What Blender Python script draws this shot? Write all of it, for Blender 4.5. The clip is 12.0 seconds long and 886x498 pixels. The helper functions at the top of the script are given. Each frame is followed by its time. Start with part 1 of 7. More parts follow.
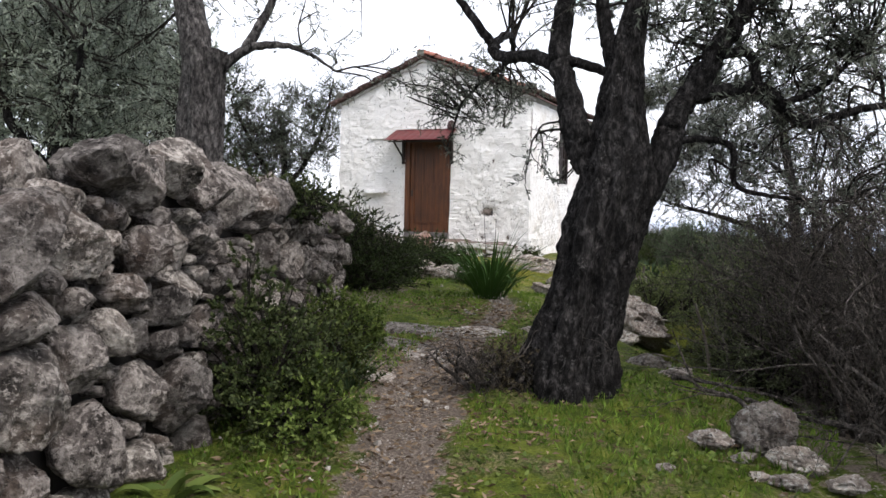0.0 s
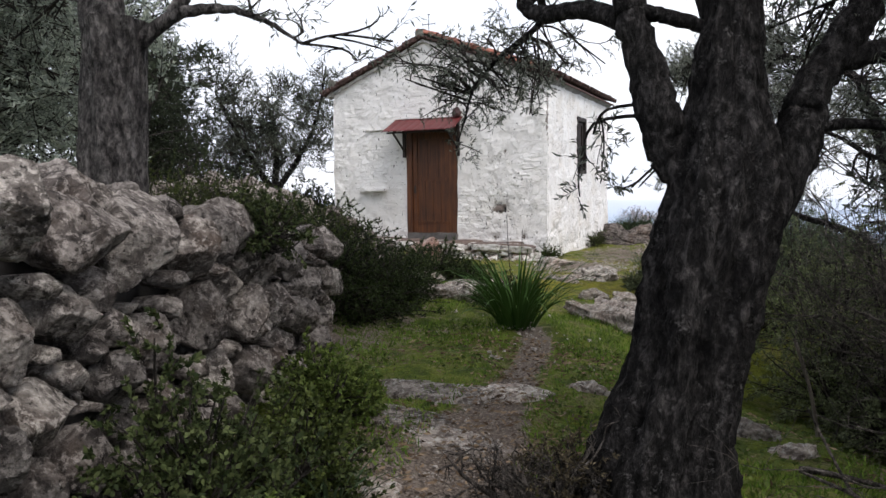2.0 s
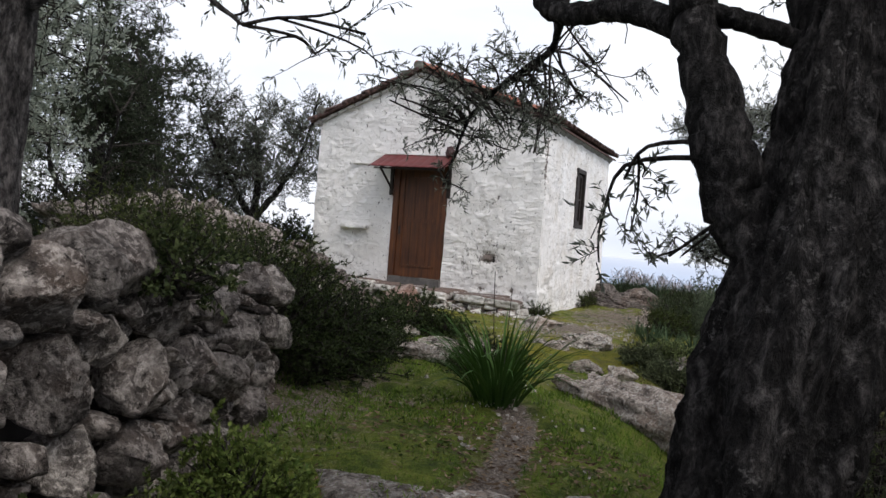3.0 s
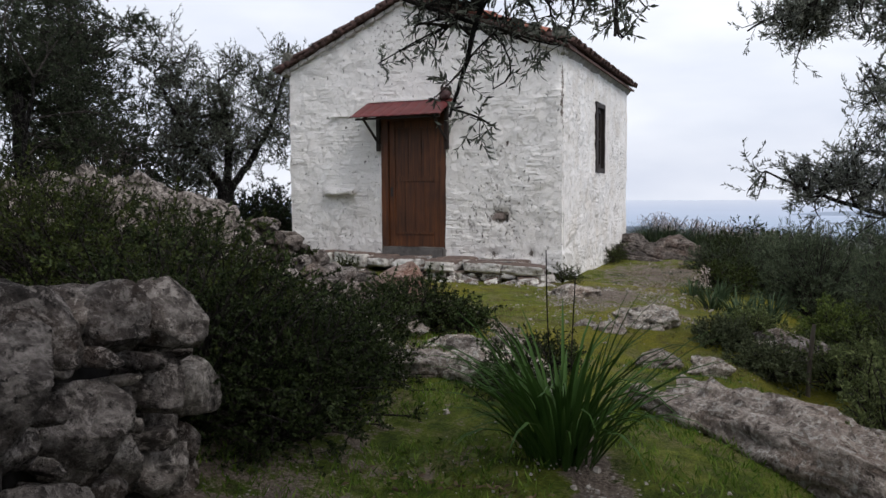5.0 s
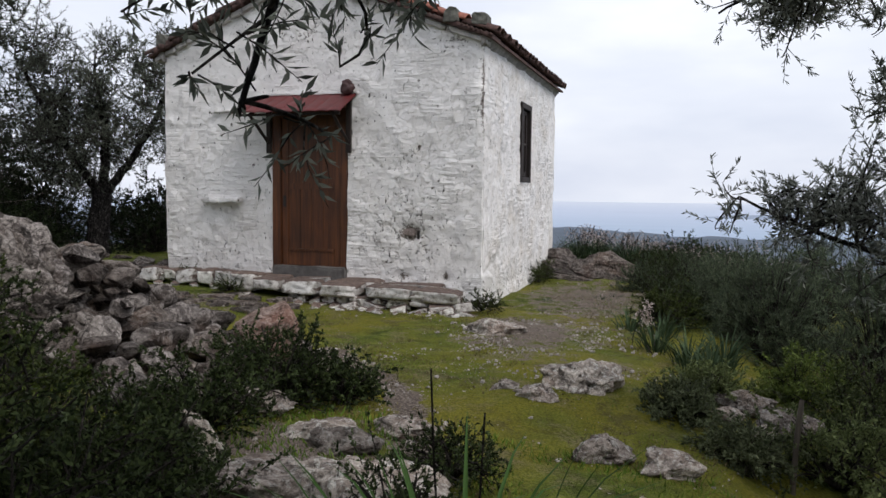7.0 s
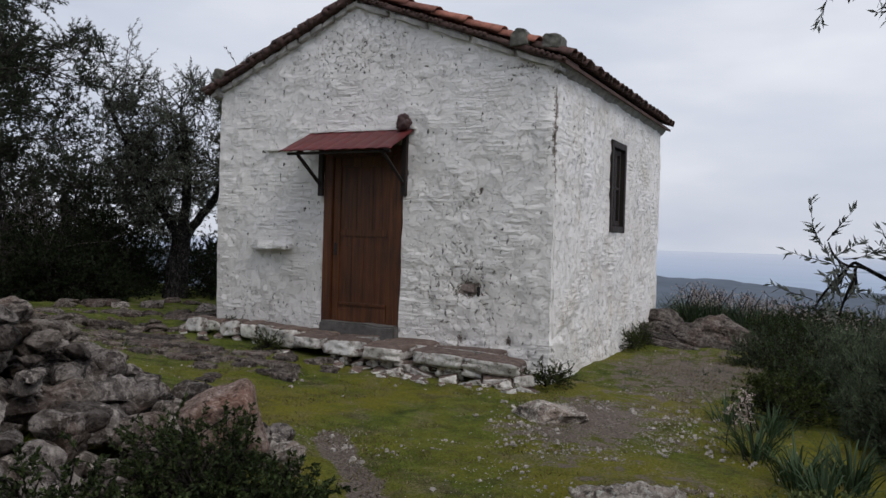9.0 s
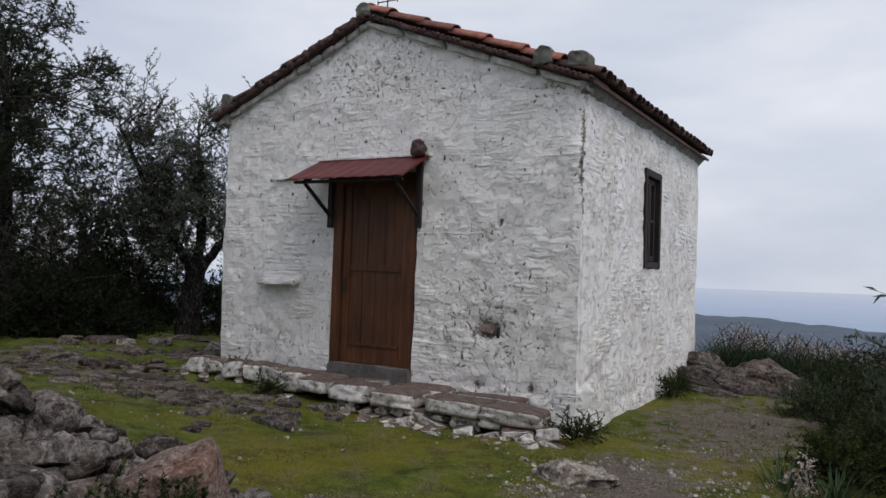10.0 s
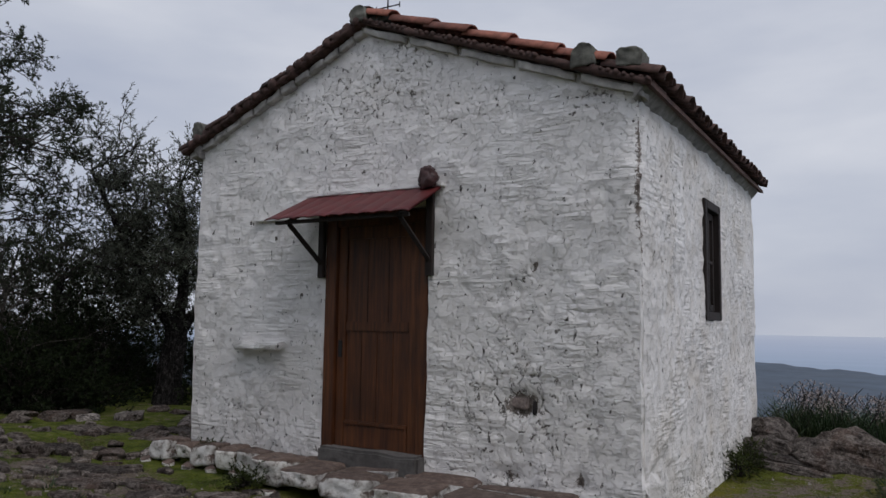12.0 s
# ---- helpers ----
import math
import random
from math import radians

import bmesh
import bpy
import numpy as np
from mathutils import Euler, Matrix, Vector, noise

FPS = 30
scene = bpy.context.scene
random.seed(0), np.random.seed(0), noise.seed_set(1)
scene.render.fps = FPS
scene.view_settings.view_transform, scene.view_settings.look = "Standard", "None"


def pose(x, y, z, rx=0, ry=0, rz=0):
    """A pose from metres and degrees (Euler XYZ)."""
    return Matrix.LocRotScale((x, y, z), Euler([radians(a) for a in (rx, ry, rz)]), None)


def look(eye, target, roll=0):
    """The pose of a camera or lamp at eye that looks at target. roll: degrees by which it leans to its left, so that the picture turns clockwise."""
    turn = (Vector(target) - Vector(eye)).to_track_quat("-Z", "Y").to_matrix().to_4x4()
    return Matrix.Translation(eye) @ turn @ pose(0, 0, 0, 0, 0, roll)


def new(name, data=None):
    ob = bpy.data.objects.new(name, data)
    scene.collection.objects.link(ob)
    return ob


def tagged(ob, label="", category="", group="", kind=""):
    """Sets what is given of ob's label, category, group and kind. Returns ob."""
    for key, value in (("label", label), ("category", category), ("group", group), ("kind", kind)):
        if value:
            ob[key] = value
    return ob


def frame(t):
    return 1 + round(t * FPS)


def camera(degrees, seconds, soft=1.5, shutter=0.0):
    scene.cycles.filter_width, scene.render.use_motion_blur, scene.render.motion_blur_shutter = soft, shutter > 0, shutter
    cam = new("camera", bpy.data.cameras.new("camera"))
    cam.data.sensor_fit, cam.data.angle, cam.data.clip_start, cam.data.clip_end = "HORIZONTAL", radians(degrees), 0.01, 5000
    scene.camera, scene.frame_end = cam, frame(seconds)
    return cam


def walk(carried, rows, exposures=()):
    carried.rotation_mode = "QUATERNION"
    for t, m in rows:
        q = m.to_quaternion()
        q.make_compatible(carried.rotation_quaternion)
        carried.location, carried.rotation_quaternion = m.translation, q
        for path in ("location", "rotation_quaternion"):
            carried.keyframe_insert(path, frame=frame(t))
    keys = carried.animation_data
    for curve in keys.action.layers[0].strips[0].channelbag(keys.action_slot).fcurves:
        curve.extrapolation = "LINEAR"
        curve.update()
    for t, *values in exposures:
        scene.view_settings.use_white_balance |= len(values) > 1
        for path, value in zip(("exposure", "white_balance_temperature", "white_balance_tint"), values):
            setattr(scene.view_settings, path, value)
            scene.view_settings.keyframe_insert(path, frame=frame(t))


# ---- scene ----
cam = camera(59.5, 12.0)
PATH = [
    (0, (4.711, -14.589, 0.533), (3.893, -12.767, 0.427), 1.3),
    (0.5, (4.512, -14.237, 0.545), (3.771, -12.386, 0.388), 0.9),
    (1, (4.353, -13.852, 0.606), (3.611, -11.999, 0.488), 0.3),
    (1.5, (4.122, -13.498, 0.723), (3.434, -11.629, 0.54), 2.8),
    (2, (3.974, -13.121, 0.723), (3.145, -11.306, 0.584), -0.6),
    (2.5, (3.882, -12.697, 0.747), (2.915, -10.948, 0.676), 2.0),
    (3, (3.615, -12.169, 0.751), (2.813, -10.338, 0.722), 4.5),
    (3.2, (3.51, -11.981, 0.732), (2.657, -10.174, 0.653), 3.3),
    (4.8, (2.758, -10.465, 0.753), (1.948, -8.639, 0.663), 0.6),
    (5, (2.706, -10.283, 0.785), (1.911, -8.453, 0.645), -0.3),
    (5.5, (2.522, -9.936, 0.819), (1.758, -8.088, 0.765), 1.5),
    (6, (2.355, -9.586, 0.845), (1.774, -7.673, 0.766), 2.0),
    (6.5, (2.313, -9.157, 0.869), (1.689, -7.26, 0.765), 1.6),
    (6.7, (2.316, -8.982, 0.905), (1.708, -7.082, 0.761), 0.8),
    (8.3, (2.672, -7.772, 0.998), (1.875, -5.939, 0.936), -0.3),
    (8.5, (2.675, -7.623, 0.986), (1.813, -5.819, 0.953), 0.4),
    (9, (2.575, -7.235, 0.998), (1.649, -5.462, 0.968), 1.7),
    (9.5, (2.497, -6.886, 0.988), (1.449, -5.183, 1.035), 0.7),
    (10, (2.398, -6.562, 0.998), (1.396, -4.833, 1.058), 2.0),
    (10.5, (2.11, -6.327, 1.028), (1.333, -4.488, 1.149), 0.8),
    (11, (1.89, -6.05, 1.02), (1.064, -4.236, 1.177), 1.4),
    (11.5, (1.731, -5.661, 1.047), (0.819, -3.885, 1.167), -0.7),
    (12, (1.552, -5.276, 1.059), (0.536, -3.564, 1.249), 0.9),
]
walk(cam, [(t, look(eye, target, roll)) for t, eye, target, roll in PATH], [(0, 1.28, 6500, 12), (1.5, 1.05, 6500, 12), (3, 0.74, 6500, 12), (5, 0.48, 6450, 12), (6, 0.48, 6450, 12), (6.7, 0.5, 6450, 12), (8.3, 0.14, 6400, 12), (10.5, 0.02, 6300, 12), (11.5, -0.28, 6250, 13), (12, -0.25, 6250, 13)])


# ---- sky and daylight ----
def link(nt, a, b):
    nt.links.new(a, b)


def node(nt, kind, **values):
    n = nt.nodes.new(kind)
    for key, value in values.items():
        if key in n.inputs:
            n.inputs[key].default_value = value
    return n


def ramp(nt, fac, stops):
    r = nt.nodes.new("ShaderNodeValToRGB")
    while len(r.color_ramp.elements) < len(stops):
        r.color_ramp.elements.new(0.5)
    for e, (p, c) in zip(r.color_ramp.elements, stops):
        e.position, e.color = p, (*c, 1) if len(c) == 3 else c
    link(nt, fac, r.inputs[0])
    return r.outputs[0]


def mix(nt, fac, a, b, mode="MIX"):
    m = nt.nodes.new("ShaderNodeMix")
    m.data_type, m.blend_type = "RGBA", mode
    for socket, value in ((m.inputs[0], fac), (m.inputs[6], a), (m.inputs[7], b)):
        if isinstance(value, (int, float)):
            socket.default_value = value
        elif isinstance(value, tuple):
            socket.default_value = (*value, 1)
        else:
            link(nt, value, socket)
    return m.outputs[2]


def sums(nt, op, a, b):
    m = nt.nodes.new("ShaderNodeMath")
    m.operation = op
    for socket, value in ((m.inputs[0], a), (m.inputs[1], b)):
        if isinstance(value, (int, float)):
            socket.default_value = value
        else:
            link(nt, value, socket)
    return m.outputs[0]


world = bpy.data.worlds.new("overcast")
scene.world = world
world.use_nodes = True
wt = world.node_tree
wt.nodes.clear()
sky = wt.nodes.new("ShaderNodeTexSky")
sky.sky_type, sky.sun_disc = "NISHITA", False
sky.sun_elevation, sky.sun_rotation = radians(66), radians(150)
sky.air_density, sky.dust_density = 1.0, 4.0
coord = wt.nodes.new("ShaderNodeTexCoord")
squash = wt.nodes.new("ShaderNodeMapping")
squash.inputs["Scale"].default_value = (1.0, 1.0, 3.2)
link(wt, coord.outputs["Generated"], squash.inputs["Vector"])
puff = node(wt, "ShaderNodeTexNoise", Scale=2.3, Detail=5.0, Roughness=0.5)
link(wt, squash.outputs[0], puff.inputs["Vector"])
cloud = ramp(wt, puff.outputs[0], [(0.3, (5.4, 5.85, 6.8)), (0.5, (6.6, 6.95, 7.6)), (0.72, (8.3, 8.5, 8.8))])
cover = mix(wt, 0.9, sky.outputs[0], cloud)
back = node(wt, "ShaderNodeBackground", Strength=0.1)
link(wt, cover, back.inputs[0])
out = wt.nodes.new("ShaderNodeOutputWorld")
link(wt, back.outputs[0], out.inputs[0])

sun_data = bpy.data.lights.new("sun", "SUN")
sun_data.energy, sun_data.angle, sun_data.color = 1.3, radians(35), (1.0, 0.96, 0.9)
sun = new("sun", sun_data)
sun.matrix_world = look((9, -4, 12.5), (0, 0, 0))


# ---- materials ----
def material(name):
    m = bpy.data.materials.new(name)
    m.use_nodes = True
    nt = m.node_tree
    return m, nt, nt.nodes["Principled BSDF"]


def place(nt, scale=(1, 1, 1), turn=(0, 0, 0)):
    g = nt.nodes.new("ShaderNodeNewGeometry")
    p = nt.nodes.new("ShaderNodeMapping")
    p.inputs["Scale"].default_value, p.inputs["Rotation"].default_value = scale, turn
    link(nt, g.outputs["Position"], p.inputs["Vector"])
    return p.outputs[0]


def noisy(nt, at, scale, detail=4.0, rough=0.55, warp=0.0):
    n = node(nt, "ShaderNodeTexNoise", Scale=scale, Detail=detail, Roughness=rough, Distortion=warp)
    link(nt, at, n.inputs["Vector"])
    return n.outputs[0]


def cells(nt, at, scale, feature="F1"):
    n = node(nt, "ShaderNodeTexVoronoi", Scale=scale)
    n.feature = feature
    link(nt, at, n.inputs["Vector"])
    return n


def relief(nt, bsdf, heights, strength=0.5, distance=0.02):
    total = None
    for h, w in heights:
        h = sums(nt, "MULTIPLY", h, w)
        total = h if total is None else sums(nt, "ADD", total, h)
    b = node(nt, "ShaderNodeBump", Strength=strength, Distance=distance)
    link(nt, total, b.inputs["Height"])
    link(nt, b.outputs[0], bsdf.inputs["Normal"])


def random_tint(nt, colour, low=0.75, high=1.2, island=False):
    if island:
        r = nt.nodes.new("ShaderNodeNewGeometry").outputs["Random Per Island"]
    else:
        r = nt.nodes.new("ShaderNodeObjectInfo").outputs["Random"]
    return mix(nt, 1.0, colour, ramp(nt, r, [(0, (low, low, low)), (0.5, (1, 0.98, 0.97)), (1, (high, high, high * 0.97))]), "MULTIPLY")


def stone_material(name, dark, mid, light, lichen=0.6, warm=(0.3, 0.2, 0.13)):
    m, nt, b = material(name)
    at = nt.nodes.new("ShaderNodeNewGeometry").outputs["Position"]
    big, small, fine = noisy(nt, at, 8.0, 6, 0.66, 0.4), noisy(nt, at, 48, 6, 0.7), noisy(nt, at, 200, 3)
    c = ramp(nt, big, [(0.36, dark), (0.5, mid), (0.62, light)])
    c = mix(nt, ramp(nt, noisy(nt, at, 3.5, 4), [(0.5, (0, 0, 0)), (0.68, (0.6, 0.6, 0.6))]), c, warm)
    crust = ramp(nt, noisy(nt, at, 11, 6, 0.66, 0.8), [(0.53, (0, 0, 0)), (0.58, (lichen, lichen, lichen))])
    c = mix(nt, crust, c, tuple(min(0.6, v * 1.35) for v in light))
    spots = ramp(nt, noisy(nt, at, 24, 7, 0.75, 0.5), [(0.53, (0, 0, 0)), (0.58, (lichen, lichen, lichen))])
    c = mix(nt, spots, c, tuple(min(0.6, v * 1.6) for v in light))
    black = ramp(nt, noisy(nt, at, 15, 6, 0.72, 0.3), [(0.36, (0.8, 0.8, 0.8)), (0.44, (0, 0, 0))])
    c = mix(nt, black, c, tuple(v * 0.4 for v in dark))
    pits = ramp(nt, noisy(nt, at, 34, 6, 0.8), [(0.35, (0.9, 0.9, 0.9)), (0.41, (0, 0, 0))])
    c = mix(nt, pits, c, tuple(v * 0.22 for v in dark))
    c = mix(nt, 0.75, c, ramp(nt, small, [(0.32, (0.35, 0.34, 0.33)), (0.6, (1.05, 1.05, 1.05))]), "MULTIPLY")
    link(nt, random_tint(nt, c, 0.55, 1.4), b.inputs["Base Color"])
    b.inputs["Roughness"].default_value = 0.95
    b.inputs["Specular IOR Level"].default_value = 0.1
    relief(nt, b, [(small, 0.9), (fine, 0.3), (big, 1.0), (pits, -0.7), (crust, 0.12)], 0.95, 0.03)
    return m


LIMESTONE = stone_material("limestone", (0.05, 0.044, 0.041), (0.158, 0.139, 0.129), (0.34, 0.309, 0.287), 0.6, (0.145, 0.107, 0.086))
PALE_ROCK = stone_material("pale_rock", (0.1, 0.085, 0.076), (0.275, 0.238, 0.212), (0.44, 0.395, 0.355), 0.6, (0.33, 0.255, 0.21))
RED_ROCK = stone_material("red_rock", (0.12, 0.085, 0.072), (0.25, 0.175, 0.145), (0.38, 0.31, 0.275), 0.35, (0.27, 0.14, 0.1))
DARK_ROCK = stone_material("dark_rock", (0.032, 0.028, 0.026), (0.08, 0.069, 0.063), (0.18, 0.16, 0.147), 0.35, (0.1, 0.064, 0.052))

BEDROCK = stone_material("bedrock", (0.036, 0.03, 0.027), (0.1, 0.083, 0.074), (0.21, 0.185, 0.168), 0.45, (0.14, 0.095, 0.075))


def leaf_material(name, dark, light, rough=0.6, sheen=0.09, through_=0.2):
    m, nt, b = material(name)
    r = nt.nodes.new("ShaderNodeNewGeometry").outputs["Random Per Island"]
    c = ramp(nt, r, [(0.0, dark), (0.6, tuple((p + q) / 2 for p, q in zip(dark, light))), (1.0, light)])
    patch = noisy(nt, place(nt), 2.5, 3)
    c = mix(nt, 1.0, c, ramp(nt, patch, [(0.3, (0.7, 0.7, 0.7)), (0.7, (1.2, 1.2, 1.15))]), "MULTIPLY")
    link(nt, c, b.inputs["Base Color"])
    b.inputs["Roughness"].default_value = rough
    b.inputs["Specular IOR Level"].default_value = sheen
    t = nt.nodes.new("ShaderNodeBsdfTranslucent")
    link(nt, c, t.inputs[0])
    s = node(nt, "ShaderNodeMixShader")
    s.inputs[0].default_value = through_
    link(nt, b.outputs[0], s.inputs[1])
    link(nt, t.outputs[0], s.inputs[2])
    link(nt, s.outputs[0], nt.nodes["Material Output"].inputs[0])
    return m


OLIVE_LEAF = leaf_material("olive_leaf", (0.04, 0.047, 0.036), (0.18, 0.198, 0.16), 0.6, 0.09, 0.3)
SHRUB_LEAF = leaf_material("shrub_leaf", (0.009, 0.015, 0.006), (0.068, 0.092, 0.034))
PALE_OLIVE_LEAF = leaf_material("pale_olive_leaf", (0.1, 0.11, 0.095), (0.36, 0.38, 0.33), 0.6, 0.09, 0.45)
DRY_LEAF = leaf_material("withered_leaf", (0.03, 0.025, 0.016), (0.13, 0.105, 0.066))
BANK_LEAF = leaf_material("bank_leaf", (0.06, 0.082, 0.03), (0.2, 0.235, 0.1), 0.6, 0.09, 0.3)
# darker copy of the shrub leaf: shade under the trees put into colour
SHADED_SHRUB_LEAF = leaf_material("deep_shade_leaf", (0.005, 0.009, 0.004), (0.028, 0.04, 0.016))
THICKET_LEAF = leaf_material("thicket_leaf", (0.052, 0.066, 0.034), (0.185, 0.21, 0.115), 0.6, 0.09, 0.3)
OAK_LEAF = leaf_material("oak_leaf", (0.02, 0.03, 0.01), (0.085, 0.105, 0.03))
FRESH_LEAF = leaf_material("fresh_leaf", (0.045, 0.075, 0.016), (0.16, 0.2, 0.055))
PINE_LEAF = leaf_material("evergreen_leaf", (0.016, 0.021, 0.013), (0.062, 0.078, 0.047))
# grey-green leaf made paler: haze over the grove is in its colour
HAZE_PALED_LEAF = leaf_material("grove_leaf", (0.17, 0.2, 0.17), (0.45, 0.49, 0.41), 0.6, 0.09, 0.45)
SILVER_LEAF = leaf_material("silver_olive_leaf", (0.055, 0.063, 0.052), (0.25, 0.27, 0.225), 0.6, 0.09, 0.35)
BLADE = leaf_material("long_blade", (0.014, 0.042, 0.007), (0.075, 0.145, 0.034), 0.55, 0.12)
BROOM_LEAF = leaf_material("broom_leaf", (0.036, 0.052, 0.032), (0.135, 0.165, 0.1))
TANGLE_LEAF = leaf_material("tangle_leaf", (0.022, 0.034, 0.013), (0.095, 0.115, 0.045))
GREY_BLADE = leaf_material("grey_blade", (0.025, 0.046, 0.022), (0.09, 0.13, 0.07))
GRASS = leaf_material("grass_blade", (0.05, 0.105, 0.013), (0.2, 0.285, 0.052), 0.6, 0.09, 0.3)
LITTER = leaf_material("dead_leaf", (0.07, 0.045, 0.03), (0.3, 0.22, 0.15))
PETAL = leaf_material("white_petal", (0.3, 0.23, 0.21), (0.62, 0.55, 0.52))
STRAW = leaf_material("dry_grass_blade", (0.07, 0.055, 0.025), (0.26, 0.22, 0.12))


def bark_material(name, dark, mid, light, pale=(0.2, 0.19, 0.18), flakes=0.6):
    m, nt, b = material(name)
    at = place(nt, (1, 1, 0.45))
    ridge, plate, fine = noisy(nt, at, 20, 7, 0.74, 0.5), noisy(nt, place(nt, (1, 1, 0.55)), 38, 5, 0.7), noisy(nt, place(nt), 120, 4)
    c = ramp(nt, ridge, [(0.36, dark), (0.5, mid), (0.66, light)])
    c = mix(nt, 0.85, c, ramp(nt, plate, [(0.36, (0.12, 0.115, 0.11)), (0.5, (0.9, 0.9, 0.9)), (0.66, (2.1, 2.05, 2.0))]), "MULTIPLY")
    lichen = ramp(nt, noisy(nt, place(nt), 26, 6, 0.78), [(0.57, (0, 0, 0)), (0.63, (flakes, flakes, flakes))])
    c = mix(nt, sums(nt, "MULTIPLY", lichen, ramp(nt, noisy(nt, place(nt), 3.5, 3), [(0.42, (0.15, 0.15, 0.15)), (0.62, (1, 1, 1))])), c, pale)
    link(nt, c, b.inputs["Base Color"])
    b.inputs["Roughness"].default_value = 0.95
    b.inputs["Specular IOR Level"].default_value = 0.12
    relief(nt, b, [(ridge, 1.0), (plate, 0.6), (fine, 0.2)], 1.0, 0.04)
    return m


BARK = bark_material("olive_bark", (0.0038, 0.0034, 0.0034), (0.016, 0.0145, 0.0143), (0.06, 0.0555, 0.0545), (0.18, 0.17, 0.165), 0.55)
GREY_BARK = bark_material("grey_olive_bark", (0.02, 0.018, 0.018), (0.07, 0.064, 0.062), (0.15, 0.14, 0.135), (0.2, 0.19, 0.185), 0.4)
TWIG = bark_material("twig_bark", (0.012, 0.01, 0.009), (0.03, 0.026, 0.023), (0.075, 0.065, 0.058))
GREY_TWIG = bark_material("grey_twig", (0.03, 0.026, 0.023), (0.08, 0.07, 0.063), (0.17, 0.152, 0.14))


def ground_material():
    m, nt, b = material("ground_soil_and_grass")
    at = place(nt)
    big, mid, fine = noisy(nt, at, 0.9, 4, 0.6), noisy(nt, at, 6, 5, 0.65), noisy(nt, at, 60, 4, 0.7)
    green = ramp(nt, mid, [(0.32, (0.03, 0.046, 0.008)), (0.46, (0.078, 0.11, 0.015)), (0.58, (0.125, 0.15, 0.022)), (0.72, (0.19, 0.205, 0.04))])
    moss = nt.nodes.new("ShaderNodeAttribute")
    moss.attribute_name = "moss"
    yellow = sums(nt, "MULTIPLY", ramp(nt, big, [(0.36, (0.1, 0.1, 0.1)), (0.58, (0.9, 0.9, 0.9))]), moss.outputs["Fac"])
    green = mix(nt, yellow, green, (0.19, 0.172, 0.02))
    brown = ramp(nt, noisy(nt, at, 2.4, 6, 0.75), [(0.55, (0, 0, 0)), (0.63, (0.6, 0.6, 0.6))])
    green = mix(nt, brown, green, (0.07, 0.062, 0.028))
    dry = sums(nt, "MULTIPLY", ramp(nt, noisy(nt, at, 3.2, 6, 0.72), [(0.52, (0, 0, 0)), (0.62, (0.7, 0.7, 0.7))]), ramp(nt, fine, [(0.4, (0, 0, 0)), (0.55, (1, 1, 1))]))
    green = mix(nt, dry, green, (0.2, 0.165, 0.1))
    soil = ramp(nt, fine, [(0.32, (0.03, 0.023, 0.018)), (0.48, (0.13, 0.103, 0.085)), (0.66, (0.31, 0.262, 0.222))])
    soil = mix(nt, ramp(nt, mid, [(0.4, (0, 0, 0)), (0.65, (0.6, 0.6, 0.6))]), soil, (0.17, 0.135, 0.11))
    green = mix(nt, 0.7, green, ramp(nt, fine, [(0.3, (0.22, 0.22, 0.2)), (0.65, (1.3, 1.3, 1.2))]), "MULTIPLY")
    a = nt.nodes.new("ShaderNodeAttribute")
    a.attribute_name = "bare"
    edge = sums(nt, "ADD", a.outputs["Fac"], sums(nt, "MULTIPLY", sums(nt, "SUBTRACT", mid, 0.48), 1.9))
    edge = sums(nt, "ADD", edge, sums(nt, "MULTIPLY", sums(nt, "SUBTRACT", fine, 0.5), 0.5))
    c = mix(nt, ramp(nt, edge, [(0.42, (0, 0, 0)), (0.58, (1, 1, 1))]), green, soil)
    chips = cells(nt, at, 38)
    stone = sums(nt, "MULTIPLY", ramp(nt, chips.outputs["Distance"], [(0.22, (1, 1, 1)), (0.3, (0, 0, 0))]), ramp(nt, noisy(nt, at, 7, 3), [(0.52, (0, 0, 0)), (0.6, (0.9, 0.9, 0.9))]))
    stone = sums(nt, "MULTIPLY", stone, ramp(nt, a.outputs["Fac"], [(0.25, (0, 0, 0)), (0.5, (1, 1, 1))]))
    c = mix(nt, stone, c, (0.4, 0.37, 0.34))
    link(nt, c, b.inputs["Base Color"])
    b.inputs["Roughness"].default_value = 0.95
    b.inputs["Specular IOR Level"].default_value = 0.15
    relief(nt, b, [(mid, 0.9), (fine, 0.8), (stone, 0.3)], 1.0, 0.045)
    return m


GROUND = ground_material()


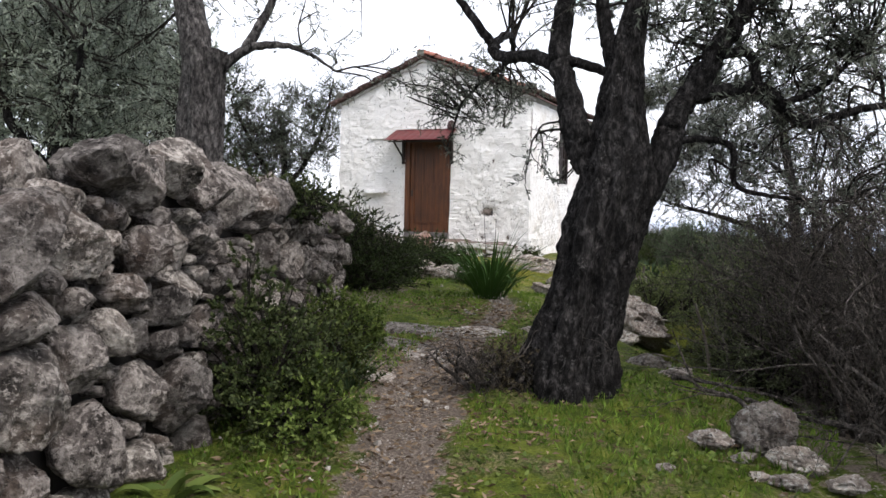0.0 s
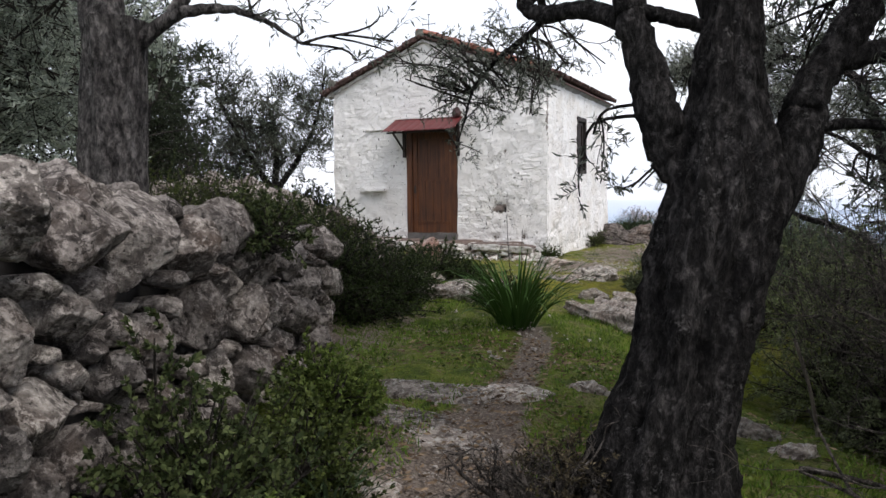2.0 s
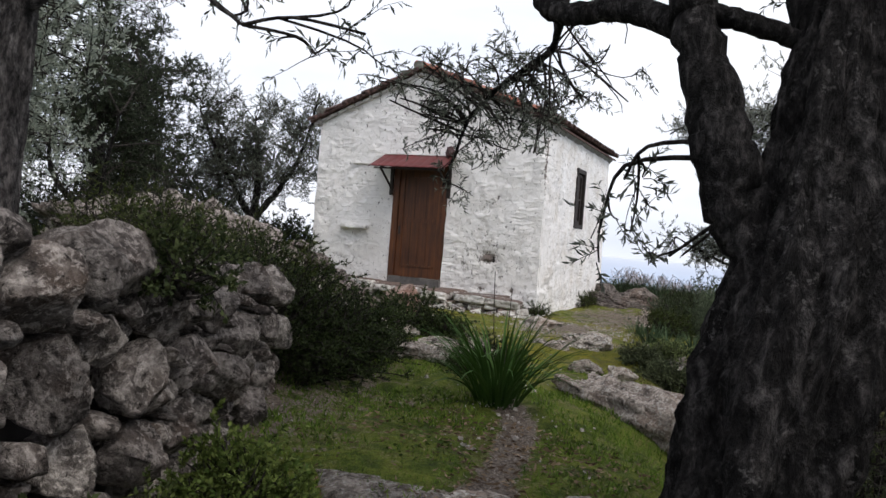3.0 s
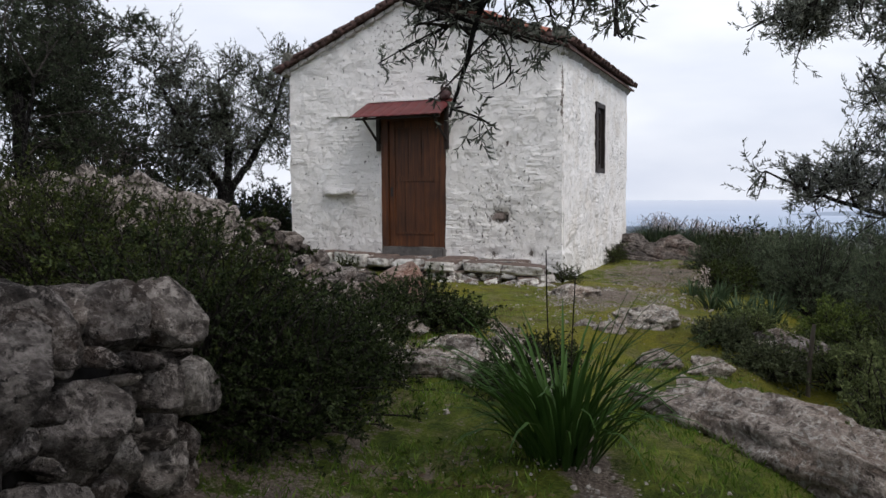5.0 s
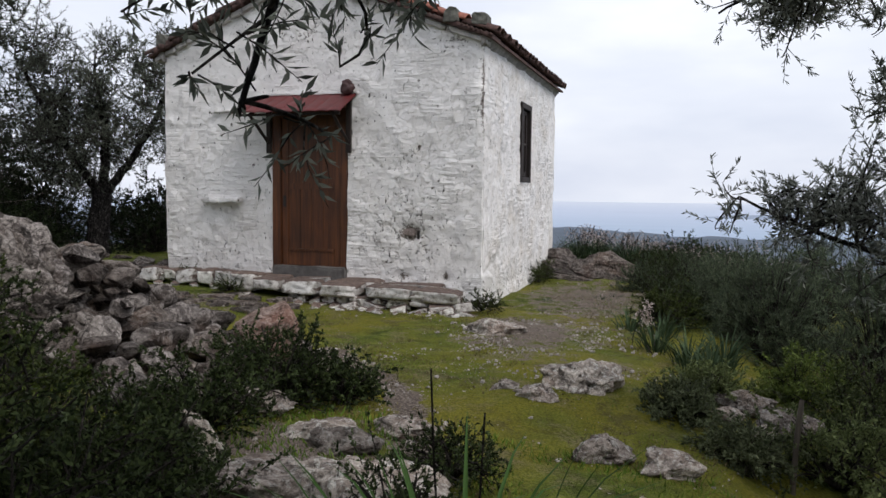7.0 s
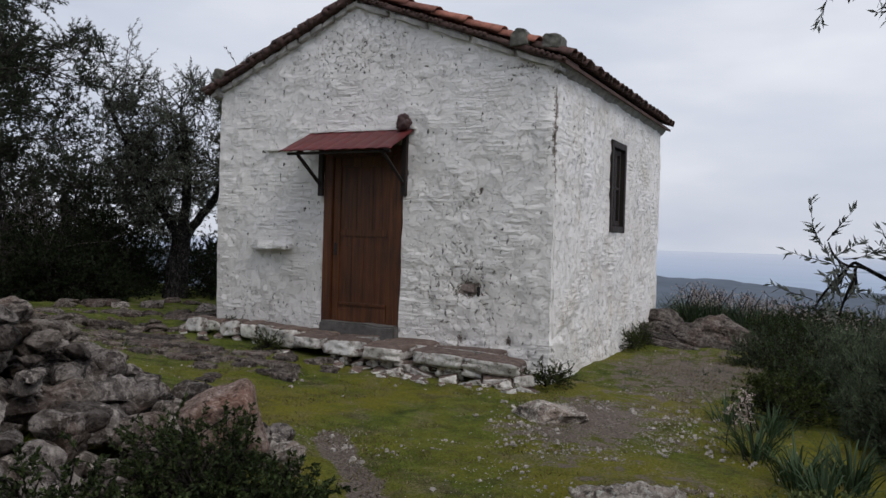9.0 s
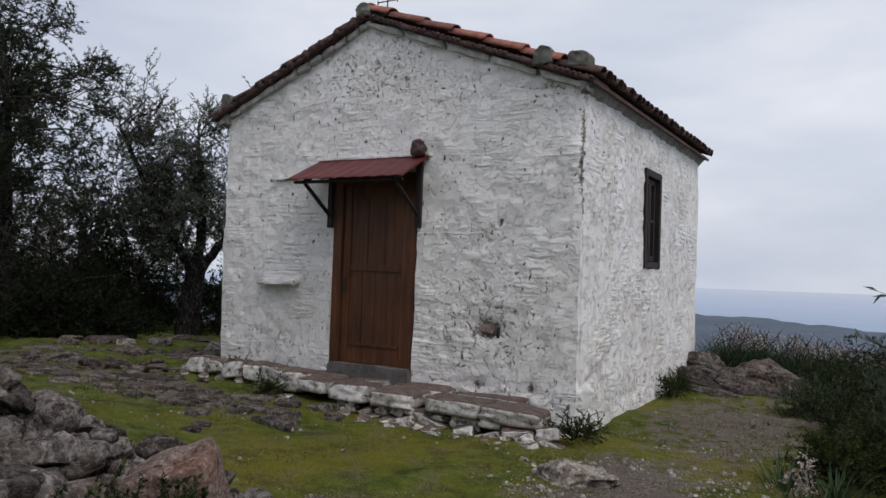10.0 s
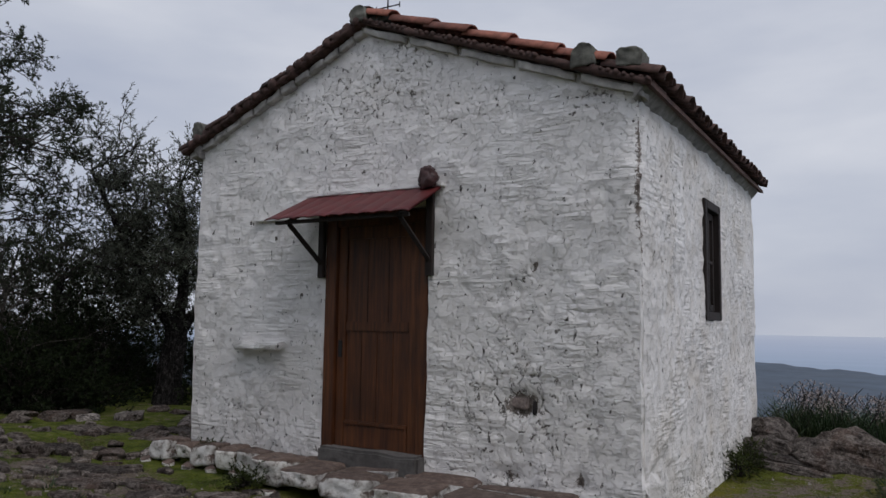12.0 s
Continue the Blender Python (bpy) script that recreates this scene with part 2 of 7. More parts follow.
def plaster_material():
    m, nt, b = material("whitewashed_plaster")
    at = place(nt)
    warped = nt.nodes.new("ShaderNodeVectorMath")
    warped.operation = "ADD"
    shift = node(nt, "ShaderNodeTexNoise", Scale=5.0, Detail=3.0)
    link(nt, at, shift.inputs["Vector"])
    less = nt.nodes.new("ShaderNodeVectorMath")
    less.operation = "SCALE"
    less.inputs["Scale"].default_value = 0.16
    link(nt, shift.outputs["Color"], less.inputs[0])
    link(nt, at, warped.inputs[0])
    link(nt, less.outputs[0], warped.inputs[1])
    streak = noisy(nt, place(nt, (1.0, 1.0, 8)), 3, 3, 0.55, 0.35)
    where = ramp(nt, noisy(nt, at, 1.7, 3), [(0.47, (0.06, 0.06, 0.06)), (0.6, (1, 1, 1))])
    streak = sums(nt, "MULTIPLY", streak, where)
    tool = noisy(nt, place(nt, (1.3, 1.3, 7), (0, 0.12, 0)), 7, 4, 0.6, 0.5)
    lump, fine, grime = noisy(nt, at, 6.5, 5, 0.56), noisy(nt, at, 40, 4, 0.6), noisy(nt, at, 1.5, 5, 0.65)
    zone = nt.nodes.new("ShaderNodeAttribute")
    zone.attribute_name = "rough"
    laid = zone.outputs["Fac"]
    rubble = cells(nt, warped.outputs[0], 9.0, "DISTANCE_TO_EDGE").outputs["Distance"]
    stones = sums(nt, "MULTIPLY", ramp(nt, rubble, [(0.0, (0, 0, 0)), (0.14, (1, 1, 1))]), laid)
    c = ramp(nt, grime, [(0.3, (0.735, 0.71, 0.685)), (0.55, (0.805, 0.785, 0.765)), (0.8, (0.845, 0.83, 0.815))])
    c = mix(nt, ramp(nt, noisy(nt, at, 4.5, 7, 0.75), [(0.55, (0, 0, 0)), (0.72, (0.4, 0.4, 0.4))]), c, (0.6, 0.57, 0.535))
    dirt = sums(nt, "MULTIPLY", ramp(nt, noisy(nt, at, 13, 7, 0.78), [(0.5, (0, 0, 0)), (0.68, (0.5, 0.5, 0.5))]), laid)
    c = mix(nt, dirt, c, (0.54, 0.505, 0.465))
    lost = ramp(nt, sums(nt, "ADD", noisy(nt, at, 14, 6, 0.72), sums(nt, "MULTIPLY", laid, 0.07)), [(0.6, (0, 0, 0)), (0.63, (1, 1, 1))])
    gap = sums(nt, "MULTIPLY", ramp(nt, rubble, [(0.03, (1, 1, 1)), (0.075, (0, 0, 0))]), lost)
    gap = sums(nt, "MULTIPLY", gap, ramp(nt, laid, [(0.12, (0, 0, 0)), (0.4, (0.9, 0.9, 0.9))]))
    c = mix(nt, gap, c, (0.13, 0.115, 0.1))
    a = nt.nodes.new("ShaderNodeAttribute")
    a.attribute_name = "worn"
    edge = sums(nt, "ADD", a.outputs["Fac"], sums(nt, "MULTIPLY", sums(nt, "SUBTRACT", noisy(nt, at, 21, 7, 0.8), 0.5), 3.0))
    under = ramp(nt, noisy(nt, at, 30, 5, 0.7), [(0.35, (0.07, 0.058, 0.05)), (0.55, (0.25, 0.215, 0.19)), (0.75, (0.5, 0.46, 0.42))])
    c = mix(nt, ramp(nt, edge, [(0.6, (0, 0, 0)), (0.66, (1, 1, 1))]), c, under)
    pock = ramp(nt, noisy(nt, place(nt, (1.7, 1.7, 1)), 13, 4, 0.62, 0.4), [(0.328, (0.95, 0.95, 0.95)), (0.348, (0, 0, 0))])
    c = mix(nt, pock, c, (0.09, 0.08, 0.073))
    nick = sums(nt, "MULTIPLY", ramp(nt, noisy(nt, place(nt, (1, 1, 4.5)), 9, 5, 0.7, 1.0), [(0.315, (1, 1, 1)), (0.345, (0, 0, 0))]), ramp(nt, noisy(nt, at, 2.3, 3), [(0.45, (0, 0, 0)), (0.58, (0.7, 0.7, 0.7))]))
    c = mix(nt, nick, c, (0.17, 0.155, 0.14))
    chips = sums(nt, "MULTIPLY", ramp(nt, noisy(nt, at, 24, 5, 0.7), [(0.6, (0, 0, 0)), (0.635, (0.85, 0.85, 0.85))]), ramp(nt, sums(nt, "ADD", noisy(nt, at, 1.9, 4, 0.6), sums(nt, "MULTIPLY", laid, 0.12)), [(0.56, (0, 0, 0)), (0.66, (1, 1, 1))]))
    c = mix(nt, chips, c, (0.36, 0.33, 0.3))
    skin = noisy(nt, at, 5.5, 8, 0.68)
    step = ramp(nt, skin, [(0.485, (0, 0, 0)), (0.52, (1, 1, 1))])
    held = ramp(nt, sums(nt, "ADD", noisy(nt, at, 4.2, 6, 0.7), sums(nt, "MULTIPLY", laid, 0.17)), [(0.675, (0, 0, 0)), (0.71, (1, 1, 1))])
    # dark lines along the flake edges: their shadow put into the colour
    rim_shade = sums(nt, "MULTIPLY", ramp(nt, skin, [(0.474, (0, 0, 0)), (0.49, (1, 1, 1)), (0.5, (1, 1, 1)), (0.506, (0, 0, 0))]), held)
    c = mix(nt, sums(nt, "MULTIPLY", ramp(nt, skin, [(0.5, (1, 1, 1)), (0.51, (0, 0, 0))]), sums(nt, "MULTIPLY", held, 0.3)), c, (0.5, 0.46, 0.41))
    c = mix(nt, sums(nt, "MULTIPLY", rim_shade, 0.75), c, (0.13, 0.115, 0.1))
    face = nt.nodes.new("ShaderNodeSeparateXYZ")
    link(nt, nt.nodes.new("ShaderNodeNewGeometry").outputs["Position"], face.inputs[0])
    warm = sums(nt, "MULTIPLY", ramp(nt, noisy(nt, at, 2.2, 5, 0.7), [(0.45, (0, 0, 0)), (0.7, (0.55, 0.55, 0.55))]), ramp(nt, face.outputs["Y"], [(0.05, (0, 0, 0)), (0.2, (1, 1, 1))]))
    c = mix(nt, warm, c, (0.56, 0.5, 0.42))
    link(nt, c, b.inputs["Base Color"])
    b.inputs["Specular IOR Level"].default_value = 0.2
    b.inputs["Roughness"].default_value = 0.94
    relief(nt, b, [(streak, 1.1), (tool, 0.15), (lump, 0.85), (stones, 0.16), (fine, 0.14), (pock, -0.8), (gap, -0.5), (nick, -0.6), (chips, -0.3), (step, 0.2), (rim_shade, -0.4)], 0.85, 0.035)
    return m


PLASTER = plaster_material()


def wood_material(name, dark, mid, light, grain=(30, 30, 1.6), rough=0.55):
    m, nt, b = material(name)
    at = place(nt, grain)
    g, fine = noisy(nt, at, 1.0, 5, 0.65, 0.5), noisy(nt, place(nt, (140, 140, 6)), 1.0, 3)
    c = ramp(nt, g, [(0.3, dark), (0.5, mid), (0.72, light)])
    c = mix(nt, 0.25, c, ramp(nt, fine, [(0.3, (0.3, 0.3, 0.3)), (0.7, (1, 1, 1))]), "MULTIPLY")
    c = mix(nt, 1.0, c, ramp(nt, noisy(nt, place(nt), 2.0, 4), [(0.3, (0.6, 0.55, 0.5)), (0.65, (1.05, 1.0, 1.0))]), "MULTIPLY")
    c = random_tint(nt, c, 0.92, 1.07)
    link(nt, c, b.inputs["Base Color"])
    b.inputs["Roughness"].default_value = rough
    relief(nt, b, [(g, 0.5), (fine, 0.4)], 0.4, 0.006)
    return m


DOOR_WOOD = wood_material("varnished_door_wood", (0.036, 0.0105, 0.003), (0.096, 0.0305, 0.007), (0.165, 0.058, 0.0145))
DARK_WOOD = wood_material("dark_stained_wood", (0.009, 0.0055, 0.0045), (0.018, 0.011, 0.009), (0.04, 0.027, 0.022), (30, 30, 1.6), 0.8)
POST_WOOD = wood_material("weathered_post_wood", (0.05, 0.042, 0.036), (0.12, 0.105, 0.092), (0.22, 0.2, 0.18))


def plain(name, colour, rough=0.7, metal=0.0, scale=12, spread=0.35, bump=0.3, tint=False):
    m, nt, b = material(name)
    n, n2 = noisy(nt, place(nt), scale, 5, 0.65), noisy(nt, place(nt), scale / 5, 3)
    lo, hi = tuple(v * (1 - spread) for v in colour), tuple(min(1, v * (1 + spread)) for v in colour)
    c = ramp(nt, n, [(0.3, lo), (0.7, hi)])
    c = mix(nt, 0.6, c, ramp(nt, n2, [(0.3, (0.6, 0.6, 0.6)), (0.7, (1.1, 1.1, 1.1))]), "MULTIPLY")
    if tint:
        c = random_tint(nt, c, 0.6, 1.3)
    link(nt, c, b.inputs["Base Color"])
    b.inputs["Roughness"].default_value, b.inputs["Metallic"].default_value = rough, metal
    relief(nt, b, [(n, 1.0)], bump, 0.008)
    return m


RED_METAL = plain("red_painted_sheet", (0.1, 0.013, 0.013), 0.5, 0, 9, 0.3, 0.2)
TILE = plain("terracotta_tile", (0.265, 0.1, 0.07), 0.85, 0, 14, 0.4, 0.5, True)
OLD_TILE = plain("lichened_tile", (0.078, 0.042, 0.035), 0.9, 0, 16, 0.55, 0.6, True)
CORNICE = plain("grey_cornice_mortar", (0.46, 0.44, 0.415), 0.92, 0, 10, 0.35, 0.6)
EAVE_MORTAR = plain("weathered_eave_mortar", (0.27, 0.255, 0.24), 0.94, 0, 9, 0.45, 0.7)
MORTAR = plain("lichened_mortar", (0.12, 0.118, 0.1), 0.95, 0, 14, 0.5, 0.8)
CONCRETE = plain("concrete_sill", (0.11, 0.102, 0.097), 0.9, 0, 18, 0.3, 0.4)
IRON = plain("dark_iron", (0.04, 0.038, 0.038), 0.6, 0.6, 40, 0.3, 0.2)
BARE_RED = plain("bare_reddish_stone", (0.23, 0.185, 0.165), 0.93, 0, 26, 0.6, 0.9)
CERAMIC = plain("glazed_red_ceramic", (0.045, 0.016, 0.015), 0.5, 0, 22, 0.6, 0.5)
GRAVEL = plain("pale_gravel", (0.33, 0.3, 0.27), 0.9, 0, 30, 0.5, 0.4)
# near-black stand-in for the shade in gaps between stones
GAP_SHADE = plain("wall_core_rubble", (0.018, 0.015, 0.014), 0.95, 0, 12, 0.5, 0.8)


def sea_material():
    m, nt, b = material("hazy_sea")
    sep = nt.nodes.new("ShaderNodeSeparateXYZ")
    link(nt, nt.nodes.new("ShaderNodeNewGeometry").outputs["Position"], sep.inputs[0])
    # paler with distance: the haze is put into the sea's colour
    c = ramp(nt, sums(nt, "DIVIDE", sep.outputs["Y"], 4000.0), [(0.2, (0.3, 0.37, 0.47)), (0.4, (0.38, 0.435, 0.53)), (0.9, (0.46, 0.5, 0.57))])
    ripple = noisy(nt, place(nt, (0.004, 0.02, 1)), 1.0, 4)
    link(nt, mix(nt, 0.3, c, ramp(nt, ripple, [(0.3, (0.85, 0.85, 0.87)), (0.7, (1.1, 1.1, 1.1))]), "MULTIPLY"), b.inputs["Base Color"])
    b.inputs["Roughness"].default_value = 0.7
    b.inputs["Specular IOR Level"].default_value = 0.1
    return m


SEA = sea_material()
# blue haze of the distance mixed into both base colours
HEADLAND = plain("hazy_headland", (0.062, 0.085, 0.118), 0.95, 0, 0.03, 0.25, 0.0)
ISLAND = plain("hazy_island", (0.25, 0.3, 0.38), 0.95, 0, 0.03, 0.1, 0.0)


def bench_material():
    m, nt, b = material("half_whitewashed_stone")
    g = nt.nodes.new("ShaderNodeNewGeometry")
    at = g.outputs["Position"]
    sep = nt.nodes.new("ShaderNodeSeparateXYZ")
    link(nt, g.outputs["Normal"], sep.inputs[0])
    out_face = sums(nt, "ADD", sums(nt, "MULTIPLY", sep.outputs["Z"], 0.75), sums(nt, "MULTIPLY", sep.outputs["Y"], 0.55))
    worn = sums(nt, "ADD", sums(nt, "ADD", out_face, 0.58), sums(nt, "MULTIPLY", sums(nt, "SUBTRACT", noisy(nt, at, 22, 6, 0.75), 0.5), 1.1))
    bare = ramp(nt, noisy(nt, at, 14, 6, 0.7), [(0.3, (0.05, 0.036, 0.03)), (0.5, (0.12, 0.083, 0.068)), (0.7, (0.21, 0.165, 0.14))])
    lime = ramp(nt, noisy(nt, at, 15, 6, 0.7), [(0.36, (0.12, 0.1, 0.085)), (0.44, (0.48, 0.455, 0.425)), (0.56, (0.72, 0.71, 0.69))])
    c = mix(nt, ramp(nt, worn, [(0.5, (0, 0, 0)), (0.66, (1, 1, 1))]), lime, bare)
    link(nt, random_tint(nt, c, 0.8, 1.12), b.inputs["Base Color"])
    b.inputs["Roughness"].default_value = 0.93
    relief(nt, b, [(noisy(nt, at, 24, 6, 0.65), 1.0), (noisy(nt, at, 90, 4), 0.3)], 0.9, 0.02)
    return m


BENCH = bench_material()


def glass_material():
    m, nt, b = material("dark_window_glass")
    b.inputs["Base Color"].default_value = (0.02, 0.025, 0.03, 1)
    b.inputs["Roughness"].default_value = 0.12
    return m


GLASS = glass_material()


# ---- mesh helpers ----
class Quads:
    """Gathers four-cornered faces."""

    def __init__(self):
        self.v, self.f, self.n = [], [], 0

    def add(self, v, f):
        v, f = np.asarray(v, float).reshape(-1, 3), np.asarray(f, int).reshape(-1, 4)
        self.v.append(v)
        self.f.append(f + self.n)
        self.n += len(v)

    def mesh(self, name, material, smooth=True):
        v, f = np.concatenate(self.v), np.concatenate(self.f)
        me = bpy.data.meshes.new(name)
        me.vertices.add(len(v))
        me.vertices.foreach_set("co", v.astype(np.float32).ravel())
        me.loops.add(f.size)
        me.loops.foreach_set("vertex_index", f.astype(np.int32).ravel())
        me.polygons.add(len(f))
        me.polygons.foreach_set("loop_start", np.arange(0, f.size, 4, dtype=np.int32))
        me.polygons.foreach_set("use_smooth", np.full(len(f), smooth))
        me.update(calc_edges=True)
        me.materials.append(material)
        return me


def thing(name, at, label, category, group="", kind=""):
    ob = new(name)
    ob.location = at
    ob.empty_display_size = 0.1
    return tagged(ob, label, category, group, kind)


def child(ob, parent):
    ob.parent = parent
    ob.matrix_parent_inverse = Matrix.Translation(parent.location).inverted() if parent.type == "EMPTY" else Matrix()
    return ob


def part(name, mesh, parent, label=""):
    return tagged(child(new(name, mesh), parent), label)


def from_bm(name, bm, material, smooth=False):
    me = bpy.data.meshes.new(name)
    bm.normal_update()
    bm.to_mesh(me)
    bm.free()
    me.materials.append(material)
    if smooth:
        me.polygons.foreach_set("use_smooth", np.full(len(me.polygons), True))
    return me


def box(name, lo, hi, material, bevel=0.006, wobble=0.0, cuts=0):
    bm = bmesh.new()
    bmesh.ops.create_cube(bm, size=1)
    lo, hi = Vector(lo), Vector(hi)
    for v in bm.verts:
        v.co = Vector(((lo[i] + hi[i]) / 2 + v.co[i] * (hi[i] - lo[i]) for i in range(3)))
    if cuts:
        bmesh.ops.subdivide_edges(bm, edges=bm.edges[:], cuts=cuts, use_grid_fill=True)
    if bevel:
        bmesh.ops.bevel(bm, geom=[e for e in bm.edges if e.calc_face_angle(0) > 1], offset=bevel, segments=2, affect="EDGES")
    if wobble:
        for v in bm.verts:
            v.co += noise.noise_vector(v.co * 6) * wobble
    return from_bm(name, bm, material)


def tube(points, radii, sides=6, wob=0.0):
    p = np.asarray(points, float)
    r = np.broadcast_to(np.asarray(radii, float), (len(p),))
    d = np.gradient(p, axis=0)
    d /= np.linalg.norm(d, axis=1)[:, None] + 1e-9
    a = np.cross(d, (0.31, 0.52, 0.8))
    a /= np.linalg.norm(a, axis=1)[:, None] + 1e-9
    b = np.cross(d, a)
    ang = np.arange(sides) * 2 * np.pi / sides
    ring = np.cos(ang)[None, :, None] * a[:, None, :] + np.sin(ang)[None, :, None] * b[:, None, :]
    v = p[:, None, :] + ring * r[:, None, None]
    if wob:
        for i in range(len(p)):
            for j in range(sides):
                k = 1 + wob * noise.noise(Vector(v[i, j]) * 5.0) + wob * 0.7 * noise.noise(Vector(v[i, j] * (1, 1, 0.3)) * 16.0)
                v[i, j] = p[i] + (v[i, j] - p[i]) * k
    i, j = np.meshgrid(np.arange(len(p) - 1), np.arange(sides), indexing="ij")
    i, j = i.ravel(), j.ravel()
    k = (j + 1) % sides
    f = np.stack([i * sides + j, i * sides + k, (i + 1) * sides + k, (i + 1) * sides + j], 1)
    return v.reshape(-1, 3), f


def tubes(lines, radii, sides=3):
    """Many thin tubes at once: lines (count, points, 3), radii (count, points)."""
    p, r = np.asarray(lines, float), np.asarray(radii, float)
    count, n = p.shape[:2]
    d = unit(np.gradient(p, axis=1))
    a = unit(np.cross(d, (0.31, 0.52, 0.8)))
    b = np.cross(d, a)
    ang = np.arange(sides) * 2 * np.pi / sides
    ring = np.cos(ang)[:, None] * a[:, :, None, :] + np.sin(ang)[:, None] * b[:, :, None, :]
    v = p[:, :, None, :] + ring * r[:, :, None, None]
    i, j = np.meshgrid(np.arange(n - 1), np.arange(sides), indexing="ij")
    i, j = i.ravel(), j.ravel()
    k = (j + 1) % sides
    f = np.stack([i * sides + j, i * sides + k, (i + 1) * sides + k, (i + 1) * sides + j], 1)
    f = f[None] + (np.arange(count) * n * sides)[:, None, None]
    return v.reshape(-1, 3), f.reshape(-1, 4)


def gnarled(points, radii, sides=60, seed=0, fold=0.13, furrow=0.045, slots=()):
    """An old trunk: twisted folds, vertical furrows and cracked plates; slots are (angle, height, width, tall, deep)."""
    p, r = np.asarray(points, float), np.asarray(radii, float)
    ang = np.arange(sides) * 2 * np.pi / sides
    v = np.zeros((len(p), sides, 3))
    for i in range(len(p)):
        for j in range(sides):
            c, s = math.cos(ang[j] + p[i, 2] * 0.5), math.sin(ang[j] + p[i, 2] * 0.5)
            z = p[i, 2]
            k = 1 + fold * noise.noise((c * 1.3 + seed, s * 1.3, z * 0.7)) + fold * 0.8 * noise.noise((c * 2.6, s * 2.6 + seed, z * 1.1))
            k += furrow * (0.5 - 2.0 * abs(noise.noise((c * 5.2, s * 5.2, z * 1.7 + seed)))) + furrow * 0.6 * (0.4 - 1.6 * abs(noise.noise((c * 11, s * 11, z * 5 + seed))))
            k += 0.05 * noise.noise((c * 7, s * 7, z * 8)) + 0.03 * noise.noise((c * 16, s * 16, z * 22)) + 0.014 * noise.noise((c * 30, s * 30, z * 42))
            for a, h, wa, hz, deep in slots:
                da = (ang[j] - a + math.pi) % (2 * math.pi) - math.pi
                k -= deep * math.exp(-(da / wa) ** 2 - ((z - h) / hz) ** 2)
            v[i, j] = p[i] + np.array((math.cos(ang[j]), math.sin(ang[j]), 0)) * r[i] * k
    i, j = np.meshgrid(np.arange(len(p) - 1), np.arange(sides), indexing="ij")
    i, j = i.ravel(), j.ravel()
    k = (j + 1) % sides
    return v.reshape(-1, 3), np.stack([i * sides + j, i * sides + k, (i + 1) * sides + k, (i + 1) * sides + j], 1)


def curve_points(keys, n):
    """A smooth line through the keys."""
    k = np.asarray(keys, float)
    t = np.linspace(0, len(k) - 1, n)
    i = np.clip(t.astype(int), 0, len(k) - 2)
    u = (t - i)[:, None]
    p0, p1, p2, p3 = k[np.maximum(i - 1, 0)], k[i], k[i + 1], k[np.minimum(i + 2, len(k) - 1)]
    return 0.5 * (2 * p1 + (p2 - p0) * u + (2 * p0 - 5 * p1 + 4 * p2 - p3) * u * u + (3 * p1 - p0 - 3 * p2 + p3) * u ** 3)


def unit(v):
    return v / (np.linalg.norm(v, axis=-1, keepdims=True) + 1e-9)


def leaves(rng, at, along, length, width, fold=0.25):
    """One folded leaf at each place."""
    n = len(at)
    d = unit(along)
    s = unit(np.cross(d, rng.normal(size=(n, 3))))
    up = np.cross(s, d)
    l = length * rng.uniform(0.7, 1.25, (n, 1))
    w = width * rng.uniform(0.8, 1.2, (n, 1))
    mid = at + d * l * 0.45
    v = np.stack([at, mid + s * w / 2 + up * w * fold, at + d * l - up * l * 0.08, mid - s * w / 2 + up * w * fold], 1)
    return v.reshape(-1, 3), np.arange(4 * n).reshape(-1, 4)


def rock_mesh(name, seed, material, sub=4, planes=9, rough=0.09, flat=(1, 1, 1)):
    """A broken, weathered stone about one unit across."""
    rng = random.Random(seed)
    bm = bmesh.new()
    bmesh.ops.create_icosphere(bm, subdivisions=sub, radius=0.66)
    cut = []
    for _ in range(planes):
        n = Vector((rng.gauss(0, 1), rng.gauss(0, 1), rng.gauss(0, 1))).normalized()
        cut.append((n, rng.uniform(0.36, 0.5)))
    off = Vector((seed * 3.7, seed * 1.3, seed * 2.1))
    for v in bm.verts:
        p = v.co.copy()
        for _ in range(2):
            for n, d in cut:
                k = p.dot(n) - d
                if k > 0:
                    p -= n * k * 0.97
        q = p + off
        crag = 0.5 - abs(noise.noise(q * 3.1))
        p += p.normalized() * rough * (noise.noise(q * 2.0) + 0.7 * crag + 0.5 * noise.noise(q * 6.5) + 0.35 * (0.4 - abs(noise.noise(q * 11))) + 0.2 * noise.noise(q * 22))
        v.co = Vector((p.x * flat[0], p.y * flat[1], p.z * flat[2]))
    return from_bm(name, bm, material, True)


# ---- ground ----
GARDEN = [(4.7, -14.6, -0.95), (3.2, -11.5, -0.76), (2.0, -11.7, -0.72), (2.5, -10.5, -0.61), (3.4, -10.6, -0.64), (3.3, -10.0, -0.58), (3.8, -9.7, -0.56),
          (4.6, -10.4, -0.66), (4.0, -8.6, -0.66), (2.0, -9.7, -0.54), (2.4, -8.9, -0.44), (1.5, -8.0, -0.41), (2.5, -8.2, -0.42), (1.8, -6.9, -0.38),
          (0.8, -6.4, -0.33), (0.5, -5.4, -0.3), (1.3, -3.5, -0.34), (2.2, -4.5, -0.45), (2.2, -5.5, -0.45), (0.8, -0.9, -0.39), (0.3, -1.8, -0.38),
          (-0.2, -3.9, -0.33), (0.9, 0.2, -0.44), (-1.4, -1.0, -0.4), (-3.0, -1.0, -0.3), (-4.5, -0.8, -0.26), (-5.5, 0.2, -0.2), (1.5, 2.0, -0.42)]
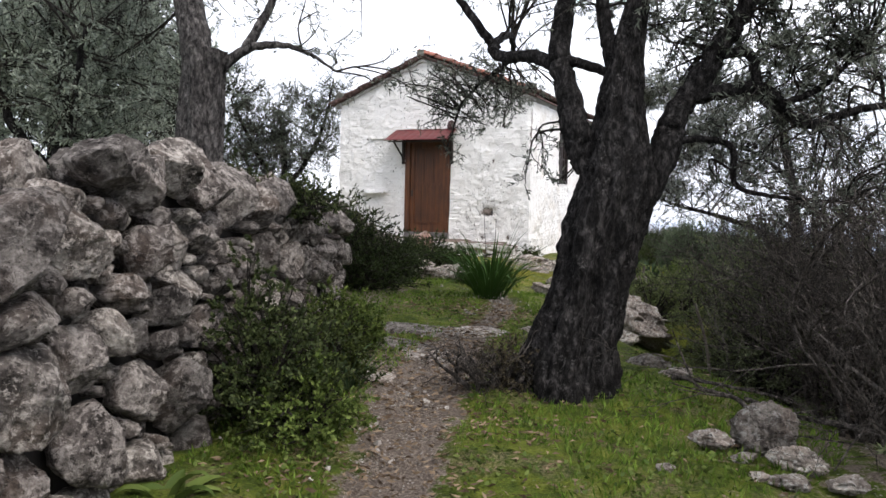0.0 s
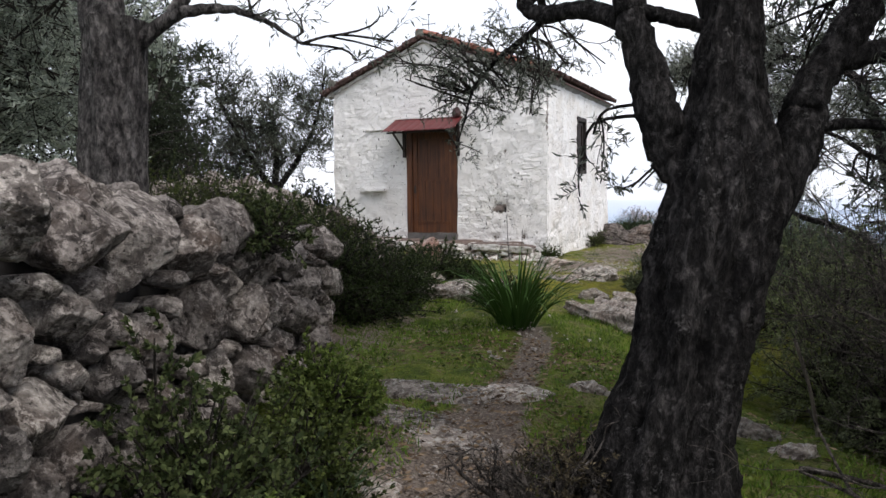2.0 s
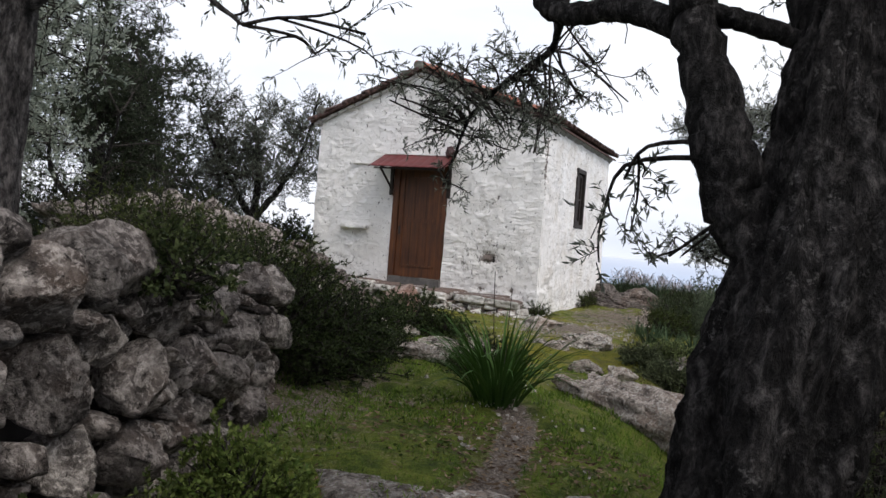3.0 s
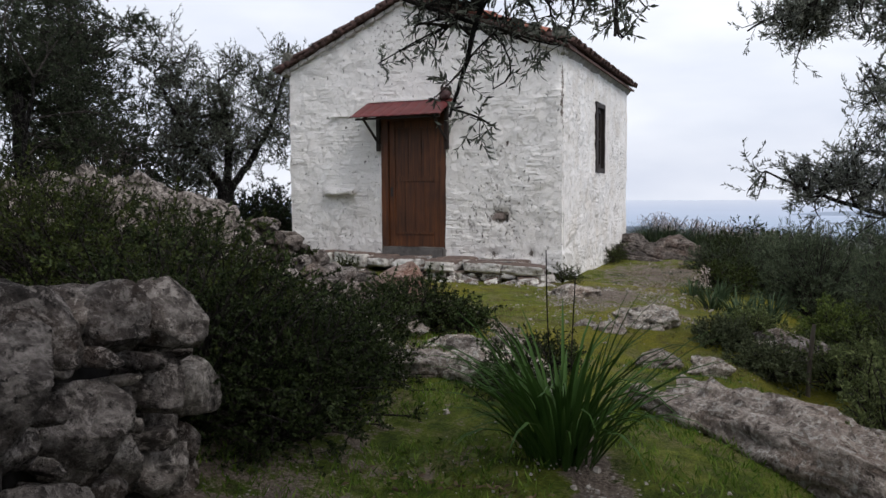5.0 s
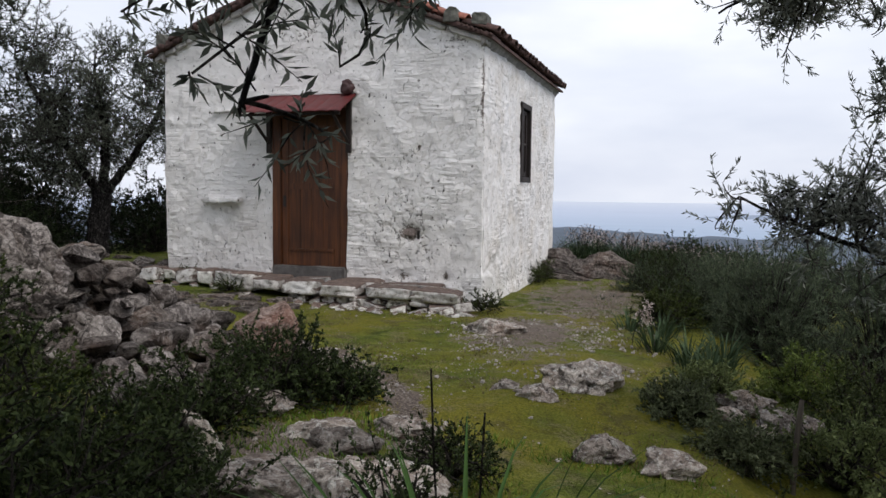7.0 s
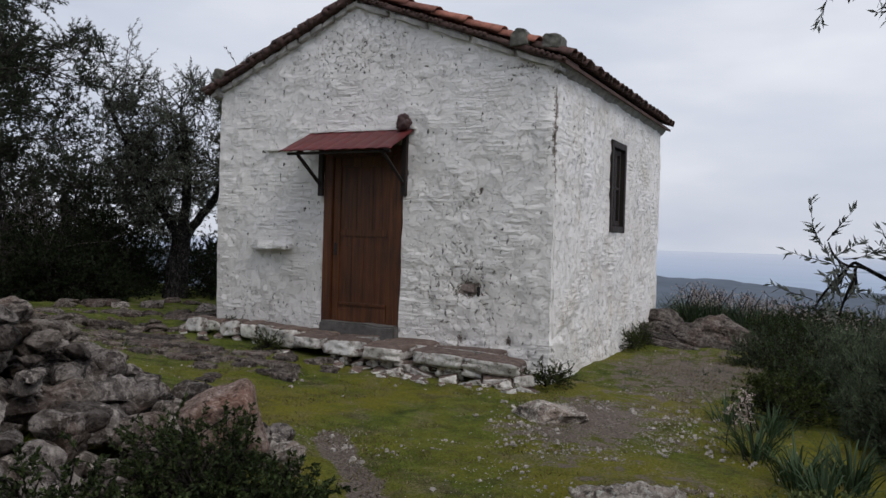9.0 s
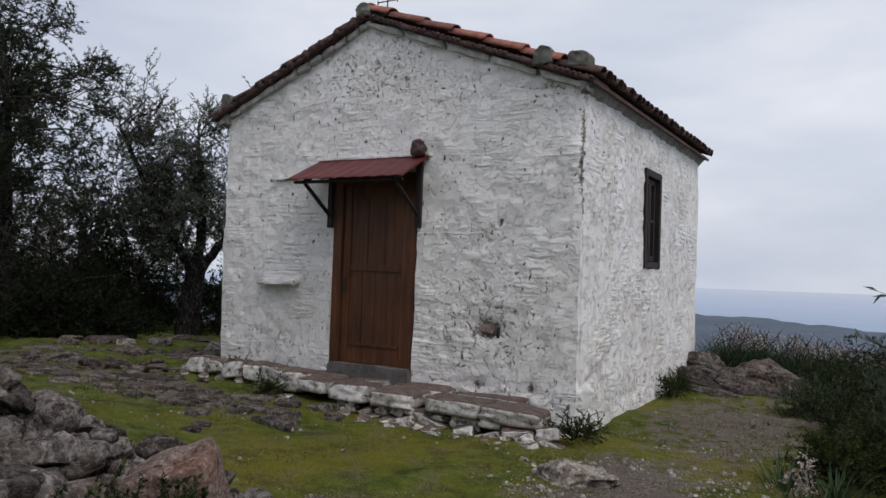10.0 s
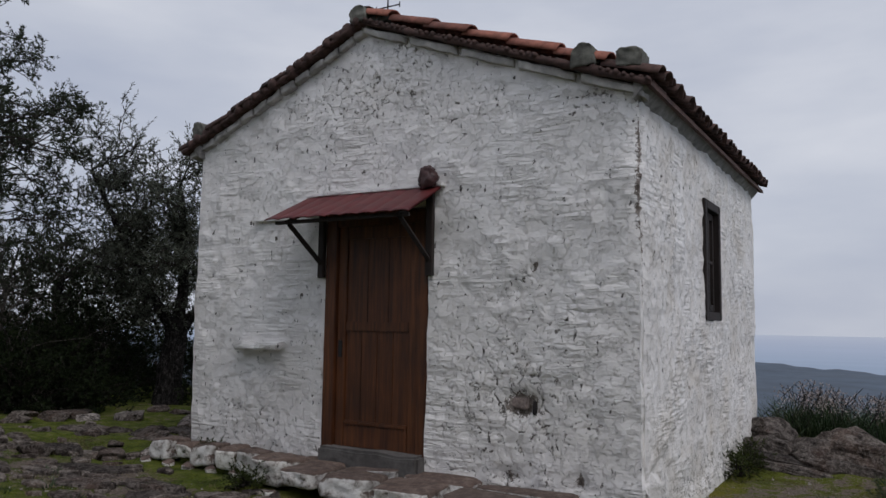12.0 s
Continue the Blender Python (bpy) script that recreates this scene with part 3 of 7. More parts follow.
SLOPES = [(-5.5, -2.2, -0.15), (-7.0, -1.0, -0.1), (0.0, 2.2, -0.4), (0.0, 4.7, -0.2), (1.3, 4.2, -0.32), (2.2, 0.0, -0.45), (3.2, -4.5, -0.75), (4.0, -6.5, -1.05),
          (4.8, -7.9, -1.1), (6.0, -8.0, -1.7), (6.0, -12.0, -1.2), (5.5, -3.0, -1.7), (4.0, 0.0, -1.0), (4.0, 5.0, -0.8), (0.8, -12.5, -0.45), (0.2, -10.0, -0.1),
          (-0.6, -8.2, -0.05), (-2.0, -7.0, 0.05), (-1.5, -5.0, -0.05), (-3.5, -4.0, 0.1), (7.0, 0.0, -2.2), (-7.0, 4.0, -0.2), (-9.0, -8.0, 0.2), (-4.0, -12.0, -0.1),
          (5.3, -14.8, -1.05), (3.0, -16.0, -1.0), (-2.2, 6.5, -0.4), (2.5, 7.0, -0.6), (8.0, -15.0, -2.0)]
KNOTS = np.array(GARDEN + SLOPES)
TRACK = np.array([(4.9, -15.5), (3.9, -13.2), (3.05, -11.4), (2.65, -10.3), (2.45, -9.2), (2.35, -8.2), (2.1, -7.2), (1.55, -6.2), (1.05, -5.0), (0.62, -4.15), (0.15, -3.55), (-0.5, -2.95)])

WALL_FROM, WALL_ALONG, WALL_OUT = np.array((2.75, -13.62)), np.array((-0.335, 0.942)), np.array((0.942, 0.335))


def lie(x, y):
    """Height of the ground, near and far."""
    x, y = np.asarray(x, float), np.asarray(y, float)
    d2 = (x[..., None] - KNOTS[:, 0]) ** 2 + (y[..., None] - KNOTS[:, 1]) ** 2
    w = 1 / (d2 + 0.12) ** 1.7
    near = (w * KNOTS[:, 2]).sum(-1) / w.sum(-1)
    far = np.where(y > 6, -0.3 - 0.2 * (y - 6), -0.3) - np.maximum(0, x - 4) * 0.3 - np.maximum(0, -16 - y) * 0.05
    far = np.maximum(far, -46)
    r = np.hypot(x + 0.5, y + 5)
    s = np.clip((r - 10) / 6, 0, 1)
    out = (x - WALL_FROM[0]) * WALL_OUT[0] + (y - WALL_FROM[1]) * WALL_OUT[1]
    run = (x - WALL_FROM[0]) * WALL_ALONG[0] + (y - WALL_FROM[1]) * WALL_ALONG[1]
    bank = np.clip((-0.42 - out) / 0.2, 0, 1) * np.clip((out + 2.6) / 1.2, 0, 1) * np.clip((run + 3.0) / 1.2, 0, 1) * np.clip((6.1 - run) / 0.5, 0, 1)
    near = near + bank * np.maximum(0, 0.42 - near)
    return near * (1 - s) + far * s


def track_distance(x, y):
    best = np.full(np.shape(x), 9.0)
    for a, b in zip(TRACK[:-1], TRACK[1:]):
        ab = b - a
        t = np.clip(((x - a[0]) * ab[0] + (y - a[1]) * ab[1]) / (ab @ ab), 0, 1)
        best = np.minimum(best, np.hypot(x - a[0] - t * ab[0], y - a[1] - t * ab[1]))
    return best


def stretch(lo, hi, step, reach):
    mid = np.arange(lo, hi + step / 2, step)
    grow = step * 1.22 ** np.arange(1, 60)
    out_ = np.cumsum(grow)
    out_ = out_[out_ < reach]
    return np.concatenate([lo - out_[::-1], mid, hi + out_])


def build_ground():
    xs, ys = stretch(-7.0, 5.6, 0.085, 4500), stretch(-15.4, 7.0, 0.085, 4500)
    X, Y = np.meshgrid(xs, ys)
    Z = lie(X, Y)
    flat = np.stack([X.ravel(), Y.ravel()], 1)
    near = (np.abs(flat[:, 0]) < 14) & (np.abs(flat[:, 1] + 4) < 16)
    bump = np.zeros(len(flat))
    for i in np.nonzero(near)[0]:
        x, y = flat[i]
        bump[i] = 0.035 * noise.noise((x * 1.1, y * 1.1, 0)) + 0.02 * noise.noise((x * 3.3, y * 3.3, 4)) + 0.012 * noise.noise((x * 8, y * 8, 7))
    far = ~near
    for i in np.nonzero(far)[0]:
        x, y = flat[i]
        bump[i] = 1.0 * noise.noise((x * 0.02, y * 0.02, 0)) * min(1, max(0, (math.hypot(x, y) - 20) / 80))
    td = track_distance(X, Y).ravel()
    Z = Z.ravel() + bump - 0.035 * np.exp(-(td / 0.22) ** 2)
    q = Quads()
    nx, ny = len(xs), len(ys)
    i, j = np.meshgrid(np.arange(ny - 1), np.arange(nx - 1), indexing="ij")
    a = (i * nx + j).ravel()
    q.add(np.stack([flat[:, 0], flat[:, 1], Z], 1), np.stack([a, a + 1, a + nx + 1, a + nx], 1))
    me = q.mesh("ground", GROUND)
    x, y = flat[:, 0], flat[:, 1]

    def blob(cx, cy, rx, ry):
        return np.exp(-(((x - cx) / rx) ** 2 + ((y - cy) / ry) ** 2))

    tread = np.interp(y, [-11.5, -9.6, -8.5], [0.34, 0.29, 0.15])
    bare = np.clip(1.15 - td / tread, 0, 1) * np.where(y < -2.7, 1, 0)
    bare = bare + 0.75 * blob(2.2, -9.9, 0.8, 0.6) + 0.42 * blob(0.7, -1.2, 0.5, 0.9) + 0.3 * blob(1.5, -2.6, 0.9, 0.9) + 0.32 * blob(1.0, -1.5, 0.7, 0.8) + 0.7 * blob(1.1, 1.6, 1.1, 1.9) + 0.5 * blob(-4.0, -1.3, 2.1, 0.5)
    bare = bare + 0.3 * blob(-4.3, -1.0, 1.4, 0.3) + 0.6 * blob(0.5, -5.3, 0.6, 0.5) + 0.8 * blob(5.4, -8, 1.0, 3.5) + 0.6 * blob(0.3, -8, 1.2, 2) + 0.25 * blob(-7, 2, 2.5, 3)
    bare = np.clip(bare, 0, 1)
    me.attributes.new("bare", "FLOAT", "POINT").data.foreach_set("value", bare.astype(np.float32))
    me.attributes.new("moss", "FLOAT", "POINT").data.foreach_set("value", (np.clip((y + 6.5) / 2.0, 0, 1) * np.clip((x + 3.6) / 1.6, 0.1, 1) * np.where((x > 0.3) & (y > 0.3), 0.45, 1)).astype(np.float32))
    return tagged(new("ground", me), "mossy grass and trodden earth on a hillside", "ground", kind="structure")


build_ground()


def height(x, y):
    return float(lie(np.array(x), np.array(y)))


def build_distance():
    q = Quads()
    n = 60
    g = np.linspace(-4800, 4800, n)
    X, Y = np.meshgrid(g, g)
    i, j = np.meshgrid(np.arange(n - 1), np.arange(n - 1), indexing="ij")
    a = (i * n + j).ravel()
    q.add(np.stack([X.ravel(), Y.ravel(), np.full(X.size, -40.0)], 1), np.stack([a, a + 1, a + n + 1, a + n], 1))
    tagged(new("water", q.mesh("water", SEA)), "calm grey-blue sea, haze painted into its colour", "sea", kind="structure")
    q = Quads()
    az, rr = np.radians(np.linspace(35, 150, 140)), np.linspace(0, 1, 24)
    A, R = np.meshgrid(az, rr)
    deg = np.degrees(A)
    coast = 1000 - 190 / (1 + np.exp((deg - 95) / 1.6)) + 26 * np.sin(deg * 1.3) + 14 * np.sin(deg * 3.7 + 1) + np.maximum(0, deg - 104) * 16
    D = 190 + (coast - 190) * R
    hill = np.array([2.4 * noise.noise((a_ * 9, d_ * 0.006, 3)) + 1.4 * noise.noise((a_ * 30, d_ * 0.02, 5)) for a_, d_ in zip(A.ravel(), D.ravel())]).reshape(A.shape)
    Z = -38.6 + np.maximum(0, hill + 1.0) * np.minimum(1, (1 - R) * 6) * 1.3 - 4 * (R > 0.99)
    n = len(az)
    i, j = np.meshgrid(np.arange(len(rr) - 1), np.arange(n - 1), indexing="ij")
    a = (i * n + j).ravel()
    q.add(np.stack([(D * np.cos(A)).ravel(), (D * np.sin(A)).ravel(), Z.ravel()], 1), np.stack([a, a + 1, a + n + 1, a + n], 1))
    tagged(new("backdrop_headland", q.mesh("backdrop_headland", HEADLAND)), "low wooded headland, blue haze painted into its colour", "headland", kind="structure")
    q = Quads()
    az = np.radians(np.linspace(74, 89.5, 50))
    s = np.linspace(0, 1, 50)
    r = np.linspace(-1, 1, 8)
    v = [((1580 + 60 * b) * math.cos(a_), (1580 + 60 * b) * math.sin(a_), -41 + 11 * (1 - b * b) * max(0, math.sin(math.pi * s_ ** 1.4)) ** 0.6 * (0.8 + 0.25 * noise.noise((a_ * 40, 0, 0)))) for a_, s_ in zip(az, s) for b in r]
    i, j = np.meshgrid(np.arange(49), np.arange(7), indexing="ij")
    a = (i * 8 + j).ravel()
    q.add(v, np.stack([a, a + 1, a + 9, a + 8], 1))
    tagged(new("backdrop_island", q.mesh("backdrop_island", ISLAND)), "low island far out at sea, haze painted into its colour", "island", kind="structure")


build_distance()


# ---- chapel ----
LEFT, RIGHT, BACK, FOOT, EAVE, PEAK, RIDGE = -4.36, 0.0, 4.72, -0.5, 2.75, 3.61, -2.37


def gable(x):
    return EAVE + (PEAK - EAVE) * (1 - abs(x - RIDGE) / (RIDGE - LEFT if x < RIDGE else RIGHT - RIDGE))


def cuts_for(lo, hi, step, marks):
    g = list(np.linspace(lo, hi, int(round((hi - lo) / step)) + 1))
    for m in marks:
        k = min(range(1, len(g) - 1), key=lambda i: abs(g[i] - m))
        g[k] = m
    return g


def sway(p):
    """Slow unevenness of the old walls, the same on both sides of a corner."""
    p = Vector(p)
    a, b, c = noise.noise_vector(p * 0.9), noise.noise_vector(p * 3.1), noise.noise_vector(p * 8.0)
    return a * 0.022 + b * 0.014 + c * 0.008


def worn_amount(p, spots):
    w = 0.0
    for x, z, rx, rz, k in spots:
        w = max(w, k * math.exp(-((p[0] - x) / rx) ** 2 - ((p[1] - z) / rz) ** 2))
    return w


def wall_sheet(name, us, zs, to_world, outward, skip, spots, parent, zones=()):
    """A rough plastered wall face with its opening, given thickness."""
    nu, nz = len(us), len(zs[0])
    v, worn, coarse = [], [], []
    for iu, u in enumerate(us):
        for iz in range(nz):
            z = zs[iu][iz]
            w = worn_amount((u, z), spots)
            p = Vector(to_world(u, z)) + sway(to_world(u, z))
            q = Vector(to_world(u, z))
            lump = abs(noise.noise(q * 4.5)) * 0.014 + noise.noise(Vector((q.x * 9, q.y * 9, q.z * 26))) * 0.004 + noise.noise(q * 10) * 0.007 + noise.noise(q * 17) * 0.006
            lump *= min(1.0, abs(u - us[0]) / 0.1, abs(u - us[-1]) / 0.1)
            p += Vector(outward) * (lump - 0.035 * min(1, w) + 0.06 * max(0, (0.0 - z)) ** 1.0 * 0.6)
            v.append(p)
            worn.append(w)
            coarse.append(min(1, worn_amount((u, z), zones)))
    f = []
    for iu in range(nu - 1):
        for iz in range(nz - 1):
            um, zm = (us[iu] + us[iu + 1]) / 2, (zs[iu][iz] + zs[iu][iz + 1]) / 2
            if skip and skip[0] < um < skip[1] and skip[2] < zm < skip[3]:
                continue
            a = iu * nz + iz
            f.append((a, a + nz, a + nz + 1, a + 1))
    q = Quads()
    q.add(v, f)
    me = q.mesh(name, PLASTER)
    me.attributes.new("worn", "FLOAT", "POINT").data.foreach_set("value", np.array(worn, np.float32))
    me.attributes.new("rough", "FLOAT", "POINT").data.foreach_set("value", np.array(coarse, np.float32))
    ob = part(name, me, parent)
    s = ob.modifiers.new("thickness", "SOLIDIFY")
    s.thickness, s.offset = 0.35, -1
    e = ob.modifiers.new("crisp_edges", "EDGE_SPLIT")
    e.split_angle = radians(55)
    return ob


DOOR = (-2.75, -1.71, -0.02, 1.98)
WINDOW = (1.98, 2.65, 1.12, 2.24)
FACE_SPOTS = [(-0.9, 0.47, 0.15, 0.1, 1.4), (-0.78, 1.5, 0.02, 0.03, 1.6), (-0.95, 1.3, 0.13, 0.08, 0.4), (-0.45, -0.05, 0.035, 0.06, 1.3), (-1.0, -0.06, 0.1, 0.05, 0.9), (-0.86, 0.8, 0.1, 0.05, 0.45),
              (-1.12, 0.95, 0.05, 0.05, 0.5), (-0.3, 0.4, 0.1, 0.1, 0.42), (-0.7, 0.27, 0.025, 0.13, 0.7), (-3.75, 0.25, 0.06, 0.05, 0.5), (-0.35, 2.72, 0.2, 0.05, 0.5), (0.0, 2.1, 0.03, 0.6, 1.0)]
SIDE_SPOTS = [(0.7, 1.3, 0.05, 0.05, 0.7), (1.3, 0.6, 0.05, 0.08, 0.6), (3.2, 0.8, 0.05, 0.1, 0.6), (0.0, 2.0, 0.04, 0.7, 1.0), (1.4, -0.2, 1.2, 0.12, 0.45), (0.45, -0.25, 0.5, 0.12, 0.4)]
FACE_ZONES = [(-2.4, 3.05, 0.75, 0.36, 1.0), (-1.5, 2.75, 0.6, 0.25, 0.6), (-0.95, 0.55, 0.65, 0.6, 0.9), (-2.2, -0.2, 3.0, 0.28, 0.8), (-3.7, 0.1, 0.5, 0.25, 0.7), (-0.4, 2.7, 0.4, 0.15, 0.8), (-0.9, 1.3, 0.35, 0.25, 0.7)]
SIDE_ZONES = [(0.8, 1.8, 0.6, 0.8, 0.45), (3.5, 1.5, 0.7, 1.0, 0.4), (2.2, -0.2, 2.5, 0.3, 0.7), (2.0, 0.7, 2.6, 0.9, 0.25)]


def build_chapel():
    c = thing("chapel", (-2.2, 2.3, -0.4), "small whitewashed stone chapel with a red tiled gable roof", "chapel")
    us = cuts_for(LEFT, RIGHT, 0.034, DOOR[:2])
    base = cuts_for(FOOT, 2.6, 0.034, DOOR[2:])
    zs = [base + list(np.linspace(2.6, gable(u), 30))[1:] for u in us]
    wall_sheet("wall_front", us, zs, lambda u, z: (u, 0.0, z), (0, -1, 0), DOOR, FACE_SPOTS, c, FACE_ZONES)
    us = cuts_for(0, BACK, 0.036, WINDOW[:2])
    zs = [cuts_for(FOOT, EAVE, 0.036, WINDOW[2:])] * len(us)
    wall_sheet("wall_side", us, zs, lambda u, z: (RIGHT + 0.008, 0.06 + u * (BACK - 0.06) / BACK, z), (1, 0, 0), WINDOW, SIDE_SPOTS, c, SIDE_ZONES)
    us = list(np.linspace(RIGHT, LEFT, 40))
    zs = [list(np.linspace(FOOT, gable(u), 40)) for u in us]
    wall_sheet("wall_back", us, zs, lambda u, z: (u, BACK, z), (0, 1, 0), None, [], c)
    us = list(np.linspace(BACK, 0, 40))
    zs = [list(np.linspace(FOOT, EAVE, 30))] * len(us)
    wall_sheet("wall_side", us, zs, lambda u, z: (LEFT - 0.008, 0.06 + u * (BACK - 0.12) / BACK, z), (-1, 0, 0), None, [], c)

    # roof slopes with barrel tiles
    tile = Quads()
    n = 9
    for k, (y0, r0, z0) in enumerate(((0, 0.072, 0.0), (1, 0.092, 0.02))):
        for shell in (0, 0.014):
            ang = np.linspace(0, math.pi, n)
            tile_v = np.stack([np.full(n, y0 * 0.43 - 0.215), np.cos(ang) * (r0 + shell), np.sin(ang) * (r0 + shell) * 0.8 + z0], 1)
            tile.v.append(tile_v)
    tile.n = 4 * n
    f = []
    for j in range(n - 1):
        f += [(j, j + 1, 2 * n + j + 1, 2 * n + j), (n + j, 3 * n + j, 3 * n + j + 1, n + j + 1), (j, n + j, n + j + 1, j + 1), (2 * n + j, 2 * n + j + 1, 3 * n + j + 1, 3 * n + j)]
    f += [(0, 2 * n, 3 * n, n), (n - 1, 2 * n - 1, 4 * n - 1, 3 * n - 1)]
    tile.f.append(np.array(f))
    tile_red, tile_old = tile.mesh("tile", TILE), tile.mesh("tile", OLD_TILE)
    rng = random.Random(5)
    for side, (ex, name_) in enumerate(((RIGHT + 0.12, "roof_slope"), (LEFT - 0.17, "roof_slope"))):
        run, drop = ex - RIDGE, -(PEAK - EAVE) * abs(ex - RIDGE) / (RIGHT - RIDGE if side == 0 else RIDGE - LEFT)
        length = math.hypot(run, drop)
        top = PEAK + 0.035
        bm = bmesh.new()
        ring = []
        for y in (-0.1, BACK + 0.12):
            for dz in (0.0, -0.035):
                ring.append((bm.verts.new((RIDGE, y, top + dz)), bm.verts.new((ex, y, top + drop + dz))))
        (a0, a1), (b0, b1), (c0, c1), (d0, d1) = ring
        for fc in ((a0, a1, c1, c0), (b0, d0, d1, b1), (a0, b0, b1, a1), (c0, c1, d1, d0), (a1, b1, d1, c1), (a0, c0, d0, b0)):
            bm.faces.new(fc)
        slope = part(name_, from_bm(name_, bm, OLD_TILE), c, "slope of red barrel tiles" if side == 0 else "slope of dark lichened barrel tiles")
        tilt = math.atan2(drop, abs(run))
        rows, cols = 7, 30
        for j in range(cols):
            for i in range(rows):
                s = length - 0.18 - i * 0.395 + rng.uniform(-0.02, 0.02)
                if s < 0.05:
                    continue
                x, z = RIDGE + run * s / length, top + drop * s / length
                y = -0.02 + j * 0.163 + rng.uniform(-0.012, 0.012)
                t = child(new("tile", tile_red if side == 0 and i > 0 and rng.random() < 0.93 else tile_old), slope)
                if side == 0:
                    t.matrix_basis = Matrix.Translation((x, y, z + (0.05 if i else 0.03))) @ Matrix.Rotation(-tilt, 4, "Y") @ Matrix.Rotation(rng.uniform(-0.04, 0.04), 4, "Z")
                else:
                    t.matrix_basis = Matrix.Translation((x, y, z + 0.0)) @ Matrix.Rotation(tilt, 4, "Y") @ Matrix.Rotation(math.pi + rng.uniform(-0.04, 0.04), 4, "Z")
        # verge: dark scalloped tile edges on one slope, a thin crumbling mortar edge on the other
        q = Quads()
        step = 0.115 if side else 0.06
        for i in range(int(length / step)):
            s = 0.05 + i * step
            x, z = RIDGE + run * s / length, top + drop * s / length + (0.005 if side else 0.0)
            r = (0.05 if side else 0.022) * rng.uniform(0.8, 1.15)
            y1 = -0.13 + rng.uniform(-0.012, 0.02)
            q.add(*tube([(x, y1, z), (x, y1 + 0.006, z), (x, 0.3, z)], [0.002, r, r], 9))
        line = curve_points([(RIDGE + run * u, -0.1, top + drop * u - 0.018) for u in np.linspace(0, 1.0, 40)], 120)
        q.add(*tube(line, 0.022, 8, 0.8))
        part("verge", q.mesh("verge", OLD_TILE), c, "ragged edge of dark broken tile ends")["kind"] = "stuff"
        # white cornice stones below the verge
        count = 13 if side else 5
        for i in range(count):
            s0, s1 = length * (i + 0.04) / count - 0.05, length * (i + 0.96) / count - 0.06
            bm = bmesh.new()
            bmesh.ops.create_cube(bm, size=1)
            for v in bm.verts:
                s = s0 if v.co.x < 0 else s1
                v.co = Vector((RIDGE + run * s / length, -0.06 if v.co.y < 0 else 0.12, top + drop * s / length - 0.055 + (-0.055 if v.co.z < 0 else 0)))
            bmesh.ops.subdivide_edges(bm, edges=bm.edges[:], cuts=5, use_grid_fill=True)
            for v in bm.verts:
                v.co += noise.noise_vector(v.co * 9) * 0.014 + noise.noise_vector(v.co * 24) * 0.006
            part("cornice_stone", from_bm("cornice_stone", bm, CORNICE, True), c)
    # eave cornice on the long side
    for x0, x1 in ((-0.02, 0.08), (LEFT - 0.08, LEFT + 0.02)):
        bm = bmesh.new()
        bmesh.ops.create_cube(bm, size=1)
        for v in bm.verts:
            outer = (v.co.x > 0) == (x0 > -1)
            v.co = Vector((x0 if v.co.x < 0 else x1, -0.06 if v.co.y < 0 else BACK + 0.06, EAVE + ((0.0 if outer else 0.05) if v.co.z > 0 else (-0.02 if outer else -0.12))))
        bmesh.ops.subdivide_edges(bm, edges=bm.edges[:], cuts=14, use_grid_fill=True)
        for v in bm.verts:
            v.co += noise.noise_vector(v.co * 5) * 0.015
        part("eave_cornice", from_bm("eave_cornice", bm, EAVE_MORTAR, True), c, "grey mortar cornice under the eave")
    # ridge tiles
    q = Quads()
    for i in range(11):
        y0 = -0.06 + i * 0.44
        ang = np.linspace(-0.25, math.pi + 0.25, 11)
        v = [(RIDGE + math.cos(a) * r, y, PEAK + 0.06 + math.sin(a) * r * 0.9) for y, r in ((y0, 0.125), (y0 + 0.46, 0.105)) for a in ang]
        q.add(v, [(j, j + 11, j + 12, j + 1) for j in range(10)])
    part("ridge_tiles", q.mesh("ridge_tiles", TILE), c)
    # mortar plugs at the ridge and at the eaves
    def plug(seed, square):
        bm = bmesh.new()
        bmesh.ops.create_cube(bm, size=1)
        bmesh.ops.subdivide_edges(bm, edges=bm.edges[:], cuts=7, use_grid_fill=True)
        for v in bm.verts:
            p = v.co
            n = 5.0 if square else 2.2
            k = (abs(2 * p.x) ** n + max(0, p.z + 0.2) ** n * 1.5 ** n + 1e-9) ** (1 / n)
            if k > 1:
                p.x, p.z = p.x / k, (p.z + 0.2) / k - 0.2
            v.co = p + noise.noise_vector(p * 3 + Vector((seed, 0, 0))) * 0.09 + noise.noise_vector(p * 9 + Vector((seed, 0, 0))) * 0.035
        return from_bm("mortar_plug", bm, MORTAR, True)

    for k, (x, y, z, sx, sy, sz, square) in enumerate(((RIDGE - 0.03, -0.03, PEAK + 0.09, 0.2, 0.2, 0.17, False), (RIDGE + 0.13, 0.04, PEAK + 0.06, 0.2, 0.18, 0.11, False), (-0.36, -0.07, EAVE + 0.25, 0.2, 0.14, 0.21, False),
                                                       (-0.04, 0.0, EAVE + 0.19, 0.22, 0.2, 0.16, True), (LEFT + 0.02, -0.02, EAVE + 0.16, 0.19, 0.16, 0.18, False), (0.05, BACK - 0.2, EAVE + 0.12, 0.16, 0.2, 0.14, True))):
        p = child(new("mortar_plug", plug(k * 3.1, square)), c)
        p.matrix_basis = Matrix.LocRotScale((x, y, z), Euler((0, 0.12 if square else 0, 0)), (sx * 0.84, sy, sz * 0.86))

    # iron cross on the ridge
    cross = Quads()
    cx, cy, cz = RIDGE - 0.08, 0.4, PEAK + 0.11
    cross.add(*tube([(cx, cy, cz), (cx, cy, cz + 0.42)], 0.007, 6))
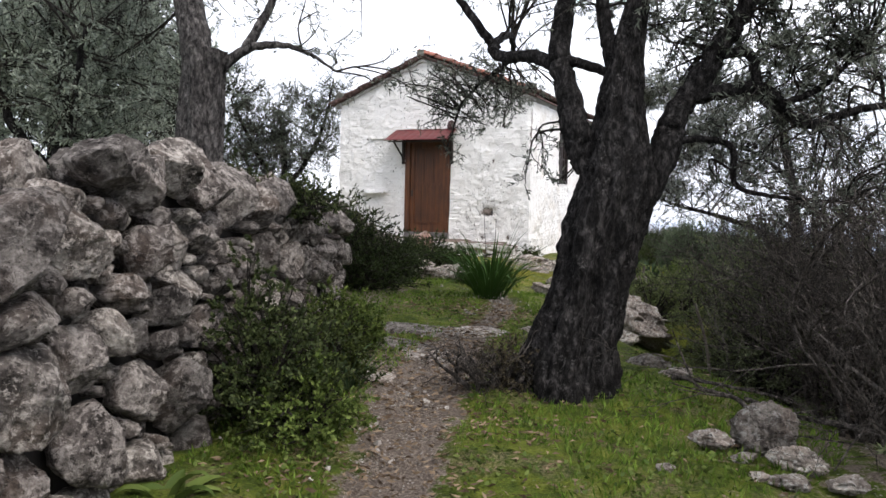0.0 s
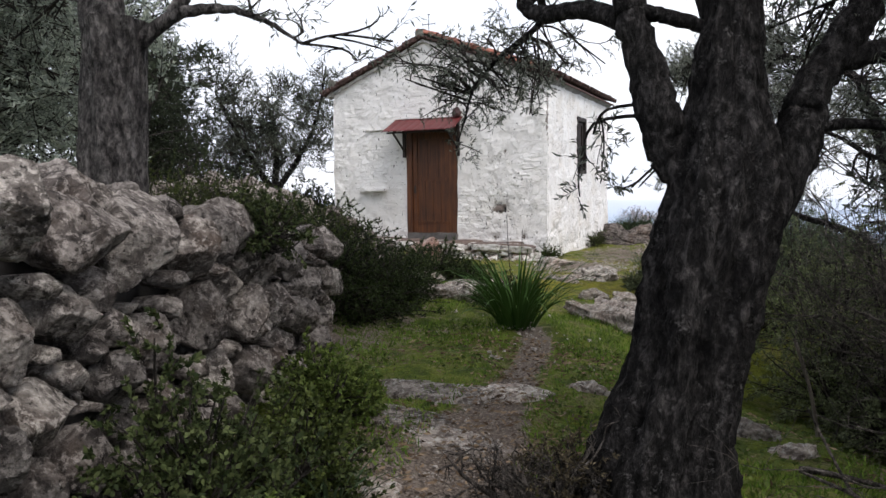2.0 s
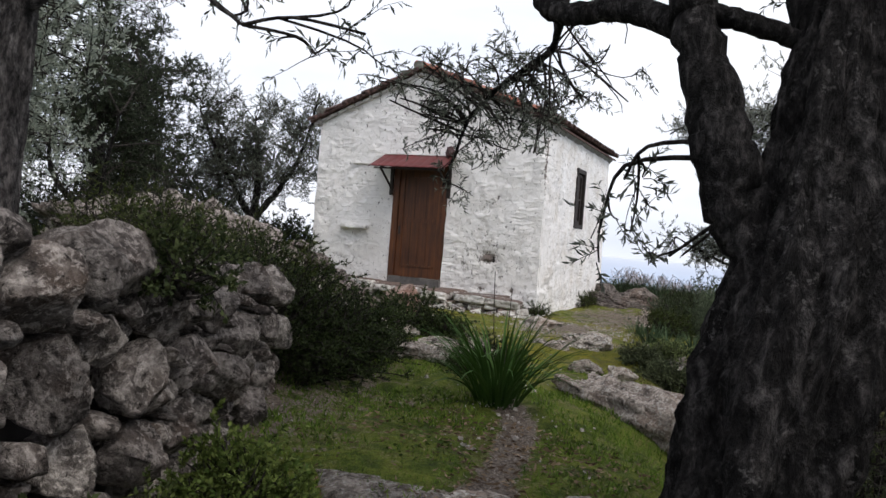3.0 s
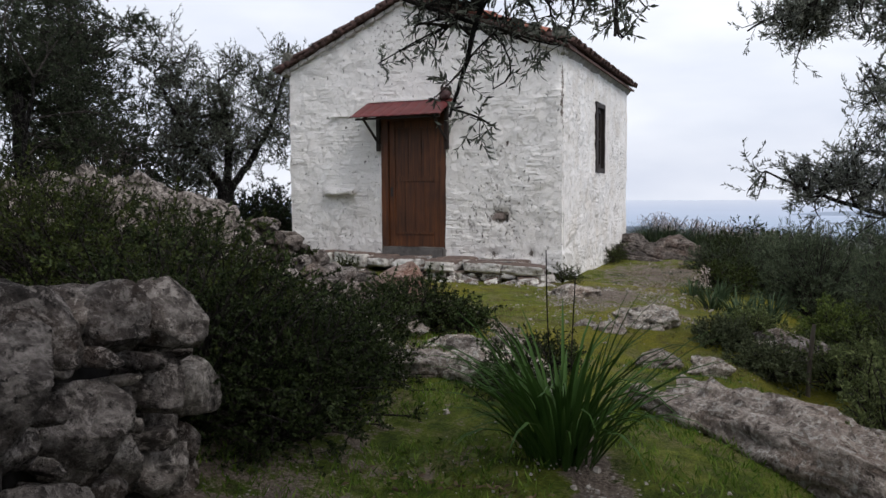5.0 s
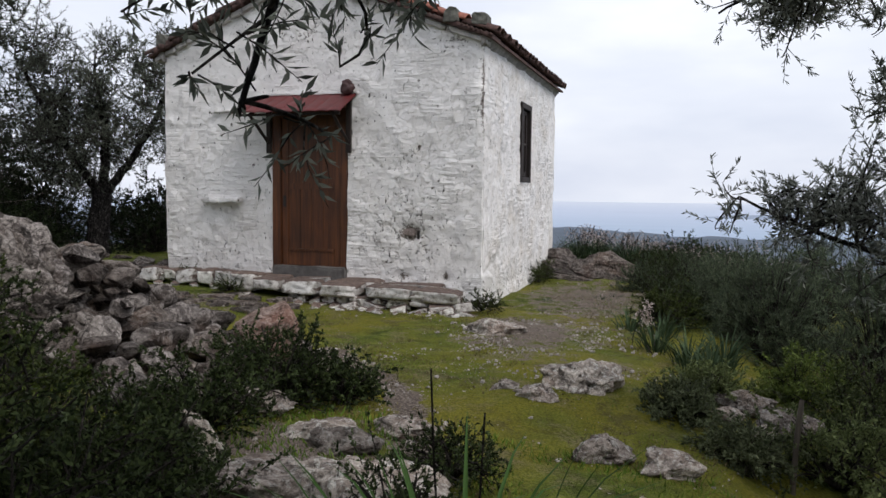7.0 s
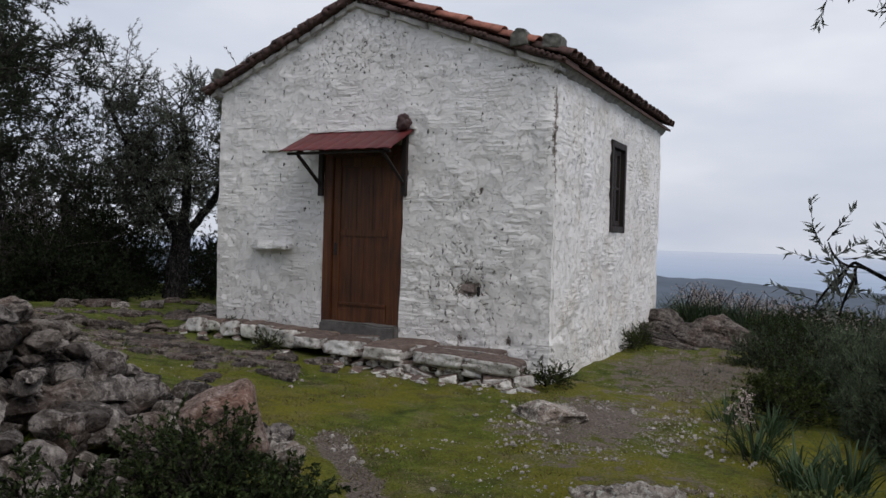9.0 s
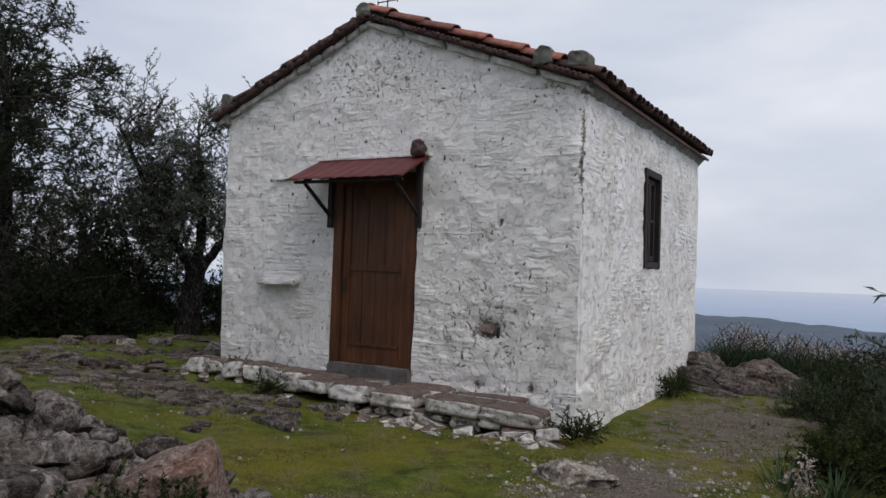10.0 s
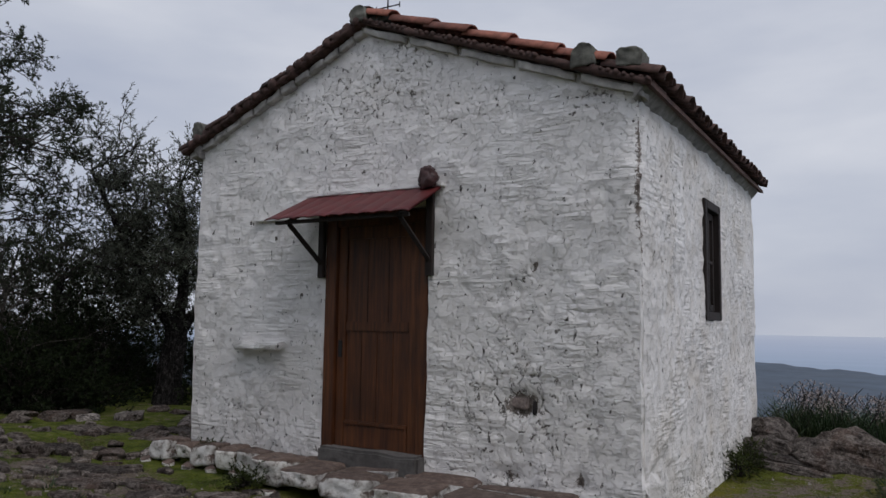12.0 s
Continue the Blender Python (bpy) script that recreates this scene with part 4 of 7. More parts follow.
    cross.add(*tube([(cx - 0.13, cy, cz + 0.24), (cx + 0.13, cy, cz + 0.24)], 0.007, 6))
    for a, b in (((cx - 0.13, cy, cz + 0.215), (cx - 0.13, cy, cz + 0.265)), ((cx + 0.13, cy, cz + 0.215), (cx + 0.13, cy, cz + 0.265)), ((cx - 0.025, cy, cz + 0.42), (cx + 0.025, cy, cz + 0.42))):
        cross.add(*tube([a, b], 0.006, 6))
    part("roof_cross", cross.mesh("roof_cross", IRON), c, "thin dark iron cross")

    # door
    x0, x1, z0, z1 = DOOR
    d = part("door", box("door", (x0 + 0.11, 0.05, z0 - 0.03), (x1 - 0.08, 0.085, z1), DOOR_WOOD, 0.002), c, "closed brown varnished plank door")
    part("door_post", box("door_post", (x0 + 0.002, -0.02, z0 - 0.02), (x0 + 0.12, 0.1, z1), DOOR_WOOD, 0.006), d)
    part("door_post", box("door_post", (x1 - 0.09, -0.015, z0 - 0.1), (x1 - 0.002, 0.1, z1), DOOR_WOOD, 0.006), d)
    part("door_head", box("door_head", (x0, -0.01, z1 - 0.11), (x1, 0.1, z1), DOOR_WOOD, 0.006), d)
    lx0, lx1 = x0 + 0.125, x1 - 0.095
    w = (lx1 - lx0)
    part("door_stile", box("door_stile", (lx0, 0.01, z0 - 0.03), (lx0 + 0.09, 0.055, z1 - 0.11), DOOR_WOOD, 0.005), d)
    part("door_stile", box("door_stile", (lx1 - 0.09, 0.01, z0 - 0.07), (lx1, 0.055, z1 - 0.11), DOOR_WOOD, 0.005), d)
    for za, zb in ((0.98, 1.06), (0.02, 0.2), (z1 - 0.22, z1 - 0.11)):
        part("door_rail", box("door_rail", (lx0 + 0.09, 0.012, za), (lx1 - 0.09, 0.052, zb), DOOR_WOOD, 0.005), d)
    part("kick_moulding", box("kick_moulding", (lx0 + 0.09, 0.0, 0.2), (lx1 - 0.09, 0.05, 0.235), DOOR_WOOD, 0.008), d)
    for za, zb, n in ((1.06, z1 - 0.22, 3), (0.235, 0.98, 4)):
        for i in range(n):
            a, b = lx0 + 0.09 + (w - 0.18) * i / n + 0.0012, lx0 + 0.09 + (w - 0.18) * (i + 1) / n - 0.0012
            part("door_plank", box("door_plank", (a, 0.026, za), (b, 0.052, zb), DOOR_WOOD, 0.002), d)
    part("lock_plate", box("lock_plate", (lx0 + 0.02, 0.0, 0.76), (lx0 + 0.06, 0.012, 0.9), IRON, 0.003), d, "dark lock plate")
    part("threshold", box("threshold", (x0 + 0.06, -0.13, -0.2), (x1 + 0.0, 0.12, 0.025), CONCRETE, 0.02, 0.02, 4), c, "rounded concrete door sill")

    # window
    y0, y1, z0, z1 = WINDOW
    wn = part("window", box("window", (-0.09, y0 + 0.02, z0 + 0.02), (-0.075, y1 - 0.02, z1 - 0.02), GLASS, 0), c, "tall narrow dark framed window")
    for a, b in (((y0, z0), (y0 + 0.08, z1)), ((y1 - 0.08, z0), (y1, z1)), ((y0 + 0.08, z0), (y1 - 0.08, z0 + 0.08)), ((y0 + 0.08, z1 - 0.08), (y1 - 0.08, z1))):
        part("window_frame", box("window_frame", (-0.06, a[0], a[1]), (0.03, b[0], b[1]), DARK_WOOD, 0.005), wn)
    m = (y0 + y1) / 2
    for a, b in ((y0 + 0.1, m - 0.003), (m + 0.003, y1 - 0.1)):
        for p0, p1 in (((a, z0 + 0.09), (a + 0.05, z1 - 0.09)), ((b - 0.05, z0 + 0.09), (b, z1 - 0.09)), ((a + 0.05, z0 + 0.09), (b - 0.05, z0 + 0.15)), ((a + 0.05, z1 - 0.15), (b - 0.05, z1 - 0.09)), ((a + 0.05, 1.66), (b - 0.05, 1.69))):
            part("sash_bar", box("sash_bar", (-0.07, p0[0], p0[1]), (-0.02, p1[0], p1[1]), DARK_WOOD, 0.004), wn)

    # shelf stone and the blocked niche's lintel edge
    part("shelf", box("shelf", (-3.74, -0.13, 0.79), (-3.18, 0.06, 0.865), PLASTER, 0.02, 0.02, 3), c, "small whitewashed stone shelf")
    part("ledge", box("ledge", (-3.62, -0.035, 1.965), (-3.14, 0.06, 1.99), PLASTER, 0.006, 0.01, 3), c)

    # reddish stone laid bare where the plaster has fallen, in a ragged socket
    part("bare_stone", box("bare_stone", (-0.98, 0.024, 0.43), (-0.83, 0.09, 0.52), BARE_RED, 0.012, 0.035, 5), c, "reddish stone laid bare under lost plaster")
    # dark box: the shade in the gap, put in as a colour
    part("socket", box("socket", (-0.8, 0.012, 0.4), (-0.77, 0.09, 0.5), GAP_SHADE, 0.004, 0.01, 2), c, "dark block beside the bare stone, gap shade painted on")

    # canopy over the door
    xa, xb = -3.0, -1.57
    q = Quads()
    us_, vs_ = np.linspace(0, 1, 73), np.linspace(0, 1, 13)
    grid = []
    for th in (0.0, -0.012):
        for v_ in vs_:
            for u_ in us_:
                crimp = 0.011 * abs(math.sin(u_ * math.pi * 9)) ** 0.5 + (0.006 if (v_ * 4) % 1 > 0.85 else 0)
                grid.append((xa + (xb - xa) * u_ + (0.03 * (1 - v_) if u_ < 0.5 else -0.02 * (1 - v_)), -0.01 - 0.52 * v_, 2.15 - 0.26 * v_ + crimp + th + 0.01 * noise.noise((u_ * 3, v_ * 2, 1))))
    m_, n_ = 13, 73
    i, j = np.meshgrid(np.arange(m_ - 1), np.arange(n_ - 1), indexing="ij")
    a = (i * n_ + j).ravel()
    f = np.concatenate([np.stack([a, a + n_, a + n_ + 1, a + 1], 1), np.stack([a, a + 1, a + n_ + 1, a + n_], 1) + m_ * n_])
    e = np.arange(n_ - 1) + (m_ - 1) * n_
    f = np.concatenate([f, np.stack([e, e + m_ * n_, e + 1 + m_ * n_, e + 1], 1)])
    q.add(grid, f)
    can = part("canopy", q.mesh("canopy", RED_METAL), c, "sloping red sheet-metal door canopy")
    part("canopy_beam", box("canopy_beam", (xa + 0.08, -0.49, 1.852), (xb - 0.03, -0.45, 1.88), DARK_WOOD, 0.004), can)
    for x in (xa + 0.22, xb - 0.11):
        part("wall_batten", box("wall_batten", (x - 0.03, -0.06, 1.43), (x + 0.03, -0.012, 2.1), DARK_WOOD, 0.005), can)
        s = Quads()
        s.add(*tube([(x, -0.47, 1.85), (x, -0.04, 1.55)], 0.022, 4))
        part("strut", s.mesh("strut", DARK_WOOD, False), can)
        s = Quads()
        s.add(*tube([(x, -0.5, 1.86), (x, -0.02, 2.1)], 0.024, 4))
        part("rafter", s.mesh("rafter", DARK_WOOD, False), can)
    part("flashing", box("flashing", (xa + 0.03, -0.05, 2.145), (xb, 0.03, 2.175), PLASTER, 0.008, 0.008, 5), can)
    orn = rock_mesh("finial", 31, CERAMIC, 4, 7, 0.25)
    p = child(new("finial", orn), can)
    p.matrix_basis = Matrix.LocRotScale((-1.68, -0.07, 2.215), Euler((0.2, 0.1, 0.4)), (0.12, 0.1, 0.17))
    return c


build_chapel()


# ---- stones ----
STONES = [rock_mesh("stone", k, LIMESTONE, 4, 9, 0.1) for k in range(1, 13)]
HEAP = [rock_mesh("field_stone", k, LIMESTONE if k % 2 else BEDROCK, 4, 10, 0.08) for k in range(81, 89)]
ROCKS = [rock_mesh("rock", k, PALE_ROCK, 5, 11, 0.16) for k in range(24, 31)]


def block_mesh(name, seed, material):
    """A roughly squared building stone of unit size."""
    bm = bmesh.new()
    bmesh.ops.create_cube(bm, size=1)
    bmesh.ops.subdivide_edges(bm, edges=bm.edges[:], cuts=9, use_grid_fill=True)
    rng = random.Random(seed)
    corner = {(a, b, c): Vector((rng.uniform(-0.14, 0.05) * a, rng.uniform(-0.14, 0.04) * b, rng.uniform(-0.14, 0.04) * c)) for a in (-1, 1) for b in (-1, 1) for c in (-1, 1)}
    off = Vector((seed * 2.3, seed * 5.1, seed * 0.7))
    for v in bm.verts:
        p = v.co.copy()
        r = (abs(2 * p.x) ** 9 + abs(2 * p.y) ** 9 + abs(2 * p.z) ** 9) ** (1 / 9)
        q = p / max(1.0, r)
        for (a, b, c), d in corner.items():
            q += d * (0.5 + a * p.x) * (0.5 + b * p.y) * (0.5 + c * p.z)
        v.co = q + noise.noise_vector(q * 2.1 + off) * 0.05 + noise.noise_vector(q * 5 + off) * 0.028 + noise.noise_vector(q * 12 + off) * 0.012
    return from_bm(name, bm, material, True)


def slab_mesh(name, seed, material):
    """A flat, broken flagstone of unit width and height, with chipped edges; its top is at 0.5."""
    rng = random.Random(seed)
    n = 44
    ang = [i * 2 * math.pi / n for i in range(n)]
    sides = [(rng.uniform(0, 2 * math.pi), rng.uniform(0.3, 0.46)) for _ in range(8)]
    reach = [min([0.56] + [d / max(0.05, math.cos(a - c)) for c, d in sides if math.cos(a - c) > 0.05]) for a in ang]
    q, v = Quads(), []
    for f, z in ((0.0, 0.5), (0.3, 0.5), (0.6, 0.5), (0.85, 0.48), (0.95, 0.4), (1.0, 0.2), (0.99, -0.1), (1.04, -0.5)):
        for a, r in zip(ang, reach):
            p = Vector((math.cos(a) * r * f, math.sin(a) * r * f, z))
            k = noise.noise((p.x * 4 + seed, p.y * 4, 0)) * 0.06 + noise.noise((p.x * 11 + seed, p.y * 11, 1)) * 0.04
            edge = 0.05 * noise.noise((p.x * 7, p.y * 7 + seed, z * 3)) + 0.025 * noise.noise((p.x * 19, p.y * 19 + seed, z * 5))
            v.append((p.x * (1 + edge * 1.6), p.y * (1 + edge * 1.6), z + k * (1 if z > 0 else 0.3)))
    i, j = np.meshgrid(np.arange(7), np.arange(n), indexing="ij")
    i, j = i.ravel(), j.ravel()
    m = (j + 1) % n
    q.add(v, np.stack([i * n + j, (i + 1) * n + j, (i + 1) * n + m, i * n + m], 1))
    return q.mesh(name, material)


FLAGS = [slab_mesh("flat_stone", k, BEDROCK) for k in range(301, 308)]
STEP_SLABS = [slab_mesh("step_slab", k, PALE_ROCK) for k in range(311, 314)]
BLOCKS = [block_mesh("bench_stone", k, BENCH) for k in range(41, 50)]


def set_stone(mesh, at, size, turn, parent=None):
    ob = new(mesh.name.split(".")[0], mesh)
    if parent:
        child(ob, parent)
    ob.matrix_basis = Matrix.LocRotScale(at, Euler(turn), size)
    return ob


LARGE = [(0.82, 0.36, 0.55, 0.34), (0.86, 0.12, 0.66, 0.18), (0.89, -0.12, 0.54, 0.38), (1.30, -0.42, 0.56, 0.36), (1.28, -0.08, 0.36, 0.32), (1.25, 0.4, 0.4, 0.36), (1.45, 0.66, 0.36, 0.2),
         (1.77, 0.31, 0.34, 0.27), (1.55, 0.13, 0.3, 0.18), (1.42, 0.0, 0.36, 0.18), (1.72, -0.29, 0.46, 0.28), (0.68, -0.36, 0.28, 0.26), (0.95, -0.46, 0.3, 0.28), (2.1, 0.7, 0.4, 0.24),
         (1.78, 0.58, 0.34, 0.3), (2.14, 0.32, 0.34, 0.24), (2.2, 0.08, 0.3, 0.18), (1.95, 0.04, 0.3, 0.2), (2.9, 0.56, 0.5, 0.5), (3.45, 0.19, 0.46, 0.34), (4.25, 0.4, 0.46, 0.34), (4.9, 0.32, 0.4, 0.28)]
MEDIUM = [(3.02, 0.14, 0.34, 0.22), (3.1, -0.12, 0.4, 0.27), (2.46, 0.62, 0.34, 0.28), (2.42, 0.36, 0.28, 0.22), (2.72, 0.26, 0.26, 0.16), (3.35, 0.5, 0.34, 0.3), (2.7, 0.08, 0.34, 0.22), (2.5, -0.14, 0.34, 0.26), (3.6, -0.1, 0.4, 0.24),
          (4.05, 0.1, 0.4, 0.3), (4.0, -0.2, 0.44, 0.3), (4.6, 0.08, 0.4, 0.3), (4.5, -0.2, 0.36, 0.26), (0.35, 0.45, 0.42, 0.32), (0.3, 0.1, 0.46, 0.34), (0.4, -0.3, 0.42, 0.34), (5.3, 0.1, 0.4, 0.34)]


def wall_top(s):
    return float(np.interp(s, [-1.5, 0.8, 1.4, 2.2, 3.0, 3.6, 4.4, 5.0, 5.5, 6.2], [0.42, 0.47, 0.68, 0.75, 0.74, 0.64, 0.57, 0.5, 0.45, 0.36]))


def wall_at(s):
    """A place on the wall's foot line and its outward direction; the end turns round in a small bow."""
    if s <= 5.84:
        return WALL_FROM + WALL_ALONG * s, WALL_OUT
    a = (s - 5.84) / 0.5
    centre = WALL_FROM + WALL_ALONG * 5.84 - WALL_OUT * 0.5
    out = WALL_OUT * math.cos(a) + WALL_ALONG * math.sin(a)
    return centre + out * 0.5, out


def fitted_stone(rng, reach, wide, deep, rings, seed):
    """A stone whose outline seen from the front is reach(angle), with a broken, slightly domed face; x along the wall, y out, z up."""
    n = len(reach)
    ang = np.arange(n) * 2 * math.pi / n
    bulge = wide * rng.uniform(0.3, 0.55)
    cuts = []
    for _ in range(7):
        c = unit(np.array((rng.normal() * 0.75, 1.0, rng.normal() * 0.75)))
        cuts.append((c, rng.uniform(0.42, 0.9) * bulge))
    for _ in range(5):
        a = rng.uniform(0, 2 * math.pi)
        c = unit(np.array((math.cos(a), rng.uniform(0.2, 0.9), math.sin(a))))
        cuts.append((c, rng.uniform(0.36, 0.52) * wide * 2 * 0.9))
    v = []
    for i in range(rings):
        u = i / (rings - 1)
        if u < 0.62:
            w = u / 0.62 * math.pi / 2
            f, y = math.sin(w) ** 0.8, bulge * math.cos(w) ** 0.75
        else:
            w = (u - 0.62) / 0.38
            f, y = 1 - 0.3 * w * w, -deep * w
        for j in range(n):
            v.append((math.cos(ang[j]) * reach[j] * f, y, math.sin(ang[j]) * reach[j] * f))
    v = np.array(v)
    for _ in range(2):
        for c, dist in cuts:
            k = v @ c - dist
            v -= np.where(k > 0, k * 0.98, 0)[:, None] * c
    off = Vector((seed * 1.7, seed * 0.9, seed * 2.3))
    for i, p in enumerate(v):
        q = Vector(p) * (1.0 / max(0.12, wide)) + off
        crag = 0.32 - abs(noise.noise(q * 1.5))
        k = 0.05 * noise.noise(q * 0.8) + 0.08 * crag + 0.06 * (0.25 - abs(noise.noise(q * 3.4))) + 0.045 * (0.25 - abs(noise.noise(q * 7.0))) + 0.02 * noise.noise(q * 15)
        v[i] += unit(np.array(p) + (0, bulge * 0.4, 0)) * k * wide * 1.5
    i, j = np.meshgrid(np.arange(rings - 1), np.arange(n), indexing="ij")
    i, j = i.ravel(), j.ravel()
    m = (j + 1) % n
    q = Quads()
    q.add(v, np.stack([i * n + j, (i + 1) * n + j, (i + 1) * n + m, i * n + m], 1))
    return q.mesh("stone", LIMESTONE)


def build_wall():
    rng = np.random.default_rng(11)
    q = Quads()
    # dark core sheet: its colour paints the shade between the stones
    v, cols = [], 60
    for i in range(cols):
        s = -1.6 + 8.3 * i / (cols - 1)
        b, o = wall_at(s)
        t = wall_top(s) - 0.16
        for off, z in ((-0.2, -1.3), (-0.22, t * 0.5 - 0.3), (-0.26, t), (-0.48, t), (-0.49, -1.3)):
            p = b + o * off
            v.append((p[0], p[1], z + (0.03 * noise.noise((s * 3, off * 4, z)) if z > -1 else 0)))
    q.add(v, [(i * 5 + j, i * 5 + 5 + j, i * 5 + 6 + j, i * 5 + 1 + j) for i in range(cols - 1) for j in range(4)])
    w = tagged(new("dry_stone_wall", q.mesh("dry_stone_wall", GAP_SHADE)), "dry-stone field wall of grey lichened limestone", "stone wall")
    # seeds: the marked stones, then ever smaller ones where there is room
    seeds = [(s, z, wd / 2, ht / 2) for s, z, wd, ht in LARGE + MEDIUM]
    tries = 0
    while tries < 14000 and len(seeds) < 290:
        tries += 1
        s = rng.uniform(-1.4, 6.5)
        b, o = wall_at(s)
        z = rng.uniform(height(b[0] + 0.1, b[1]) - 0.02, wall_top(s) - 0.03)
        k = max(0.3, 1 - tries / 9000)
        wd = rng.uniform(0.1, 0.21) * k
        ht = wd * rng.uniform(0.7, 1.0)
        if all(((s - a) / (0.9 * (wd + c))) ** 2 + ((z - e) / (0.9 * (ht + d))) ** 2 > 1 for a, e, c, d in seeds):
            seeds.append((s, z, wd, ht))
    S = np.array(seeds)
    for i, (s, z, wd, ht) in enumerate(seeds):
        fine = wd > 0.13
        n, rings = (60, 34) if fine else (30, 17)
        ang = np.arange(n) * 2 * math.pi / n
        dirs = np.stack([np.cos(ang), np.sin(ang)], 1)
        far = np.hypot((S[:, 0] - s), (S[:, 1] - z))
        near = np.nonzero((far > 1e-6) & (far < wd + ht + 0.9))[0]
        own = 1 / np.sqrt((dirs[:, 0] / wd) ** 2 + (dirs[:, 1] / ht) ** 2)
        reach = own * (1.14 + 0.14 * np.cos(2 * ang + rng.uniform(0, 6)) + 0.12 * np.cos(3 * ang + rng.uniform(0, 6)))
        for j in near:
            d = S[j, :2] - (s, z)
            gap = np.linalg.norm(d)
            e = d / gap
            mine, theirs = 1 / math.hypot(e[0] / wd, e[1] / ht), 1 / math.hypot(e[0] / S[j, 2], e[1] / S[j, 3])
            edge = gap * mine / (mine + theirs) - 0.013
            c = dirs @ e
            reach = np.minimum(reach, np.where(c > 0.05, edge / np.maximum(c, 0.05), 9))
        reach = (reach + np.roll(reach, 1) + np.roll(reach, -1)) / 3
        size = float(np.sqrt(np.mean(reach ** 2)))
        b, o = wall_at(s)
        me = fitted_stone(rng, reach, size, 0.2, rings, i)
        proud = (0.0 if fine else -0.05) + rng.uniform(-0.05, 0.05)
        p = b + o * (proud - 0.02)
        ob = child(new("stone", me), w)
        turn = Matrix.Rotation(math.atan2(o[1], o[0]) - math.pi / 2, 4, "Z")
        ob.matrix_basis = Matrix.Translation((p[0], p[1], z)) @ turn @ Euler((rng.uniform(-0.14, 0.14), rng.uniform(-0.1, 0.1), rng.uniform(-0.16, 0.16))).to_matrix().to_4x4() @ Matrix.Scale(-1, 4, (1, 0, 0))
    # cap stones over the thickness
    pick = random.Random(12)
    for k in range(46):
        s = -1.2 + 6.9 * k / 45 + pick.uniform(-0.05, 0.05)
        p = WALL_FROM + WALL_ALONG * s - WALL_OUT * pick.uniform(0.2, 0.46)
        c = pick.uniform(0.18, 0.34)
        set_stone(pick.choice(STONES), (p[0], p[1], wall_top(s) - 0.07 + pick.uniform(-0.04, 0.05)), (c, c * 0.85, c * 0.72), (pick.uniform(-0.4, 0.4), pick.uniform(-0.4, 0.4), pick.uniform(0, 6)), w)


build_wall()


def loose_rock(label, at, size, turn=0.0, mesh=None, tilt=(0, 0), name="rock", group=""):
    """A rock bedded in the ground at (x, y); at[2] is the height of its middle above the ground there."""
    ob = set_stone(mesh, (at[0], at[1], height(at[0], at[1]) + at[2]), size, (tilt[0], tilt[1], turn))
    ob.name = name
    return tagged(ob, label, "rock", group)


def outcrop(name, seed, material, size, sub=5, ledges=0.03):
    """A large weathered rock with ledges and fissures, for the given size."""
    me = rock_mesh(name, seed, material, sub, 16, 0.16)
    for v in me.vertices:
        q = Vector((v.co.x * size[0], v.co.y * size[1], v.co.z * size[2])) + Vector((seed, 0, 0))
        ledge = (q.z * 6 + 1.2 * noise.noise(q * 1.1)) % 1.0
        k = 0.12 * (0.35 - abs(noise.noise(q * 1.9))) + 0.075 * (0.3 - abs(noise.noise(q * 4.6))) + 0.025 * noise.noise(q * 11) + 0.012 * noise.noise(q * 26) + ledges * (ledge - 0.5)
        n = v.co.normalized() * k
        v.co += Vector((n.x / size[0], n.y / size[1], n.z / size[2])) * 1.3
    me.update()
    return me


